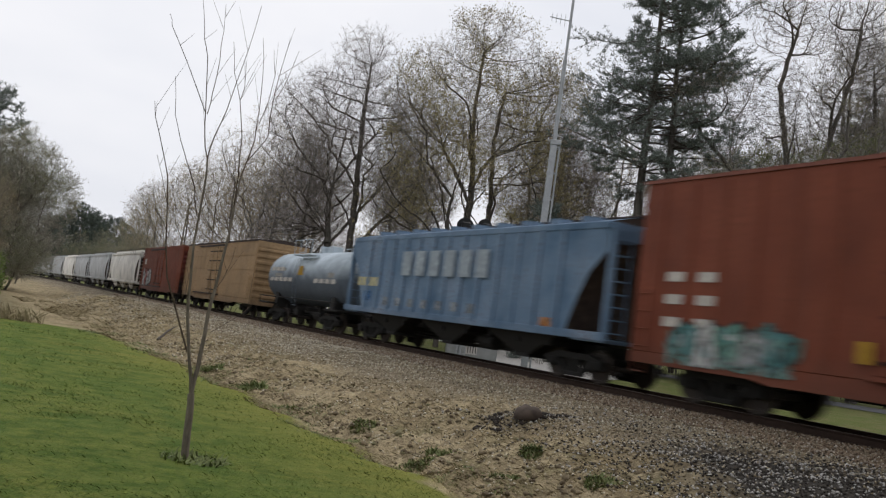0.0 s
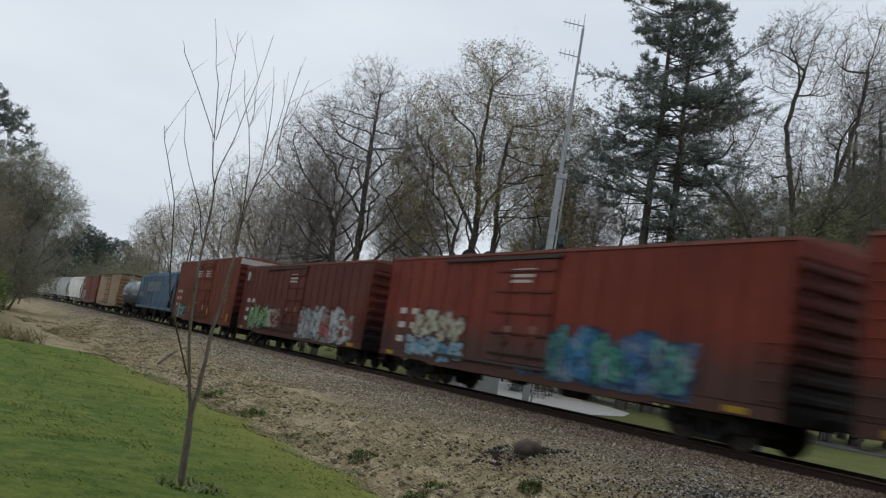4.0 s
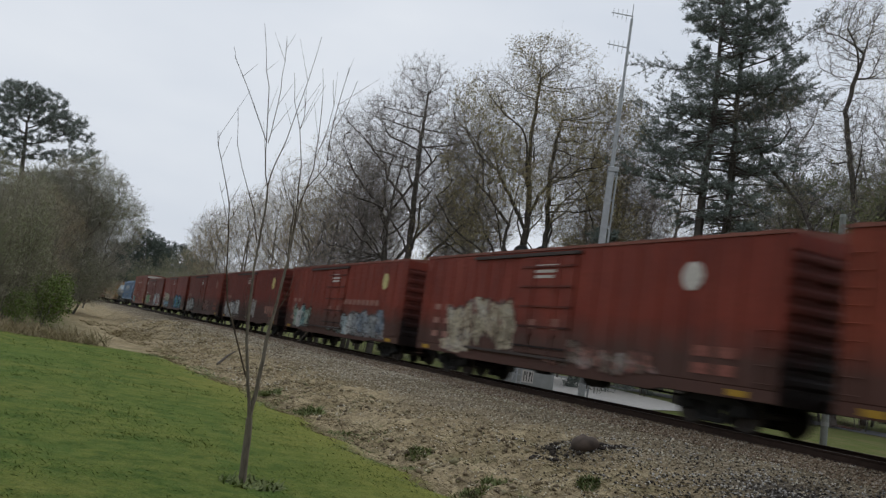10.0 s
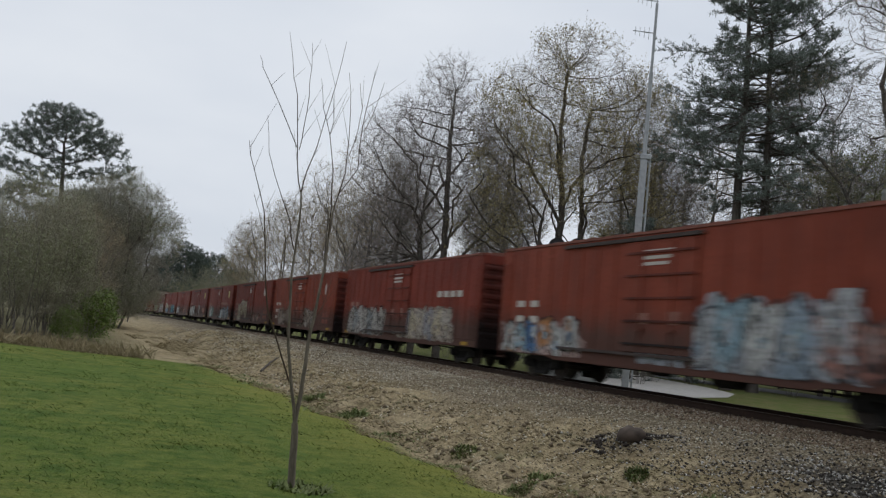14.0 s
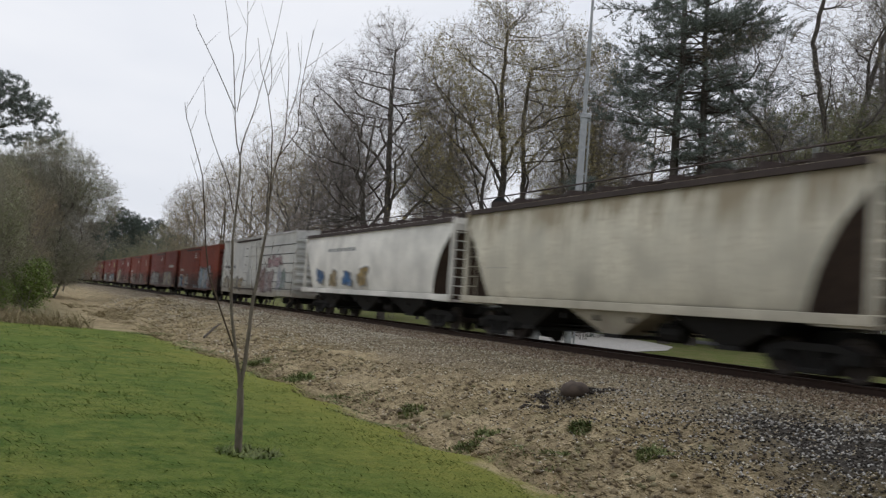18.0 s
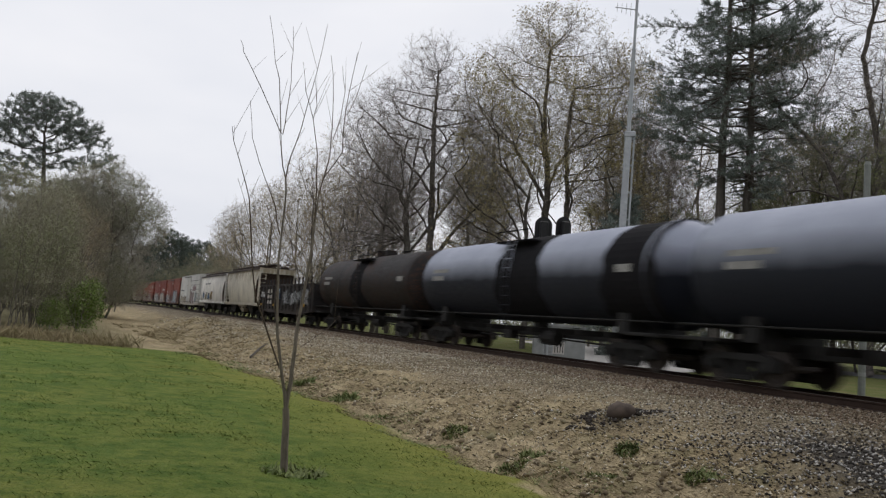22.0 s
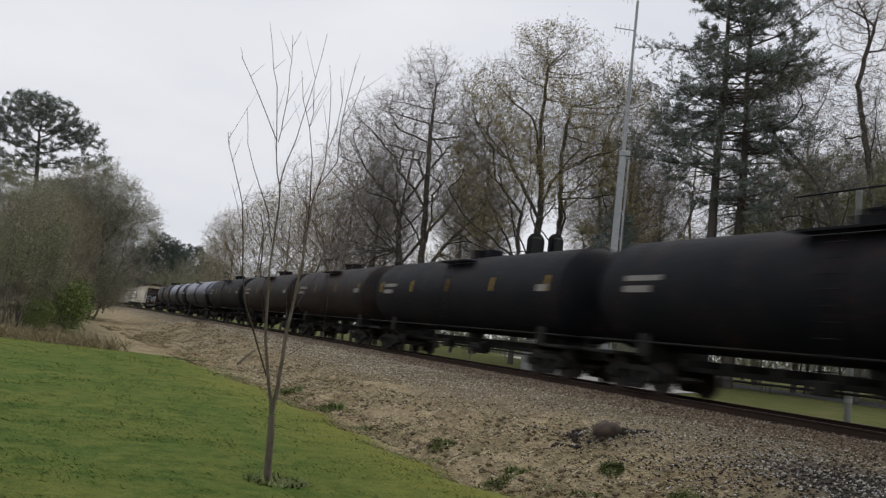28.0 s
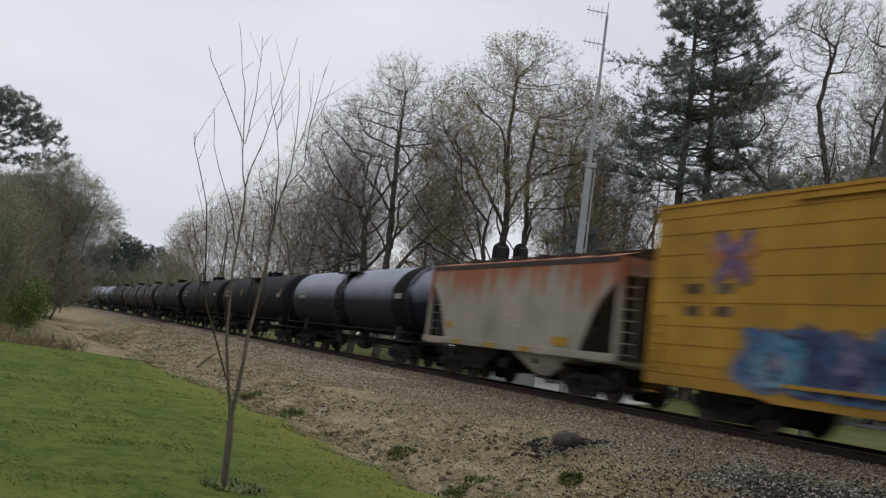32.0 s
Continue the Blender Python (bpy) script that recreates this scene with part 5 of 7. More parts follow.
def grow(seed, boles, blobs, count, step=0.4, kill=0.4, tip=0.0075, lift=0.12, wander=0.16, limbs=0):
    """Grows branches from the boles and limbs into the crown's blobs, each tip drawn by the free space near it."""
    rng = np.random.default_rng(seed)
    vol = np.array([b[3] * b[4] * b[5] for b in blobs])
    pick = rng.choice(len(blobs), count, p=vol / vol.sum())
    q = unit(rng.normal(0, 1, (count, 3))) * rng.random((count, 1)) ** (1 / 2.4)
    bl = np.array(blobs, float)
    goal = bl[pick, :3] + q * bl[pick, 3:6]
    pos, par = [], []
    for bole in boles:
        prev = -1 if not pos else int(np.argmin(np.linalg.norm(np.array(pos) - np.array(bole[0]), axis=1)))
        for a, b in zip(bole, bole[1:]):
            a, b = np.array(a, float), np.array(b, float)
            n = max(1, int(np.linalg.norm(b - a) / step))
            for i in range(n + (b is bole[-1])):
                pos.append(a + (b - a) * i / n + rng.normal(0, 0.03, 3))
                par.append(prev)
                prev = len(pos) - 1
    pos = [np.array(p) for p in pos]
    if limbs:
        limbed(rng, pos, par, blobs, limbs)
    P = np.array(pos)
    dist = np.linalg.norm(goal[:, None] - P[None], axis=2)
    near, best = dist.argmin(1), dist.min(1)
    alive = best > kill
    for turn in range(70):
        if not alive.any():
            break
        ids = np.where(alive)[0]
        pull = np.zeros((len(pos), 3))
        P = np.array(pos)
        # branches do not turn down for what lies below them
        u = unit(goal[ids] - P[near[ids]])
        ok = u[:, 2] > -0.3
        if not ok.any():
            break
        np.add.at(pull, near[ids][ok], u[ok])
        act = np.unique(near[ids][ok])
        own = np.array([P[i] - P[par[i]] if par[i] >= 0 else (0, 0, 1.0) for i in act])
        d = unit(unit(pull[act]) + 0.22 * unit(own) + rng.normal(0, wander, (len(act), 3)) + np.array([0, 0, lift]))
        fresh = P[act] + d * step
        first = len(pos)
        pos += list(fresh)
        par += list(act)
        dd = np.linalg.norm(goal[ids][:, None] - fresh[None], axis=2)
        k = dd.min(1)
        closer = k < best[ids]
        near[ids[closer]] = first + dd.argmin(1)[closer]
        best[ids[closer]] = k[closer]
        alive = best > kill
        if turn > 25 and not closer.any():
            break
    P, par = np.array(pos), np.array(par)
    r = np.zeros(len(P))
    kids = np.zeros(len(P), int)
    for i in range(len(P) - 1, -1, -1):
        r[i] = max(r[i], tip ** 2.0) if kids[i] == 0 else r[i]
        if par[i] >= 0:
            r[par[i]] += r[i]
            kids[par[i]] += 1
    r = r ** (1 / 2.0)
    return P, par, r, kids, rng


def twigs_of(P, par, r, rng, limit, per, sub, length, width):
    """Two orders of fine twigs on all thin wood: places, directions, lengths, widths."""
    i = np.where((r < limit) & (par >= 0))[0]
    i = np.repeat(i, per)
    base = P[i] - (P[i] - P[par[i]]) * rng.random((len(i), 1))
    d = unit(unit(P[i] - P[par[i]]) * 0.7 + rng.normal(0, 0.6, (len(i), 3)) + np.array([0, 0, 0.2]))
    ln = length * rng.uniform(0.5, 1.3, len(i))
    j = np.repeat(np.arange(len(i)), sub)
    u = rng.uniform(0.25, 1.0, len(j))
    b2 = base[j] + d[j] * (ln[j] * u)[:, None]
    d2 = unit(d[j] + rng.normal(0, 0.55, (len(j), 3)))
    l2 = ln[j] * rng.uniform(0.35, 0.7, len(j))
    at, dr, ll = np.concatenate([base, b2]), np.concatenate([d, d2]), np.concatenate([ln, l2])
    ww = np.concatenate([np.full(len(i), width), np.full(len(j), width * 0.7)])
    return at, dr, ll, ww


def deciduous(name, label, seed, boles, blobs, count, leaf=None, leaf_n=1, leaf_size=0.04, wood=None, twig=None, per=4, sub=4, length=0.75, width=0.008, limit=0.026, tip=0.0075, step=0.4, kill=0.4, thick=1.0, category="tree", clumps=0.0, wander=0.16, lift=0.12):
    """A broad-leaved tree of early spring: bole and limbs, fine twigs, and a haze of buds."""
    e = new(name)
    tagged(e, label, category)
    P, par, r, kids, rng = grow(seed, boles, blobs, count, step, kill, tip, lift, wander, 0 if category == "shrub" else max(12, count // 75))
    i = np.where(par >= 0)[0]
    rb = np.minimum(r[par[i]], r[i] * 1.25)
    rows = np.concatenate([P[par[i]], P[i], rb[:, None] * thick, r[i][:, None] * thick], 1)
    big = rows[:, 6] > 0.045
    v, f = tubes(rows[big], 7)
    v2, f2 = tubes(rows[~big], 3)
    big_mesh("trunk", np.concatenate([v, v2]), np.concatenate([f, f2 + len(v)]), wood or BARK_GREY, e, True)
    at, d, ll, ww = twigs_of(P, par, r, rng, limit, per, sub, length, width)
    v, f = slivers(rng, at, d, ll, ww)
    tagged(big_mesh("crown", v, f, twig or TWIG_GREY, e), kind="stuff")
    if leaf:
        ends = at + d * ll[:, None] * 0.85
        lush = np.sin(1.1 * ends[:, 0] + 0.8 * ends[:, 2] + seed) + np.sin(0.9 * ends[:, 1] - 1.2 * ends[:, 2]) + rng.normal(0, 0.6, len(ends)) > 0.1 - clumps
        v, f = leaf_quads(rng, ends[lush], leaf_size, leaf_n, 0.12)
        tagged(big_mesh("foliage", v, f, leaf, e), kind="stuff")
    return e


def needle_pads(rng, at, d, size, per):
    """Tufts of needles, each a spray of slivers about a shoot."""
    at, d = np.repeat(at, per, 0), np.repeat(d, per, 0)
    n = len(at)
    dd = unit(d * 0.5 + rng.normal(0, 0.75, (n, 3)) + np.array([0, 0, 0.25]))
    k = size * rng.uniform(0.55, 1.25, n)
    at = at + rng.normal(0, size * 0.28, (n, 3)) * np.array([1, 1, 0.55])
    return slivers(rng, at, dd, k, k * 0.085)


def round_pine(name, label, seed, boles, blobs, count, size=0.6, per=16, mat=None, kill=0.9, limit=0.05):
    """A pine whose clumped crown rises on open, crooked limbs."""
    e = new(name)
    tagged(e, label, "pine tree")
    P, par, r, kids, rng = grow(seed, boles, blobs, count, 0.6, kill, 0.016, 0.05, 0.2)
    i = np.where(par >= 0)[0]
    v, f = tubes(np.concatenate([P[par[i]], P[i], np.minimum(r[par[i]], r[i] * 1.25)[:, None], r[i][:, None]], 1), 5)
    big_mesh("trunk", v, f, BARK_DARK, e, True)
    i = np.where((r < limit) & (par >= 0))[0]
    i = np.repeat(i, 2)
    at = P[i] + rng.normal(0, size * 0.45, (len(i), 3)) * np.array([1, 1, 0.6])
    v, f = needle_pads(rng, at, unit(P[i] - P[par[i]]), size, per)
    tagged(big_mesh("foliage", v, f, mat or NEEDLES, e), kind="stuff")
    return e


def pine(name, label, seed, height, bare, reach, trunks=1, size=0.36, per=11, mat=None, level=0.42):
    """A tall pine: whorls of uneven boughs, each ending in flat, ragged sprays of needle tufts."""
    rnd, rng = random.Random(seed), np.random.default_rng(seed)
    e = new(name)
    tagged(e, label, "pine tree")
    wood, at, dr = [], [], []
    for k in range(trunks):
        base = Vector((1.5 * k - 0.75 * (trunks - 1), 0.5 * k, -0.3))
        h, n, r0 = height * (1 - 0.06 * k), 24, height * 0.0135
        pts, drift = [], Vector((0, 0, 0))
        for i in range(n + 1):
            drift += Vector((rnd.gauss(0, 0.05), rnd.gauss(0, 0.05), 0))
            pts.append((base + drift + Vector((0, 0, h * i / n)), r0 * (1 - 0.88 * i / n)))
        wood += [(*a, *b, ra, rb) for (a, ra), (b, rb) in zip(pts, pts[1:])]
        lobes = [(rnd.uniform(0, 6.283), rnd.uniform(0, 6.283)) for _ in range(3)]
        levels = int(h * (1 - bare) / level)
        for j in range(levels):
            u = (j + rnd.random()) / levels
            t = bare + (1 - bare) * u
            i = min(n - 1, int(t * n))
            o = pts[i][0].lerp(pts[i + 1][0], t * n - i)
            shape = min(1.0, 0.62 + 1.2 * u) * (1.0 - 0.62 * max(0.0, u - 0.4) / 0.6)
            for m in range(rnd.choice((2, 3, 3, 4))):
                a = rnd.uniform(0, 6.283)
                # some sides and heights bear longer boughs, some are nearly bare
                lobe = 1 + 0.22 * sum(math.sin((q + 1) * a + f0 + (5 + 2 * q) * u) for q, (f0, f1) in enumerate(lobes)) / 1.5
                long = max(0.7, reach * shape * lobe * rnd.uniform(0.4, 1.05))
                d = Vector((math.cos(a), math.sin(a), 0.16 - 0.25 * (1 - u) + rnd.gauss(0, 0.2) + 0.8 * max(0.0, u - 0.8))).normalized()
                q, steps = o, max(3, int(long / 0.7))
                dead = u < 0.12 and rnd.random() < 0.5
                for s in range(steps):
                    d = (d + Vector((rnd.gauss(0, 0.12), rnd.gauss(0, 0.12), rnd.gauss(0.03, 0.09)))).normalized()
                    nq = q + d * (long / steps)
                    w = 0.05 * (long / 4) ** 0.5
                    wood.append((*q, *nq, w * (1 - s / steps) + 0.012, w * (1 - (s + 1) / steps) + 0.010))
                    if s >= steps * 0.28 and not dead:
                        for sd in (-1, 1, -1, 1, 0):
                            side = Vector((-d.y * sd, d.x * sd, 0)) * rnd.uniform(0.4, 1.0) + d * rnd.uniform(0.2, 0.9) + Vector((0, 0, rnd.gauss(0.12, 0.32)))
                            tp = nq + side.normalized() * (0.3 + 0.15 * long) * rnd.uniform(0.4, 1.15)
                            wood.append((*nq, *tp, 0.013, 0.008))
                            for f in (0.5, 0.8, 1.1):
                                at.append(tuple(nq.lerp(tp, f)))
                                dr.append(tuple((tp - nq).normalized()))
                    q = nq
    v, f = tubes(wood, 4)
    big_mesh("trunk", v, f, BARK_DARK, e, True)
    v, f = needle_pads(rng, np.array(at), np.array(dr), size, per)
    tagged(big_mesh("foliage", v, f, mat or NEEDLES, e), kind="stuff")
    return e


def at_bearing(theta, dist):
    """A place by its bearing to the right of +y and its distance from the camera's stand."""
    a = radians(theta)
    return dist * math.sin(a), dist * math.cos(a)


def stand(e, theta, dist, turn=0.0, scale=1.0):
    x, y = at_bearing(theta, dist)
    e.matrix_basis = pose(x, y, float(ground_z(x, y)), 0, 0, turn) @ Matrix.Scale(scale, 4)
    return e


def again(e, theta, dist, turn, scale, label=""):
    x, y = at_bearing(theta, dist)
    c = copy_thing(e, pose(x, y, float(ground_z(x, y)), 0, 0, turn))
    c.scale = (scale, scale, scale)
    if label:
        c["label"] = label
    return c


def forked(seed, base, h0, top, reach, n):
    """A bole that parts into a leader and limbs, which leave it steeply and arch out to the rim of the crown."""
    rnd = random.Random(seed)
    x, y, z = base
    lean = (rnd.uniform(-0.06, 0.06), rnd.uniform(-0.03, 0.03))
    mid = lambda h: (x + lean[0] * h + 0.25 * math.sin(0.6 * h + seed), y + lean[1] * h, h)
    boles = [[base] + [mid(h) for h in (0.5 * h0, h0, h0 + 0.35 * (top - h0), h0 + 0.7 * (top - h0), top)]]
    for k in range(n):
        a = 2.4 * k + rnd.uniform(-0.3, 0.3)
        h = h0 + (top - h0) * (0.02 + 0.55 * k / n)
        o, far = mid(h), reach * rnd.uniform(0.7, 1.05) * (1 - 0.45 * k / n)
        up = min(top - 1.0, h + far * rnd.uniform(0.8, 1.5)) - h
        boles.append([o] + [(o[0] + far * f * math.cos(a) + rnd.gauss(0, 0.2), o[1] + 0.8 * far * f * math.sin(a), h + up * g) for f, g in ((0.3, 0.36), (0.6, 0.66), (0.85, 0.9), (1.0, 1.12))])
    return boles


# across the line: the row of tall trees, thinning away towards the gap
oak_a = stand(deciduous("oak_tree", "tall leafless oak with two boles and spreading limbs", 11,
                        forked(3, (0.3, 0, -0.3), 5.5, 20.0, 4.6, 7) + forked(5, (-1.7, 0.5, -0.3), 6.0, 15.5, 5.0, 6),
                        [(-0.6, 0, 20.4, 2.4, 2.2, 2.0), (-0.9, 0, 14.4, 6.2, 4.8, 5.0), (-3.8, 0, 9.6, 3.6, 3.4, 2.8), (3.2, 0, 10.0, 3.4, 3.4, 3.0), (-5.4, 0, 6.4, 2.2, 2.4, 1.2), (4.6, 0, 6.2, 2.0, 2.4, 1.2)],
                        6000, BUDS_PINK, 1, 0.026, BARK_DARK, TWIG_GREY, lift=0.04, thick=1.5, per=3, sub=6, length=0.8, width=0.007), 22.5, 62, -22.5, 1.05)
oak_b = stand(deciduous("oak_tree", "tall oak just coming into yellow-green bud", 23,
                        forked(8, (0, 0, -0.3), 5.0, 22.0, 5.6, 8) + forked(9, (1.2, 0.4, -0.3), 6.0, 19.0, 5.2, 5) + forked(12, (-1.3, -0.4, -0.3), 5.0, 17.0, 5.4, 5),
                        [(-0.2, 0, 22.0, 3.8, 3.2, 2.4), (-3.0, 0, 17.0, 4.6, 4.6, 4.6), (3.4, 0, 17.4, 4.6, 4.6, 4.6), (-0.2, 0, 14.0, 6.8, 5.2, 4.2), (-4.6, 0, 10.2, 3.6, 3.6, 3.0), (4.8, 0, 10.6, 3.8, 3.6, 3.2), (-6.0, 0, 6.4, 2.4, 2.4, 1.3), (5.8, 0, 6.4, 2.2, 2.4, 1.3)],
                        8000, BUDS, 1, 0.06, BARK_DARK, TWIG_OLIVE, lift=0.04, thick=1.4, per=3, sub=6, length=0.8, width=0.007), 30.6, 60, -30.6, 1.03)
slim = stand(deciduous("hardwood_tree", "tall slender hardwood with a fine grey crown", 37,
                       [[(0, 0, -0.3), (0.2, 0, 8), (-0.3, 0.1, 14), (0, 0, 20)]],
                       [(0, 0, 21.4, 2.4, 2.4, 2.8), (-2.0, 0.4, 17.0, 2.6, 2.6, 3.0), (2.0, -0.4, 16.4, 2.6, 2.6, 3.0), (0, 0, 11.5, 3.4, 3.4, 2.8)],
                       1400, None, 1, 0.022, BARK_GREY, TWIG_GREY, lift=0.05, thick=1.3, per=3, sub=6), 34.6, 68, 0)
mid_oak = stand(deciduous("hardwood_tree", "rounded tree hazy with olive-yellow buds", 41,
                          [[(0, 0, -0.3), (0.2, 0.1, 4), (-0.1, 0, 7), (-0.3, 0, 12)], [(0.6, -0.3, -0.3), (1.4, -0.3, 5), (2.6, -0.2, 9)]],
                          [(0, 0, 13.6, 3.4, 3.4, 3.2), (-3.2, 0.6, 10.5, 3.4, 3.2, 3.2), (3.2, -0.4, 10.5, 3.4, 3.4, 3.2), (-1.6, 0, 6.0, 3.6, 3.6, 2.2), (2.6, 0, 5.6, 3.0, 3.6, 2.0)],
                          2100, BUDS_TAN, 1, 0.045, BARK_GREY, TWIG_TAN, lift=0.05, thick=1.2, per=2, sub=4, step=0.45, kill=0.5, width=0.0075, clumps=0.5), 13.6, 92, 0)
crooked = stand(deciduous("hardwood_tree", "leafless tree with crooked dark limbs", 52,
                          [[(0, 0, -0.3), (-0.2, 0, 5), (-0.8, 0.1, 9), (-2.4, 0.2, 13), (-5.0, 0.4, 16), (-6.4, 0.4, 19)], [(0.2, 0.2, -0.3), (0.1, 0.3, 6), (0.5, 0.3, 13), (-0.5, 0.4, 19), (0.5, 0.4, 24)], [(0.1, 0.3, 10), (2.2, 0.6, 14), (3.6, 0.8, 20), (3.9, 0.8, 24)]],
                          [(-5.2, 0, 18.5, 2.6, 2.6, 2.4), (0, 0, 23.5, 3.0, 2.8, 3.2), (4.0, 0, 22.5, 3.0, 2.8, 4), (3.0, 0, 15, 3.4, 3, 3.0), (-3.4, 0, 12, 3.2, 2.6, 2.2), (-4.6, 0, 8, 3, 3, 1.8), (4, 0, 9.5, 3.2, 3, 2.4), (0.4, 0, 17.5, 3.2, 2.8, 3.0), (0.2, 0, 12.4, 2.8, 2.8, 2.2)],
                          2900, BUDS_OLIVE, 1, 0.034, BARK_DARK, TWIG_GREY, lift=0.05, thick=1.6, per=3, sub=6, tip=0.009, width=0.008), 50.6, 54, -51.3)
shrub = stand(deciduous("thicket_shrub", "tangled olive-grey thicket with thin upright stems", 61,
                        [[(math.cos(a) * 0.3, math.sin(a) * 0.3, -0.2), (math.cos(a) * 0.8, math.sin(a) * 0.8, 2.2), (math.cos(a) * 1.3, math.sin(a) * 1.3, 4.2)] for a in (0.3, 1.5, 2.9, 4.1, 5.3)],
                        [(0, 0, 2.8, 2.5, 2.5, 2.4), (0.6, 0.5, 5.5, 1.8, 1.8, 1.7), (-0.9, -0.3, 5.2, 1.7, 1.7, 1.9), (0.2, -0.6, 7.3, 1.2, 1.2, 1.4)],
                        560, BUDS_GREY, 1, 0.05, BARK_GREY, TWIG_BRUSH, per=3, sub=5, length=0.7, width=0.007, tip=0.006, kill=0.36, step=0.3, category="shrub", clumps=-0.2), -4.5, 50, 0)
shrub_green = stand(deciduous("leafy_shrub", "bright green leafy bush by the brush", 67,
                              [[(0, 0, -0.1), (math.cos(a) * 0.4, math.sin(a) * 0.4, 1.2)] for a in (0.3, 2.4, 4.5)],
                              [(0, 0, 1.2, 1.3, 1.2, 1.1), (0.5, 0.1, 1.8, 0.8, 0.8, 0.7)], 500, LEAF_YOUNG, 2, 0.06, TWIG_GREY, TWIG_OLIVE, per=3, sub=3, length=0.35, tip=0.006, kill=0.22, step=0.18, category="shrub", clumps=2.0), 0.2, 46, 0)

for th, d, turn, k in ((38.4, 78, 80, 1.4), (18.4, 84, 200, 1.2), (17.3, 70, 130, 1.1), (14.6, 78, 310, 1.05), (11.9, 92, 20, 0.92)):
    again(mid_oak, th, d, turn, k)
for th, d, turn, k in ((37.0, 72, 30, 0.92), (19.2, 82, 140, 0.86), (26.6, 80, 250, 0.95)):
    again(oak_a, th, d, turn, k)
for th, d, turn, k in ((36.6, 66, 30, 0.92), (19.4, 64, 70, 0.7), (47.4, 72, 60, 1.1), (54.2, 58, 130, 1.05), (44.4, 90, 15, 1.2), (25.2, 76, 15, 0.9), (9.4, 175, 190, 0.85), (40.6, 92, 300, 1.15), (57.5, 66, 20, 1.1)):
    again(slim, th, d, turn, k)
green_oak = stand(deciduous("hardwood_tree", "broad tree coming into grey-green leaf", 43,
                            [[(0, 0, -0.3), (0.2, 0.1, 4), (-0.1, 0, 7)], [(0.6, -0.3, -0.3), (1.4, -0.3, 5)]],
                            [(0, 0, 13.5, 3.6, 3.6, 3.4), (-3.4, 0.6, 10, 3.6, 3.4, 3.6), (3.4, -0.4, 10, 3.6, 3.6, 3.4), (0, 0, 5.5, 4.8, 4.4, 3.6)],
                            1500, BUDS_GREEN, 2, 0.065, BARK_DARK, TWIG_OLIVE, lift=0.05, thick=1.5, per=3, sub=5, step=0.45, kill=0.5, clumps=0.8), 47.4, 62, 0)
for th, d, turn, k in ((50.6, 60, 100, 1.02), (54.4, 56, 200, 1.0), (57.8, 60, 300, 1.0), (45.2, 76, 40, 0.9), (39.6, 70, 250, 0.72), (48.9, 72, 160, 1.15), (52.6, 70, 20, 1.2)):
    again(green_oak, th, d, turn, k)
for th, d, turn, k in ((16.4, 86, 60, 0.98), (11.6, 112, 200, 1.12), (10.0, 140, 300, 1.15), (15.2, 120, 130, 1.2), (19.8, 96, 40, 1.0), (8.9, 170, 90, 1.15), (33.8, 80, 210, 0.8), (36.8, 74, 45, 0.75), (45.0, 74, 75, 0.85)):
    again(mid_oak, th, d, turn, k)
again(crooked, 56.0, 60, 60, 0.95)
# brush under and between them
for th, d, turn, k in ((36.5, 50, 0, 0.8), (33.0, 66, 40, 1.0), (29.2, 74, 80, 1.2), (26.4, 60, 120, 0.8), (23.4, 72, 160, 0.9), (20.4, 80, 200, 1.1), (17.6, 84, 240, 1.1), (15.2, 70, 280, 1.0), (39.5, 58, 20, 1.0), (42.6, 66, 60, 1.2),
                       (45.8, 56, 100, 1.2), (49.0, 66, 140, 1.4), (52.5, 54, 180, 1.2), (55.5, 64, 220, 1.3), (13.0, 92, 90, 1.1), (11.8, 110, 130, 1.2), (10.4, 130, 170, 1.2), (21.9, 100, 10, 1.4), (25.5, 100, 50, 1.4), (30.5, 100, 90, 1.4), (35.0, 96, 130, 1.4), (40.0, 96, 170, 1.5), (18.8, 110, 210, 1.4), (41.0, 84, 20, 0.9), (43.6, 90, 75, 0.9), (46.4, 82, 130, 0.9), (48.2, 88, 190, 0.9), (50.4, 80, 240, 0.9), (53.6, 84, 300, 0.9), (56.2, 78, 350, 0.9), (58.8, 82, 40, 0.9), (61.0, 74, 95, 0.9), (37.8, 86, 150, 0.9)):
    again(shrub, th, d, turn, 0.68 * k)

big_pine = stand(pine("pine_tree", "tall dark pine with two trunks and layered boughs", 5, 30.5, 0.38, 6.0, 2, 0.27, 11), 42.6, 56, -42.6)
for th, d, turn, k in ((55.6, 76, 120, 0.8), (60.0, 62, 300, 0.8)):
    again(big_pine, th, d, turn, k, "dark pine behind the bare trees")
cedar = stand(pine("cedar_tree", "low dark evergreen behind the mast", 14, 12.8, 0.03, 4.0, 1, 0.42, 7, None, 0.5), 35.7, 56, 0, 0.8)
again(cedar, 39.4, 66, 70, 0.8)

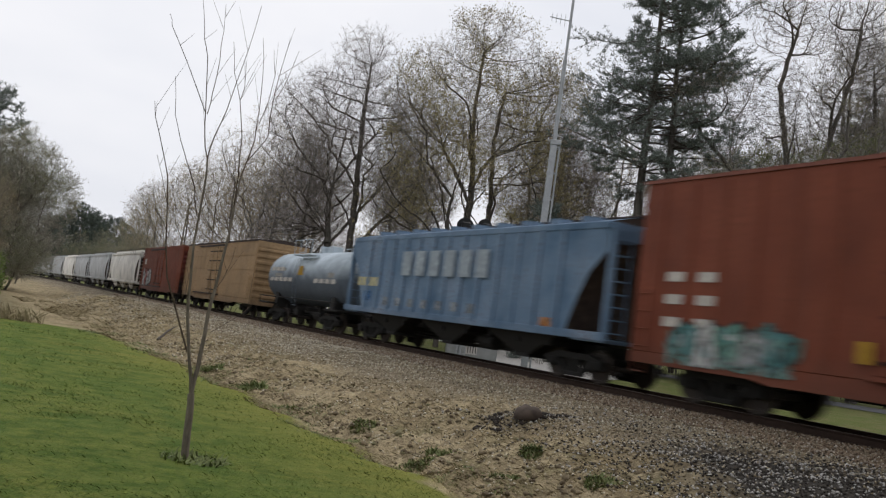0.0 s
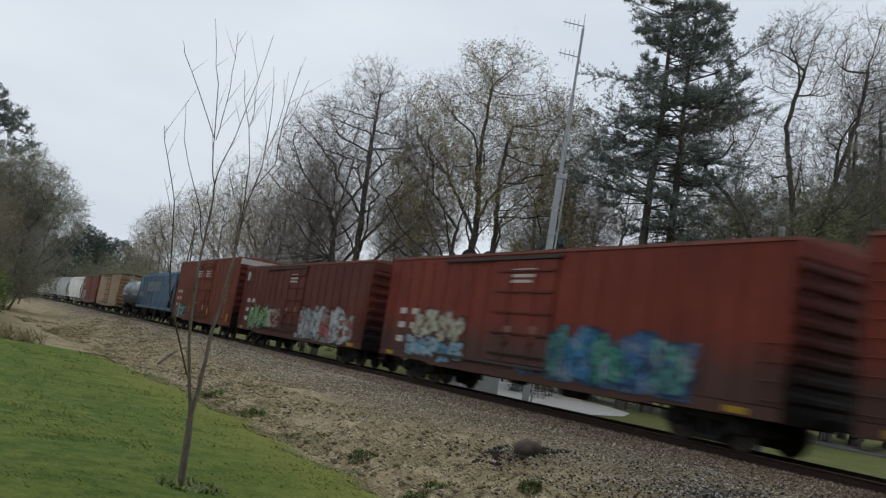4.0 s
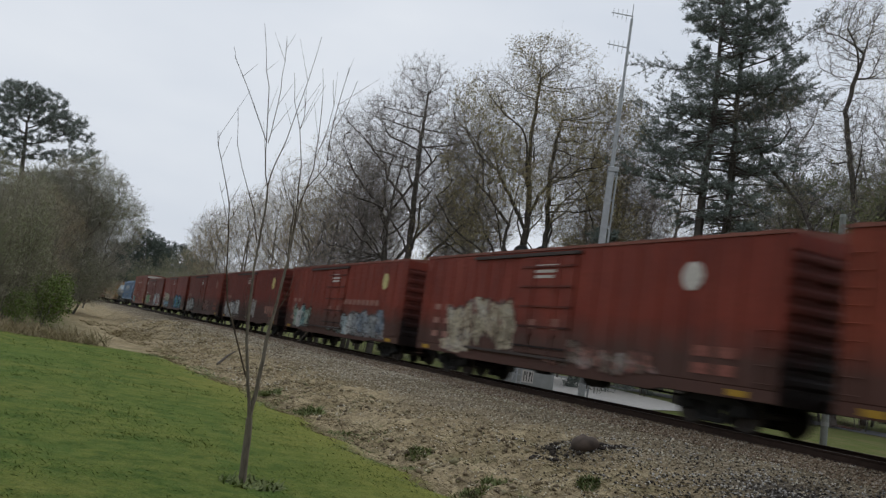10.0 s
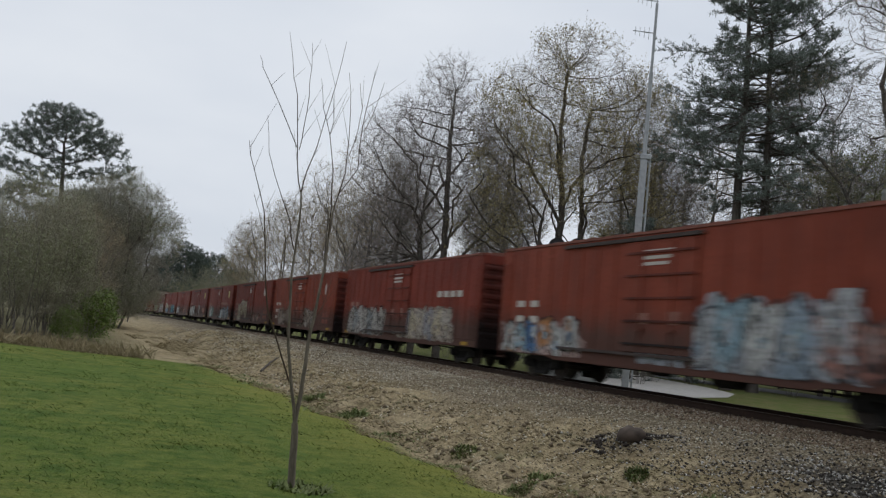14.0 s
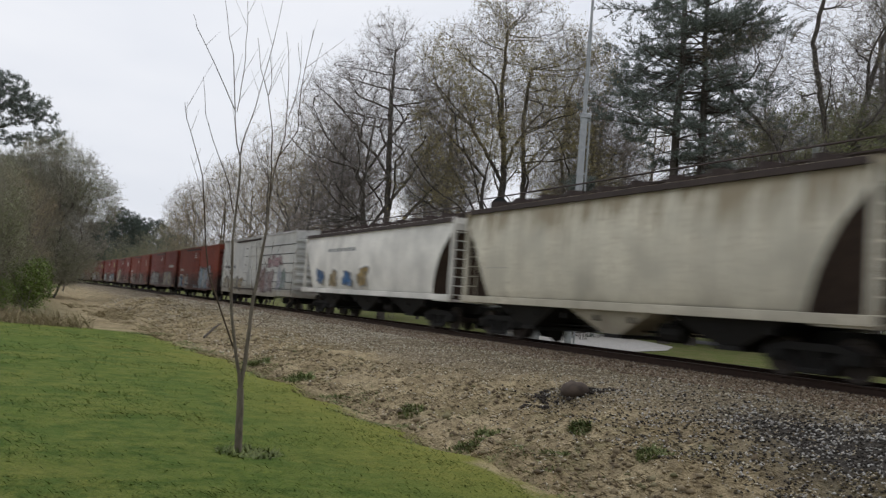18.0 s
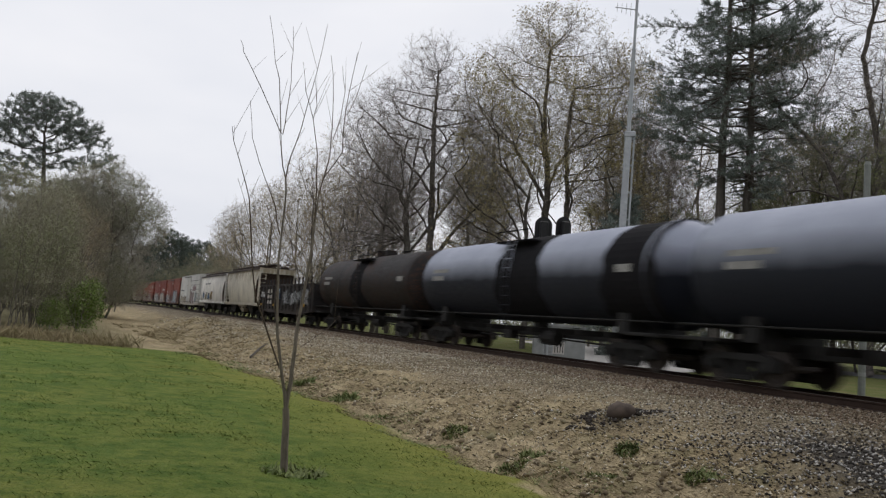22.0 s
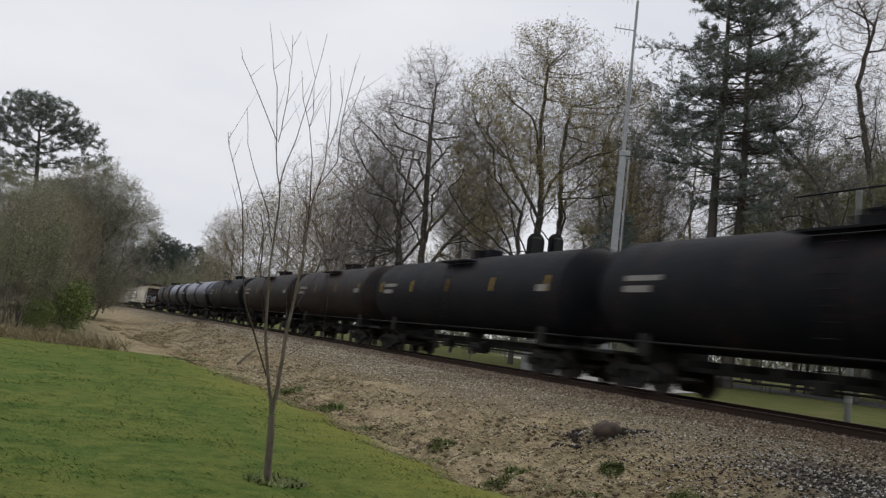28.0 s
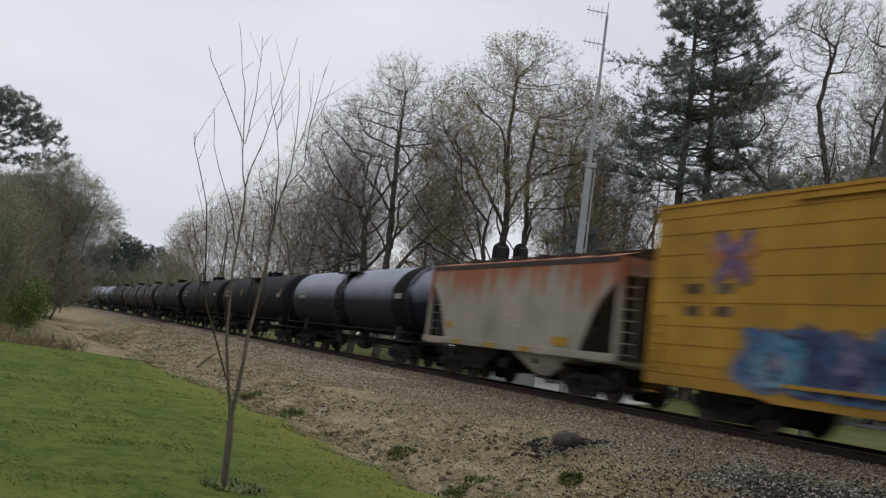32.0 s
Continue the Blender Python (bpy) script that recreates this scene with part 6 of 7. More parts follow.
# on the camera's side of the line
left_pine = stand(round_pine("pine_tree", "lone tall pine with a bare trunk and rounded top", 8,
                             [[(0, 0, -0.3), (0.3, 0, 8), (-0.2, 0.2, 15), (-0.6, 0, 20)]],
                             [(-0.8, 0, 22.2, 4.6, 4.0, 2.3), (-4.6, 0, 19.6, 3.0, 3.0, 1.9), (3.2, 0.3, 20.2, 3.4, 3.2, 2.0), (-5.8, 0, 16.6, 2.6, 2.6, 1.2), (5.6, 0, 17.4, 2.6, 2.4, 1.2), (7.4, 0, 15.6, 1.4, 1.6, 0.6), (-1.0, 0.3, 18.2, 2.6, 2.6, 1.2), (-3.6, 0, 14.2, 2.6, 2.4, 0.9), (3.4, 0, 14.4, 2.6, 2.4, 1.0), (5.0, 0, 12.6, 2.4, 2.2, 0.9), (-3.0, 0, 11.8, 2.6, 2.2, 0.9), (-5.6, 0, 13.2, 2.0, 2.0, 0.8), (1.6, 0, 16.6, 2.8, 2.4, 1.2), (-2.0, 0, 16.2, 2.6, 2.4, 1.1)],
                             2000, 0.42, 20, NEEDLES, 0.55, 0.08), -2.4, 106, 2.4)
left_tree = stand(deciduous("hardwood_tree", "pale leafless tree at the edge of the brush", 73,
                            [[(0, 0, -0.3), (0.3, 0, 3), (0.5, 0, 7)], [(-0.4, 0.2, -0.3), (-1.0, 0.2, 3), (-2.2, 0, 7)], [(0.3, -0.2, -0.3), (1.4, -0.2, 3), (2.4, 0, 6)]],
                            [(-0.2, 0, 10, 3.4, 3.0, 3.0), (2.2, 0, 7.6, 2.8, 2.8, 3.0), (-3.0, 0, 8.2, 3.0, 2.8, 3.0), (1.4, -0.6, 4, 3.0, 2.8, 2.8), (-2.6, -0.6, 4.0, 3, 2.8, 2.8), (0, -1.6, 2.4, 3.4, 2.2, 2.0)], 4200, BUDS_GREY, 1, 0.045, BARK_GREY, TWIG_PALE, lift=0.05, per=4, sub=7, width=0.011, clumps=0.2), 1.6, 82, 0, 1.1)
for th, d, turn, k in ((1.0, 90, 120, 1.0), (0.1, 84, 230, 1.05), (-1.4, 88, 60, 0.95)):
    again(left_tree, th, d, turn, k)
for th, d, turn, k in ((1.3, 112, 40, 0.72), (-0.8, 100, 130, 0.62), (-3.6, 92, 220, 0.58), (2.4, 138, 300, 0.7), (-6.4, 96, 10, 0.6), (0.2, 68, 75, 0.55), (-0.9, 74, 160, 0.62), (0.9, 84, 250, 0.6)):
    again(mid_oak, th, d, turn, k)
again(slim, -7.0, 92, 0, 0.62)
again(mid_oak, -9.5, 84, 60, 0.75)
for th, d, turn, k in ((-7.2, 44, 10, 0.935), (-5.6, 48, 60, 1.1), (-3.6, 42, 120, 0.935), (-2.2, 46, 170, 1.078), (-2.4, 44, 220, 1.012), (-2.4, 52, 270, 1.232), (-9.4, 48, 320, 0.9), (-11.5, 50, 35, 0.95), (-1.9, 60, 80, 1.2), (-1.3, 72, 20, 1.25), (-0.4, 88, 130, 1.1), (-13.5, 46, 75, 0.9), (-6.4, 44, 25, 0.77), (-3, 50, 85, 0.99), (-1.9, 46, 145, 0.935), (-2.0, 48, 205, 1.012), (-2.1, 57, 265, 1.21), (-4.4, 55, 325, 1.25), (-1.5, 62, 15, 1.15), (-4.6, 62, 95, 1.15), (-8.2, 62, 155, 1.15), (-1.6, 78, 40, 1.5), (-0.7, 96, 200, 1.5), (0.1, 110, 110, 1.3), (-3.8, 84, 10, 1.8), (-6.6, 80, 70, 1.7), (-9.6, 74, 310, 1.6)):
    again(shrub, th, d, turn, 0.84 * k)
for th, d, turn, k in ((-1.2, 44, 90, 0.6), (0.5, 54, 200, 0.8)):
    again(shrub_green, th, d, turn, k)

# far down the line
far_pine = stand(round_pine("pine_tree", "dark distant pine in the gap above the line", 9, [[(0, 0, -0.3), (0.2, 0, 8), (0, 0.2, 16)]],
                            [(0, 0, 17.5, 4.0, 4, 2.8), (-3, 0.5, 13, 3.4, 3.6, 3.2), (3, 0, 13.5, 3.6, 3.4, 3.2), (0, 0, 8.5, 4.6, 4.4, 3.4)], 700, 0.9, 9, NEEDLES_FAR, 0.9, 0.08), 5.5, 226, 0)
for th, d, turn, k in ((6.6, 246, 100, 0.98), (7.6, 244, 200, 0.94), (4.7, 255, 200, 0.95), (3.9, 240, 60, 0.82), (8.5, 262, 300, 0.85), (6.0, 262, 10, 1.0)):
    again(far_pine, th, d, turn, k)
for th, d, turn, k in ((2.8, 330, 10, 2.6), (4.3, 320, 50, 2.4), (5.4, 200, 90, 1.4), (6.6, 195, 130, 1.5), (7.8, 180, 170, 1.6), (9.0, 170, 210, 1.8), (1.6, 340, 250, 2.8), (8.5, 150, 290, 1.4), (3.6, 345, 330, 2.8), (7.1, 210, 15, 1.6), (9.9, 190, 15, 2.0)):
    again(shrub, th, d, turn, k, "grey-green thicket far down the line")


# dense undergrowth that closes the view beneath the crowns
rng = np.random.default_rng(77)
th = np.radians(rng.uniform(9.0, 66.0, 26000))
dd = 98 + 10 * np.abs(rng.normal(0, 1, len(th))) + 110 * np.clip((np.radians(22.0) - th) / np.radians(13.0), 0, 1)
hx, hy = dd * np.sin(th), dd * np.cos(th)
hz = ground_z(hx, hy) + (2.6 + 0.9 * np.sin(hx * 0.35) + 0.7 * np.sin(hy * 0.23 + hx)) * rng.random(len(th)) ** 0.8
v, f = leaf_quads(rng, np.stack([hx, hy, hz], 1), 0.2, 1, 0.1)
tagged(big_mesh("undergrowth", v, f, BUDS_GREY), "low grey-green undergrowth beneath the trees", "undergrowth", kind="stuff")


# ---- the sapling on the lawn ----
SAP_X, SAP_Y = 2.53, 10.13
SAP_RIGHT = Vector((math.cos(radians(14.1)), -math.sin(radians(14.1)), 0))
SAP_AWAY = Vector((math.sin(radians(14.1)), math.cos(radians(14.1)), 0))


def pipe(pts, r0, r1, sides):
    """One closed, tapering skin along upright points."""
    n = len(pts) - 1
    rings = []
    for i, p in enumerate(pts):
        d = (pts[min(n, i + 1)] - pts[max(0, i - 1)]).normalized()
        u = d.cross(SAP_AWAY).normalized()
        w = d.cross(u)
        r = r0 + (r1 - r0) * i / n
        rings.append([tuple(p + (u * math.cos(6.2832 * k / sides) + w * math.sin(6.2832 * k / sides)) * r) for k in range(sides)])
    v = np.array(rings).reshape(-1, 3)
    f = [(i * sides + k, i * sides + (k + 1) % sides, (i + 1) * sides + (k + 1) % sides, (i + 1) * sides + k) for i in range(n) for k in range(sides)]
    return v, np.array(f)


def sapling():
    rnd = random.Random(4)
    e = new("sapling")
    tagged(e, "young leafless tree with forked upright stems on the lawn", "tree")
    e.matrix_basis = pose(SAP_X, SAP_Y, -0.98)

    def stem(name, pts, r0, r1, away=0.0, spread=0.0):
        rows = [(SAP_RIGHT * u + SAP_AWAY * (away + spread * i / max(1, len(pts) - 1)) + Vector((0, 0, z + 0.98))) for i, (u, z) in enumerate(pts)]
        fine = []
        for a, b in zip(rows, rows[1:]):
            fine += [a, a.lerp(b, 0.5) + Vector((rnd.gauss(0, 0.006), rnd.gauss(0, 0.006), 0))]
        fine.append(rows[-1])
        n = len(fine) - 1
        # short side shoots
        for i in range(1, n):
            if r0 < 0.03 and rnd.random() < 0.5:
                d = Vector((rnd.gauss(0, 0.35), rnd.gauss(0, 0.35), 1.0)).normalized() * rnd.uniform(0.2, 0.7)
                v, f = tubes([(*fine[i], *(fine[i] + d), 0.003, 0.0012)], 5)
                big_mesh("twig", v, f, TWIG_SAP, e, True)
        v, f = pipe(fine, r0, r1, 8 if r0 > 0.02 else 5)
        big_mesh(name, v, f, BARK_SAP if r0 > 0.02 else TWIG_SAP, e, True)

    stem("trunk", [(0.01, -1.15), (-0.01, -0.93), (-0.03, -0.46), (-0.05, -0.2)], 0.050, 0.040)
    stem("stem", [(-0.05, -0.22), (-0.13, 0.19), (-0.23, 0.71), (-0.26, 1.11), (-0.29, 1.58), (-0.27, 2.29), (-0.29, 2.61)], 0.022, 0.010, 0.0, -0.1)
    stem("stem", [(-0.05, -0.22), (-0.02, 0.10), (0.0, 0.54), (0.01, 0.88), (0.05, 1.22), (0.10, 1.77), (0.13, 2.47)], 0.029, 0.012, 0.0, 0.1)
    stem("stem", [(-0.17, 0.29), (-0.43, 0.91), (-0.53, 1.14), (-0.64, 1.88), (-0.70, 2.31), (-0.82, 2.66), (-0.94, 2.98), (-0.97, 3.15)], 0.012, 0.003, 0.0, -0.25)
    for pts, r, a, s in (([(-0.29, 2.61), (-0.36, 2.88), (-0.39, 3.13), (-0.67, 3.65), (-0.91, 4.05), (-0.95, 4.17)], 0.014, -0.1, -0.3),
                         ([(-0.39, 3.13), (-0.47, 3.82), (-0.54, 4.04), (-0.66, 4.64)], 0.011, -0.16, 0.1),
                         ([(-0.37, 3.13), (-0.35, 3.43), (-0.33, 3.85), (-0.34, 4.25), (-0.37, 4.60)], 0.010, -0.16, 0.3),
                         ([(-0.29, 2.61), (-0.25, 2.9), (-0.16, 3.24), (-0.10, 3.61), (-0.02, 4.06), (0.06, 4.69)], 0.014, -0.1, 0.25),
                         ([(0.10, 1.80), (0.10, 2.49), (0.07, 2.97), (-0.02, 3.4), (-0.14, 3.73), (-0.2, 4.08)], 0.014, 0.1, -0.2),
                         ([(-0.02, 3.4), (0.01, 3.6), (-0.04, 3.95)], 0.007, 0.0, 0.1),
                         ([(0.13, 2.47), (0.23, 2.97), (0.23, 3.36), (0.21, 3.81), (0.14, 4.33)], 0.014, 0.1, 0.2),
                         ([(0.25, 3.2), (0.33, 3.54), (0.36, 3.88), (0.30, 4.23)], 0.009, 0.18, 0.2),
                         ([(0.18, 2.7), (0.38, 3.03), (0.38, 3.59), (0.43, 4.03), (0.46, 4.29)], 0.012, 0.12, -0.2),
                         ([(0.40, 3.5), (0.52, 3.85), (0.60, 4.2)], 0.007, 0.0, 0.1),
                         ([(-0.30, 1.9), (-0.38, 2.24), (-0.62, 2.76), (-0.72, 3.03), (-0.78, 3.46)], 0.011, -0.05, -0.3),
                         ([(-0.66, 2.0), (-0.76, 2.3), (-0.86, 2.55)], 0.006, -0.2, 0.1),
                         ([(-0.20, 0.6), (-0.30, 1.0), (-0.28, 1.35)], 0.007, 0.0, 0.2),
                         ([(0.06, 0.55), (0.38, 0.80), (0.52, 0.97)], 0.007, 0.0, 0.15),
                         ([(0.03, 1.05), (0.14, 1.30), (0.20, 1.62)], 0.007, 0.05, 0.15)):
        stem("branch", pts, r * 0.62, 0.0026, a, s)
    return e


sapling()


# ---- the track ----
RAIL_STEEL = plain("rail_rust", (0.040, 0.023, 0.016), 0.8, 0.1, 8, 0.3)
RAIL_TOP = plain("rail_polished", (0.16, 0.14, 0.125), 0.5, 0.6, 12, 0.15)
TIE = plain("tie_creosote", (0.045, 0.034, 0.026), 0.9, 0.0, 9, 0.4)
RUN = [-200.0, 140.0] + [150.0 + 10 * k for k in range(38)]


def along(profile):
    """A profile (x from the track's middle, z) drawn along the line."""
    return Shape().loft([[(line_x(y) + x, y, z) for x, z in profile] for y in RUN])


for x in (-0.755, 0.755):
    rail = tagged(part("rail", along([(x - 0.076, -0.186), (x + 0.076, -0.186), (x + 0.076, -0.172), (x + 0.012, -0.155), (x + 0.009, -0.05), (x + 0.036, -0.035), (x + 0.036, -0.004), (x - 0.036, -0.004), (x - 0.036, -0.035), (x - 0.009, -0.05), (x - 0.012, -0.155), (x - 0.076, -0.172)]), RAIL_STEEL), "rusty steel rail with a bright worn head", "rail", "rails of the track")
    part("rail_head", along([(x - 0.03, -0.006), (x + 0.03, -0.006), (x + 0.03, 0.0), (x - 0.03, 0.0)]), RAIL_TOP, rail, "bright worn running surface")

# ---- loose cover on the ground ----
scatter_stones("bank_gravel", 70000, (6.4, 13.4), (4.0, 62.0), (0.012, 0.030), BALLAST, 3,
               lambda x, y: np.clip(0.12 + 0.25 * (x - 6.6) / 2.0 + 0.35 * np.sin(0.8 * y + x) * np.sin(0.5 * x - 0.3 * y), 0.2 + 0.3 * (y < 17), 1.0) * (1 - 0.85 * np.exp(-((y - 6) / 6.0) ** 2 - ((x - 10.2) / 2.4) ** 2)), "loose tan and grey gravel on the bank")
scatter_stones("ballast", 38000, (12.6, 14.75), (2.0, 90.0), (0.018, 0.036), ((0.0, (0.085, 0.058, 0.038)), (0.4, (0.235, 0.168, 0.112)), (0.8, (0.34, 0.27, 0.195)), (1.0, (0.50, 0.46, 0.39))), 4, None, "brown-stained crushed stone along the rail", 0.5)
scatter_stones("dark_gravel", 34000, (7.6, 13.2), (2.5, 15.5), (0.013, 0.030), ((0.0, (0.02, 0.018, 0.017)), (0.62, (0.06, 0.056, 0.052)), (0.72, (0.35, 0.34, 0.32)), (1.0, (0.68, 0.67, 0.64))), 6,
               lambda x, y: np.clip(np.exp(-((y - 6.5) / 4.6) ** 2) * np.exp(-((x - 10.2) / 2.3) ** 2) + 1.2 * np.exp(-((x - 9.6) / 0.9) ** 2 - ((y - 13.2) / 0.5) ** 2), 0, 1), "dark cinders among pale stones", 0.55)


scatter_stones("far_gravel", 17000, (5.0, 12.8), (27.0, 80.0), (0.014, 0.032), ((0.0, (0.28, 0.235, 0.165)), (0.5, (0.48, 0.42, 0.315)), (1.0, (0.70, 0.66, 0.56))), 12,
               lambda x, y: np.clip(0.1 + 0.14 * (x - 6.0) + 0.4 * np.sin(0.5 * y + 0.9 * x) * np.sin(0.3 * y - 1.1 * x), 0, 1) * (on_lawn(x, y) < -0.3), "pale stones strewn over the far bank")
scatter_stones("bank_clods", 3600, (6.1, 8.9), (4.5, 34.0), (0.03, 0.075), ((0.0, (0.11, 0.083, 0.052)), (0.45, (0.24, 0.19, 0.118)), (0.75, (0.36, 0.30, 0.195)), (1.0, (0.15, 0.15, 0.07))), 9,
               lambda x, y: np.clip(0.25 + 0.6 * np.sin(0.7 * y + 1.9 * x) * np.sin(0.45 * y - 1.3 * x) + 0.5 * np.exp(-((x - 6.7) / 0.5) ** 2), 0, 1), "crumbled earth and matted straw on the ditch bank", 0.05)


def blades(name, count, place, length, width, flat, mat, seed, label, category="grass"):
    rng = np.random.default_rng(seed)
    x, y = place(rng, count)
    n = len(x)
    z = ground_z(x, y)
    grow = 1 + 0.035 * np.maximum(y - 8, 0)
    a = rng.uniform(0, 6.28, n)
    tilt = rng.uniform(*flat, n)
    ln = rng.uniform(*length, n) * np.sqrt(grow)
    w = rng.uniform(*width, n) * grow
    d = np.stack([np.cos(a) * np.cos(tilt), np.sin(a) * np.cos(tilt), np.sin(tilt)], 1)
    s = np.stack([-np.sin(a), np.cos(a), 0 * a], 1)
    p = np.stack([x, y, z - 0.01], 1)
    v = np.stack([p - s * w[:, None], p + s * w[:, None], p + d * (ln * 0.55)[:, None] + s * (w * 0.6)[:, None], p + d * ln[:, None] - np.array([0, 0, 1]) * (0.15 * ln)[:, None]], 1)
    f = np.arange(4)[None] + 4 * np.arange(n)[:, None]
    return tagged(big_mesh(name, v.reshape(-1, 3), f, mat), label, category, kind="stuff")


def blade_material(name, dark, light, dry, warm=0.0):
    m = Mat(name, 0.8, 0.0, 0.15)
    isl = m.node("ShaderNodeNewGeometry").outputs["Random Per Island"]
    at = m.place(True)
    col = m.ramp(isl, (0.0, dark), (1.0, light))
    col = m.mix(m.ramp(m.noise(at, 0.9, 5, 0.65), (0.50, 0.0), (0.62, 0.6)), col, dim(dark, 0.9))
    col = m.mix(m.ramp(m.noise(at, 2.8, 7, 0.7), (0.40, 0.75), (0.50, 0.0)), col, dim(dark, 0.72))
    patch = m.ramp(m.noise(at, 0.22, 4), (0.42, 0.0), (0.70, 0.6))
    withered = m.ramp(isl, (0.0, dim(dry, 0.6)), (1.0, dry))
    col = m.mix(patch, col, withered)
    if warm:
        # the grass yellows towards the ditch
        sep = m.node("ShaderNodeSeparateXYZ")
        m.link(m.node("ShaderNodeNewGeometry").outputs["Position"], sep.inputs[0])
        reach = m.math("ADD", m.math("MULTIPLY", m.math("SUBTRACT", sep.outputs["X"], 1.6), 0.3), m.math("SUBTRACT", m.noise(at, 0.7, 4), 0.5))
        col = m.mix(m.ramp(reach, (0.0, 0.0), (1.0, warm)), col, withered)
    m.color(col)
    return m.m


def lawn_place(rng, n):
    y = 4.2 + 30.8 * rng.random(n) ** 1.6
    x = rng.uniform(-0.32, 1.0, n) * (y * 0.62 + 2.0)
    keep = on_lawn(x, y) > -0.35 * rng.random(n)
    return x[keep], y[keep]


def straw_place(rng, n):
    y = 5.0 + 60 * rng.random(n) ** 1.5
    x = 5.4 - 0.06 * np.maximum(y - 20, 0) + (4.5 + 0.06 * np.maximum(y - 20, 0)) * rng.random(n) ** 1.3
    keep = (on_lawn(x, y) < 0.2) & (np.sin(0.9 * y + 1.7 * x) + np.sin(0.37 * y - x) > -0.6)
    return x[keep], y[keep]


def edge_place(rng, n):
    x = rng.uniform(-16, 2.6, n)
    y = 34.4 + np.abs(rng.normal(0, 1.2, n)) - np.clip(x - 1.0, 0, 9) ** 2 * 0.25
    return x, y


def ditch_place(rng, n):
    y = 5.0 + 30 * rng.random(n) ** 1.4
    x = 6.1 + 0.45 * rng.normal(0, 1, n) - 0.005 * np.maximum(y - 18, 0) ** 2
    keep = np.sin(1.9 * y + 1.1 * x) + np.sin(0.83 * y - 2.0 * x + 1.0) + rng.normal(0, 0.4, n) > 0.35
    return x[keep], y[keep]


def verge_place(rng, n):
    x = rng.uniform(-22, 2.2, n)
    y = 34.6 + np.abs(rng.normal(0, 2.6, n)) - np.clip(x - 1.0, 0, 9) ** 2 * 0.25
    return x, y


def clump_place(rng, n):
    k = n // 55
    y = 4.4 + 29 * rng.random(k) ** 1.7
    x = rng.uniform(-0.3, 1.0, k) * (y * 0.62 + 1.6)
    r = rng.uniform(0.1, 0.42, k) * (1 + 0.02 * y)
    i = rng.integers(0, k, n)
    x, y = x[i] + rng.normal(0, 1, n) * r[i], y[i] + rng.normal(0, 1, n) * r[i] * 0.8
    keep = on_lawn(x, y) > 0.1
    return x[keep], y[keep]


LAWN_CLUMP = blade_material("lawn_clump_blade", (0.075, 0.13, 0.027), (0.14, 0.205, 0.045), (0.20, 0.22, 0.055), 0.6)
LAWN_BLADE = blade_material("lawn_blade", (0.125, 0.18, 0.036), (0.185, 0.24, 0.052), (0.29, 0.275, 0.068), 0.75)
STRAW_BLADE = blade_material("straw_blade", (0.17, 0.135, 0.075), (0.40, 0.335, 0.21), (0.32, 0.27, 0.155))
WEED_BLADE = blade_material("weed_blade", (0.12, 0.155, 0.065), (0.23, 0.275, 0.11), (0.25, 0.25, 0.11))
blades("lawn_grass", 110000, lawn_place, (0.03, 0.075), (0.003, 0.006), (0.02, 0.4), LAWN_BLADE, 21, "short mown grass, green with yellow patches")
blades("lawn_clumps", 38000, clump_place, (0.05, 0.11), (0.003, 0.006), (0.15, 0.9), LAWN_CLUMP, 26, "darker tufts of longer grass in the lawn")
blades("bank_straw", 60000, straw_place, (0.06, 0.16), (0.0025, 0.005), (0.05, 0.8), STRAW_BLADE, 22, "flattened dead grass on the bank")
blades("ditch_weeds", 26000, ditch_place, (0.04, 0.10), (0.006, 0.013), (0.1, 0.9), WEED_BLADE, 24, "patchy weeds along the ditch")
blades("edge_grass", 14000, verge_place, (0.10, 0.28), (0.004, 0.008), (0.5, 1.4), STRAW_BLADE, 25, "rough pale grass before the brush")
blades("tall_straw", 1700, edge_place, (0.25, 0.65), (0.003, 0.007), (0.7, 1.5), STRAW_BLADE, 23, "tall dead grass along the edge of the lawn")


def tuft(name, label, x, y, r, h, n, seed, mat):
    def place(rng, k):
        a, q = rng.uniform(0, 6.28, k), r * np.sqrt(rng.random(k))
        return x + q * np.cos(a) * 1.3, y + q * np.sin(a)
    ob = blades(name, n, place, (h * 0.5, h * 1.1), (0.011, 0.022), (0.25, 1.2), mat, seed, label, "weed")
    ob["kind"] = ""
    return ob


for i, (x, y, r, h, n) in enumerate(((7.16, 12.03, 0.22, 0.20, 420), (7.97, 10.7, 0.15, 0.13, 260), (7.04, 9.99, 0.16, 0.13, 280), (7.87, 8.87, 0.22, 0.13, 420), (6.5, 20.8, 0.3, 0.26, 500), (6.0, 19.9, 0.22, 0.2, 300), (6.3, 17.5, 0.2, 0.15, 260), (6.9, 14.6, 0.2, 0.12, 220), (6.3, 11.4, 0.25, 0.12, 260), (6.4, 24.5, 0.3, 0.2, 300))):
    tuft("weed", "low dark green weed clump on the stony bank", x, y, r * 1.0, h * 1.0, int(n * 1.1), 200 + i, WEED_BLADE)
tuft("weed", "ring of longer grass round the sapling's foot", SAP_X + 0.1, SAP_Y - 0.05, 0.30, 0.14, 260, 240, WEED_BLADE)

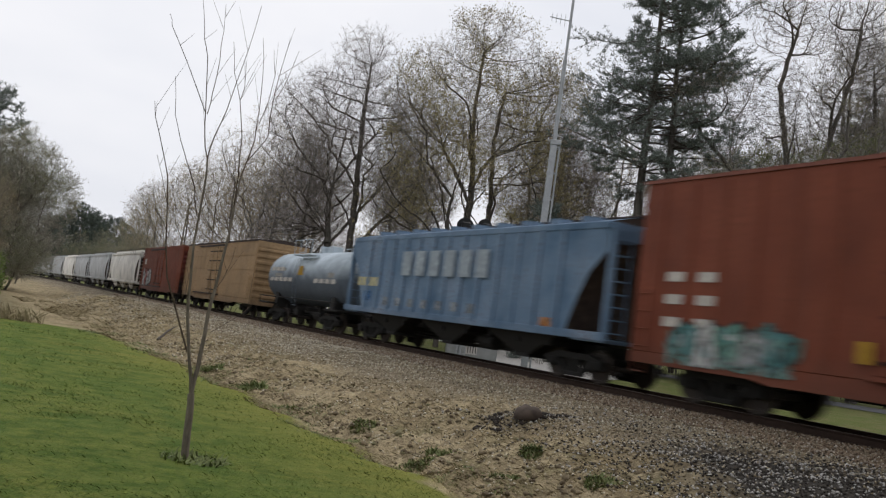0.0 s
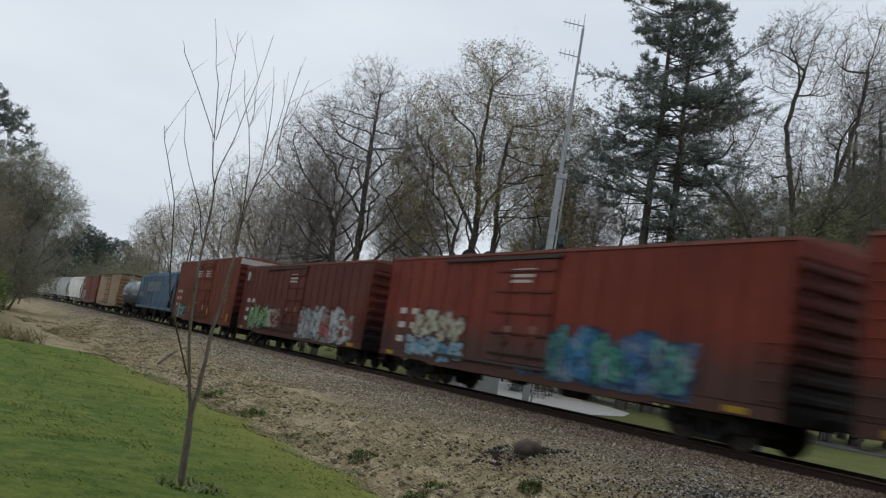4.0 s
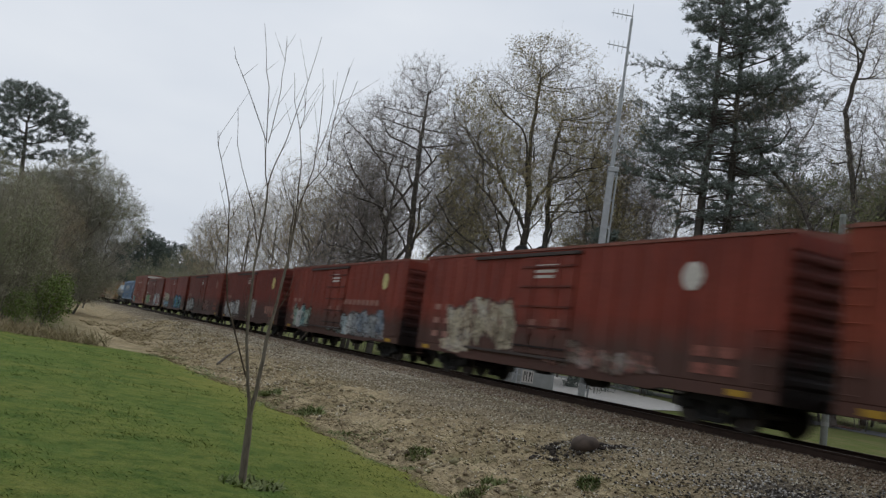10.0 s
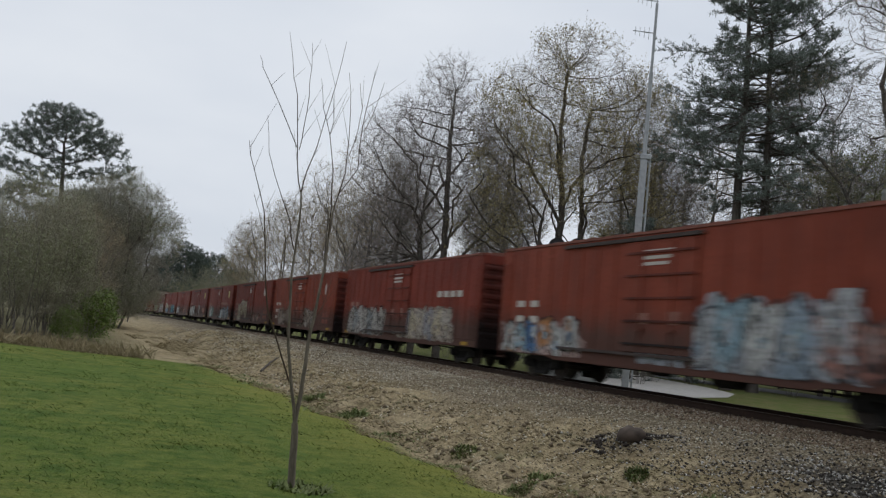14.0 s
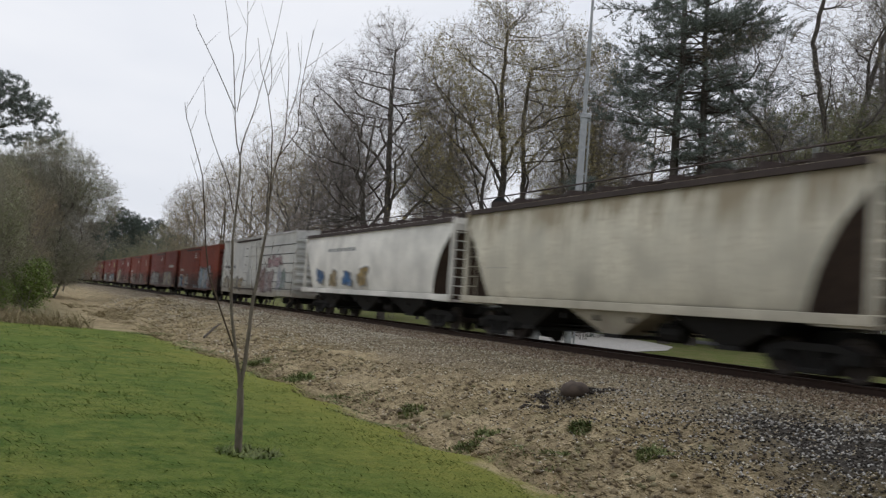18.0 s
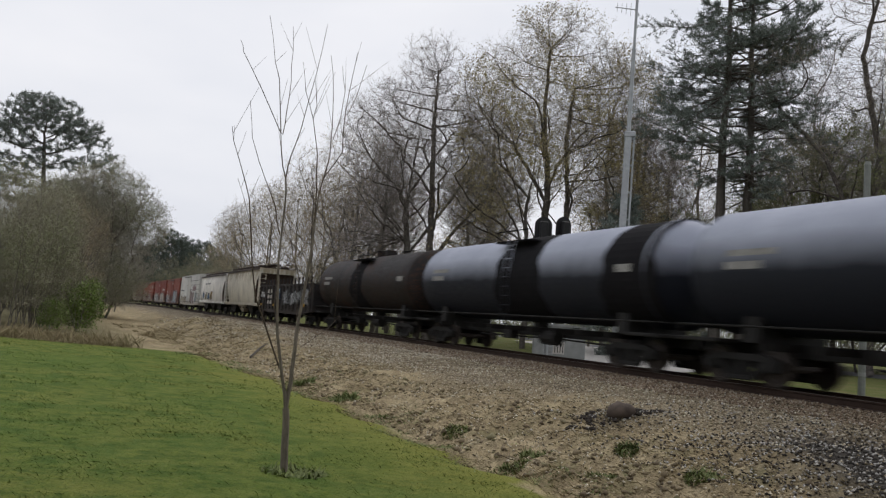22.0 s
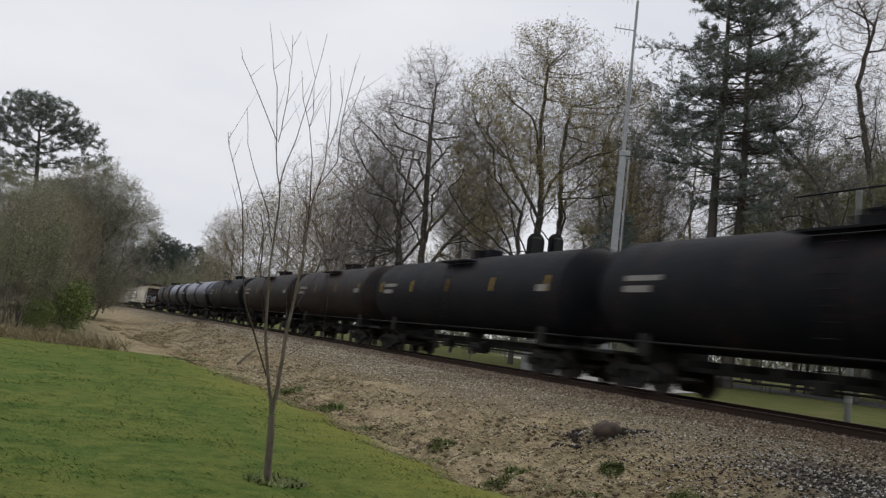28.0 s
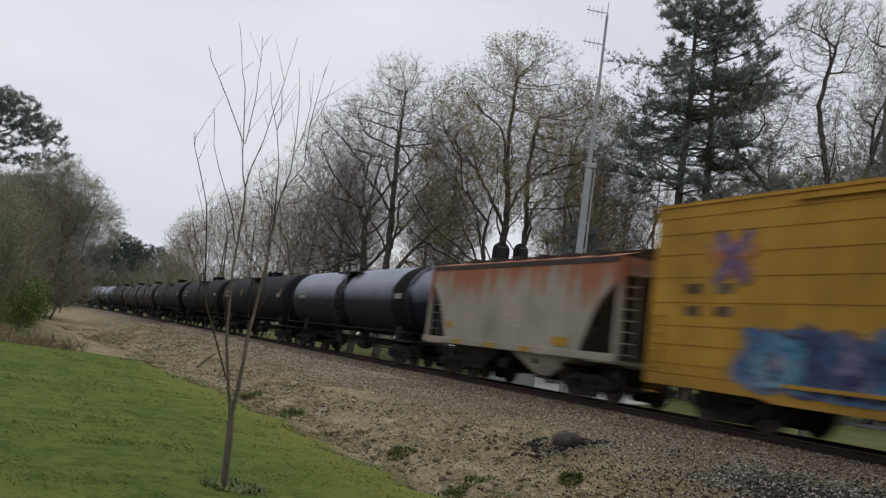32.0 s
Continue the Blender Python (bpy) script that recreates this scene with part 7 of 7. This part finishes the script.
# the boulder on its mound of dark earth, and the fallen stick
STONE = plain("boulder_stone", (0.085, 0.065, 0.053), 0.9, 0.0, 5, 0.45)
EARTH = plain("dark_earth", (0.035, 0.028, 0.023), 0.95, 0.0, 9, 0.5)
bz = float(ground_z(9.62, 13.15))
tagged(part("boulder", Shape().blob((9.62, 13.15, bz + 0.02), 0.29, 3, 9, 0.66, 0.12), STONE, smooth=True), "rounded brown boulder half sunk in dark earth", "boulder")
s = Shape()
rnd = random.Random(5)
for i in range(90):
    a, q = rnd.uniform(0, 6.28), 0.25 + 0.75 * rnd.random()
    x, y = 9.45 + q * math.cos(a) * 1.1, 13.2 + q * math.sin(a) * 0.55
    s.blob((x, y, float(ground_z(x, y)) + 0.01), rnd.uniform(0.03, 0.09), i, 4, 0.45, 0.3)
tagged(part("earth_clods", s, EARTH), "clods of dark earth round the boulder", "earth", kind="stuff")
za, zb = float(ground_z(6.7, 34.0)), float(ground_z(8.2, 38.0))
tagged(part("fallen_branch", Shape().tube((6.7, 34.0, za + 0.05), (7.5, 36.2, (za + zb) / 2 + 0.14), 0.05, 0.045, 7).tube((7.5, 36.2, (za + zb) / 2 + 0.14), (8.2, 38.0, zb + 0.12), 0.045, 0.02, 7), BARK_DARK), "dark fallen branch lying on the bank", "branch")

# ---- across the line: mast, signal, cabinet, pole, gravel drive ----
ALU = plain("mast_aluminium", (0.36, 0.375, 0.39), 0.55, 0.3, 6, 0.15)
BLACK = plain("signal_black", (0.012, 0.012, 0.013), 0.6, 0.0, 6, 0.3)
CAB = plain("cabinet_grey", (0.27, 0.28, 0.27), 0.55, 0.2, 4, 0.15)
POLE = plain("pole_grey", (0.19, 0.20, 0.185), 0.7, 0.0, 7, 0.2)
LENS = plain("lens_glass", (0.03, 0.03, 0.035), 0.1, 0.0, 3, 0.1)


def mast():
    x, y = at_bearing(35.5, 37.0)
    z = float(ground_z(x, y))
    e = new("radio_mast")
    tagged(e, "slim grey telescoping radio mast with two small antennas", "mast")
    e.matrix_basis = pose(x, y, z, 0, 0.7, -35)
    part("footing", Shape().box(-0.55, 0.55, -0.55, 0.55, -0.3, 0.12, 0.04), plain("concrete", (0.38, 0.37, 0.35), 0.9), e)
    part("lower_section", Shape().box(-0.15, 0.15, -0.15, 0.15, 0.1, 10.6, 0.03), ALU, e)
    part("guide_rail", Shape().box(0.22, 0.30, -0.05, 0.05, 0.1, 10.4, 0.015), ALU, e)
    for k in range(9):
        part("bracket", Shape().box(-0.17, 0.30, -0.07, 0.07, 0.7 + 1.2 * k, 0.78 + 1.2 * k), ALU, e)
    part("collar", Shape().box(-0.18, 0.31, -0.18, 0.18, 10.4, 10.65, 0.03), ALU, e)
    part("middle_section", Shape().box(-0.09, 0.09, -0.09, 0.09, 10.6, 14.4, 0.02), ALU, e)
    part("upper_section", Shape().box(-0.06, 0.06, -0.06, 0.06, 14.4, 17.6, 0.015), ALU, e)
    part("whip", Shape().tube((0, 0, 17.6), (0, 0, 18.3), 0.02, 0.012, 6), ALU, e)
    for zz in (16.2, 17.7):
        s = Shape().tube((0.05, 0, zz), (-0.95, 0, zz + 0.12), 0.024, 0.02, 6)
        a = part("antenna", s, ALU, e, "short yagi antenna")
        for k, w in enumerate((0.30, 0.26, 0.22, 0.2)):
            xx = -0.25 - 0.2 * k
            part("antenna_element", Shape().tube((xx, 0, zz - w + 0.04 * k), (xx, 0, zz + w + 0.04 * k), 0.01, n=5), ALU, a)
    return e


mast()


def signal():
    x, y = at_bearing(31.0, 38.0)
    z = float(ground_z(x, y))
    e = new("railway_signal")
    tagged(e, "black round-headed railway signal seen from behind", "signal")
    e.matrix_basis = pose(x, y, z - 0.42, 0, 0, -20)
    part("post", Shape().tube((0, 0, -0.2), (0, 0, 6.4), 0.09, 0.08, 12), ALU, e)
    part("base", Shape().box(-0.3, 0.3, -0.3, 0.3, -0.2, 0.7, 0.04), CAB, e)
    part("cross_arm", Shape().box(-0.62, 0.62, -0.05, 0.05, 5.55, 5.68), BLACK, e)
    part("platform", Shape().box(-0.75, 0.45, -0.55, 0.1, 5.18, 5.24), ALU, e)
    s = Shape()
    for xx in (-0.2, 0.2):
        s.tube((xx, -0.35, 0.1), (xx, -0.35, 5.9), 0.02, n=5)
    for k in range(17):
        s.tube((-0.2, -0.35, 0.4 + 0.32 * k), (0.2, -0.35, 0.4 + 0.32 * k), 0.014, n=5)
    part("ladder", s, ALU, e)
    for xx, zz, turn in ((-0.46, 6.55, 0), (0.46, 6.62, 20), (0.32, 4.7, 10)):
        n = 28
        ring = [(0.40 * math.cos(2 * math.pi * i / n), 0.40 * math.sin(2 * math.pi * i / n) + (0.24 if i < n / 2 else -0.24)) for i in range(n)]
        h = part("signal_head", Shape().loft([[(a, q, b) for a, b in ring] for q in (-0.02, 0.02)]), BLACK, e, "black oval target board", pose(xx, 0, zz, 0, 0, turn))
        part("lamp_case", Shape().box(-0.2, 0.2, -0.30, -0.02, -0.42, 0.42, 0.05), BLACK, h)
        for k in (-0.27, 0.0, 0.27):
            n2 = 12
            part("hood", Shape().loft([[((0.12 - 0.0 * q) * math.cos(math.pi * i / n2), 0.02 + q, k + 0.12 * math.sin(math.pi * i / n2)) for i in range(n2 + 1)] for q in (0.0, 0.3)], False), BLACK, h)
            part("lens", Shape().tube((0, 0.021, k), (0, 0.035, k), 0.09, n=14), LENS, h)
    return e


signal()


def cabinet(x, y, w, d, h, turn, louvre):
    e = new("signal_cabinet")
    tagged(e, "low grey metal signal cabinet beside the track", "cabinet")
    e.matrix_basis = pose(x, y, float(ground_z(x, y)), 0, 0, turn)
    part("body", Shape().box(-w / 2, w / 2, -d / 2, d / 2, 0.15, h, 0.03), CAB, e)
    part("plinth", Shape().box(-w / 2 + 0.05, w / 2 - 0.05, -d / 2 + 0.05, d / 2 - 0.05, -0.2, 0.15), BLACK, e)
    part("roof", Shape().prism_y([(-w / 2 - 0.06, h), (w / 2 + 0.06, h), (w / 2 + 0.06, h + 0.05), (0, h + 0.14), (-w / 2 - 0.06, h + 0.05)], -d / 2 - 0.06, d / 2 + 0.06), CAB, e)
    for k in (-1, 1):
        dr = part("door", Shape().box(min(0, k * w / 2) + 0.06, max(0, k * w / 2) - 0.06, -d / 2 - 0.03, -d / 2, 0.3, h - 0.15, 0.01), CAB, e)
        part("handle", Shape().box(k * 0.12 - 0.02, k * 0.12 + 0.02, -d / 2 - 0.07, -d / 2 - 0.03, 0.9, 1.1), BLACK, dr)
    if louvre:
        lv = part("louvre_panel", Shape().box(-0.28, 0.28, -d / 2 - 0.06, -d / 2 - 0.03, 0.55, 1.15), PALE, e, "white louvred panel")
        for k in range(4):
            part("slot", Shape().box(-0.2 + 0.13 * k, -0.16 + 0.13 * k, -d / 2 - 0.068, -d / 2 - 0.055, 0.62, 1.08), BLACK, lv)
    return e


cabinet(*at_bearing(31.8, 42.5), 2.6, 1.1, 1.9, -30, True)


def pole():
    x, y = at_bearing(50.5, 29.0)
    e = new("steel_post")
    tagged(e, "grey steel post with pale bands beside the line", "post")
    e.matrix_basis = pose(x, y, float(ground_z(x, y)))
    part("shaft", Shape().tube((0, 0, -0.3), (0, 0, 7.6), 0.11, 0.10, 14), POLE, e)
    part("cap", Shape().tube((0, 0, 7.6), (0, 0, 7.72), 0.12, 0.08, 14), POLE, e)
    for z in (1.0, 1.45):
        part("band", Shape().tube((0, 0, z), (0, 0, z + 0.12), 0.118, n=14), CAB, e)
    return e


pole()

# pale gravel drive and the lane beyond it
GRIT = plain("pale_gravel", (0.47, 0.45, 0.42), 0.95, 0.0, 14, 0.25)
LANE = plain("worn_asphalt", (0.10, 0.10, 0.105), 0.9, 0.0, 10, 0.25)


def strip(name, label, mid, width, mat):
    s, rows = Shape(), []
    for i, (x, y) in enumerate(mid):
        a, b = mid[max(0, i - 1)], mid[min(len(mid) - 1, i + 1)]
        d = Vector((b[0] - a[0], b[1] - a[1], 0)).normalized()
        n = Vector((d.y, -d.x, 0)) * width[i] / 2
        for k in (-1, -0.33, 0.33, 1):
            q = Vector((x, y, 0)) + n * k
            rows.append((q.x, q.y, float(ground_z(q.x, q.y)) + 0.03 + 0.05 * (1 - abs(k))))
    s.v = rows
    s.f = [(4 * i + j, 4 * i + j + 1, 4 * i + j + 5, 4 * i + j + 4) for i in range(len(mid) - 1) for j in range(3)]
    return tagged(part(name, s, mat), label, "road", kind="structure")


strip("gravel_drive", "pale gravel drive beside the cabinets", [(19.4, 37), (21.5, 36.5), (24, 36.2), (27, 37), (30, 39.5), (33, 44), (36, 50), (40, 60), (45, 75)], [9, 10, 10, 10, 9, 8, 7, 7, 7], GRIT)
strip("lane", "worn asphalt lane across the line", [(52, -30), (49, 0), (46, 15), (44, 28), (45, 45), (49, 75), (55, 120)], [6, 6, 6, 6, 6, 6, 6], LANE)

# ---- ties of the track ----
tie_mesh = Shape().box(TRACK - 1.3, TRACK + 1.3, -0.11, 0.11, -0.36, -0.187, 0.012).mesh("tie")
track_bed = tagged(part("track_bed", along([(-1.5, -0.5), (1.5, -0.5), (1.5, -0.25), (-1.5, -0.25)]), plain("bed_stone", (0.14, 0.115, 0.095), 0.95, 0.0, 22, 0.6)), "crushed-stone bed under the ties", "track bed", kind="structure")
for i in range(290):
    part("tie", tie_mesh, TIE, track_bed, at=(0, -6 + 0.52 * i, 0))
s = Shape()
for i in range(290, 700):
    y = -6 + 0.52 * i
    s.box(line_x(y) - 1.3, line_x(y) + 1.3, y - 0.11, y + 0.11, -0.36, -0.187)
tagged(part("far_ties", s, TIE, track_bed), kind="stuff")


# ---- motion of the train ----
def travelled(t):
    """Metres that the train has gone since the start: it gathers speed slowly."""
    return 13.36 * t + 0.0413 * t * t


def motions():
    for ob, y in TRAIN:
        walk(ob, [(t, on_line(y + travelled(t))) for t in range(0, 33, 2)])


motions()
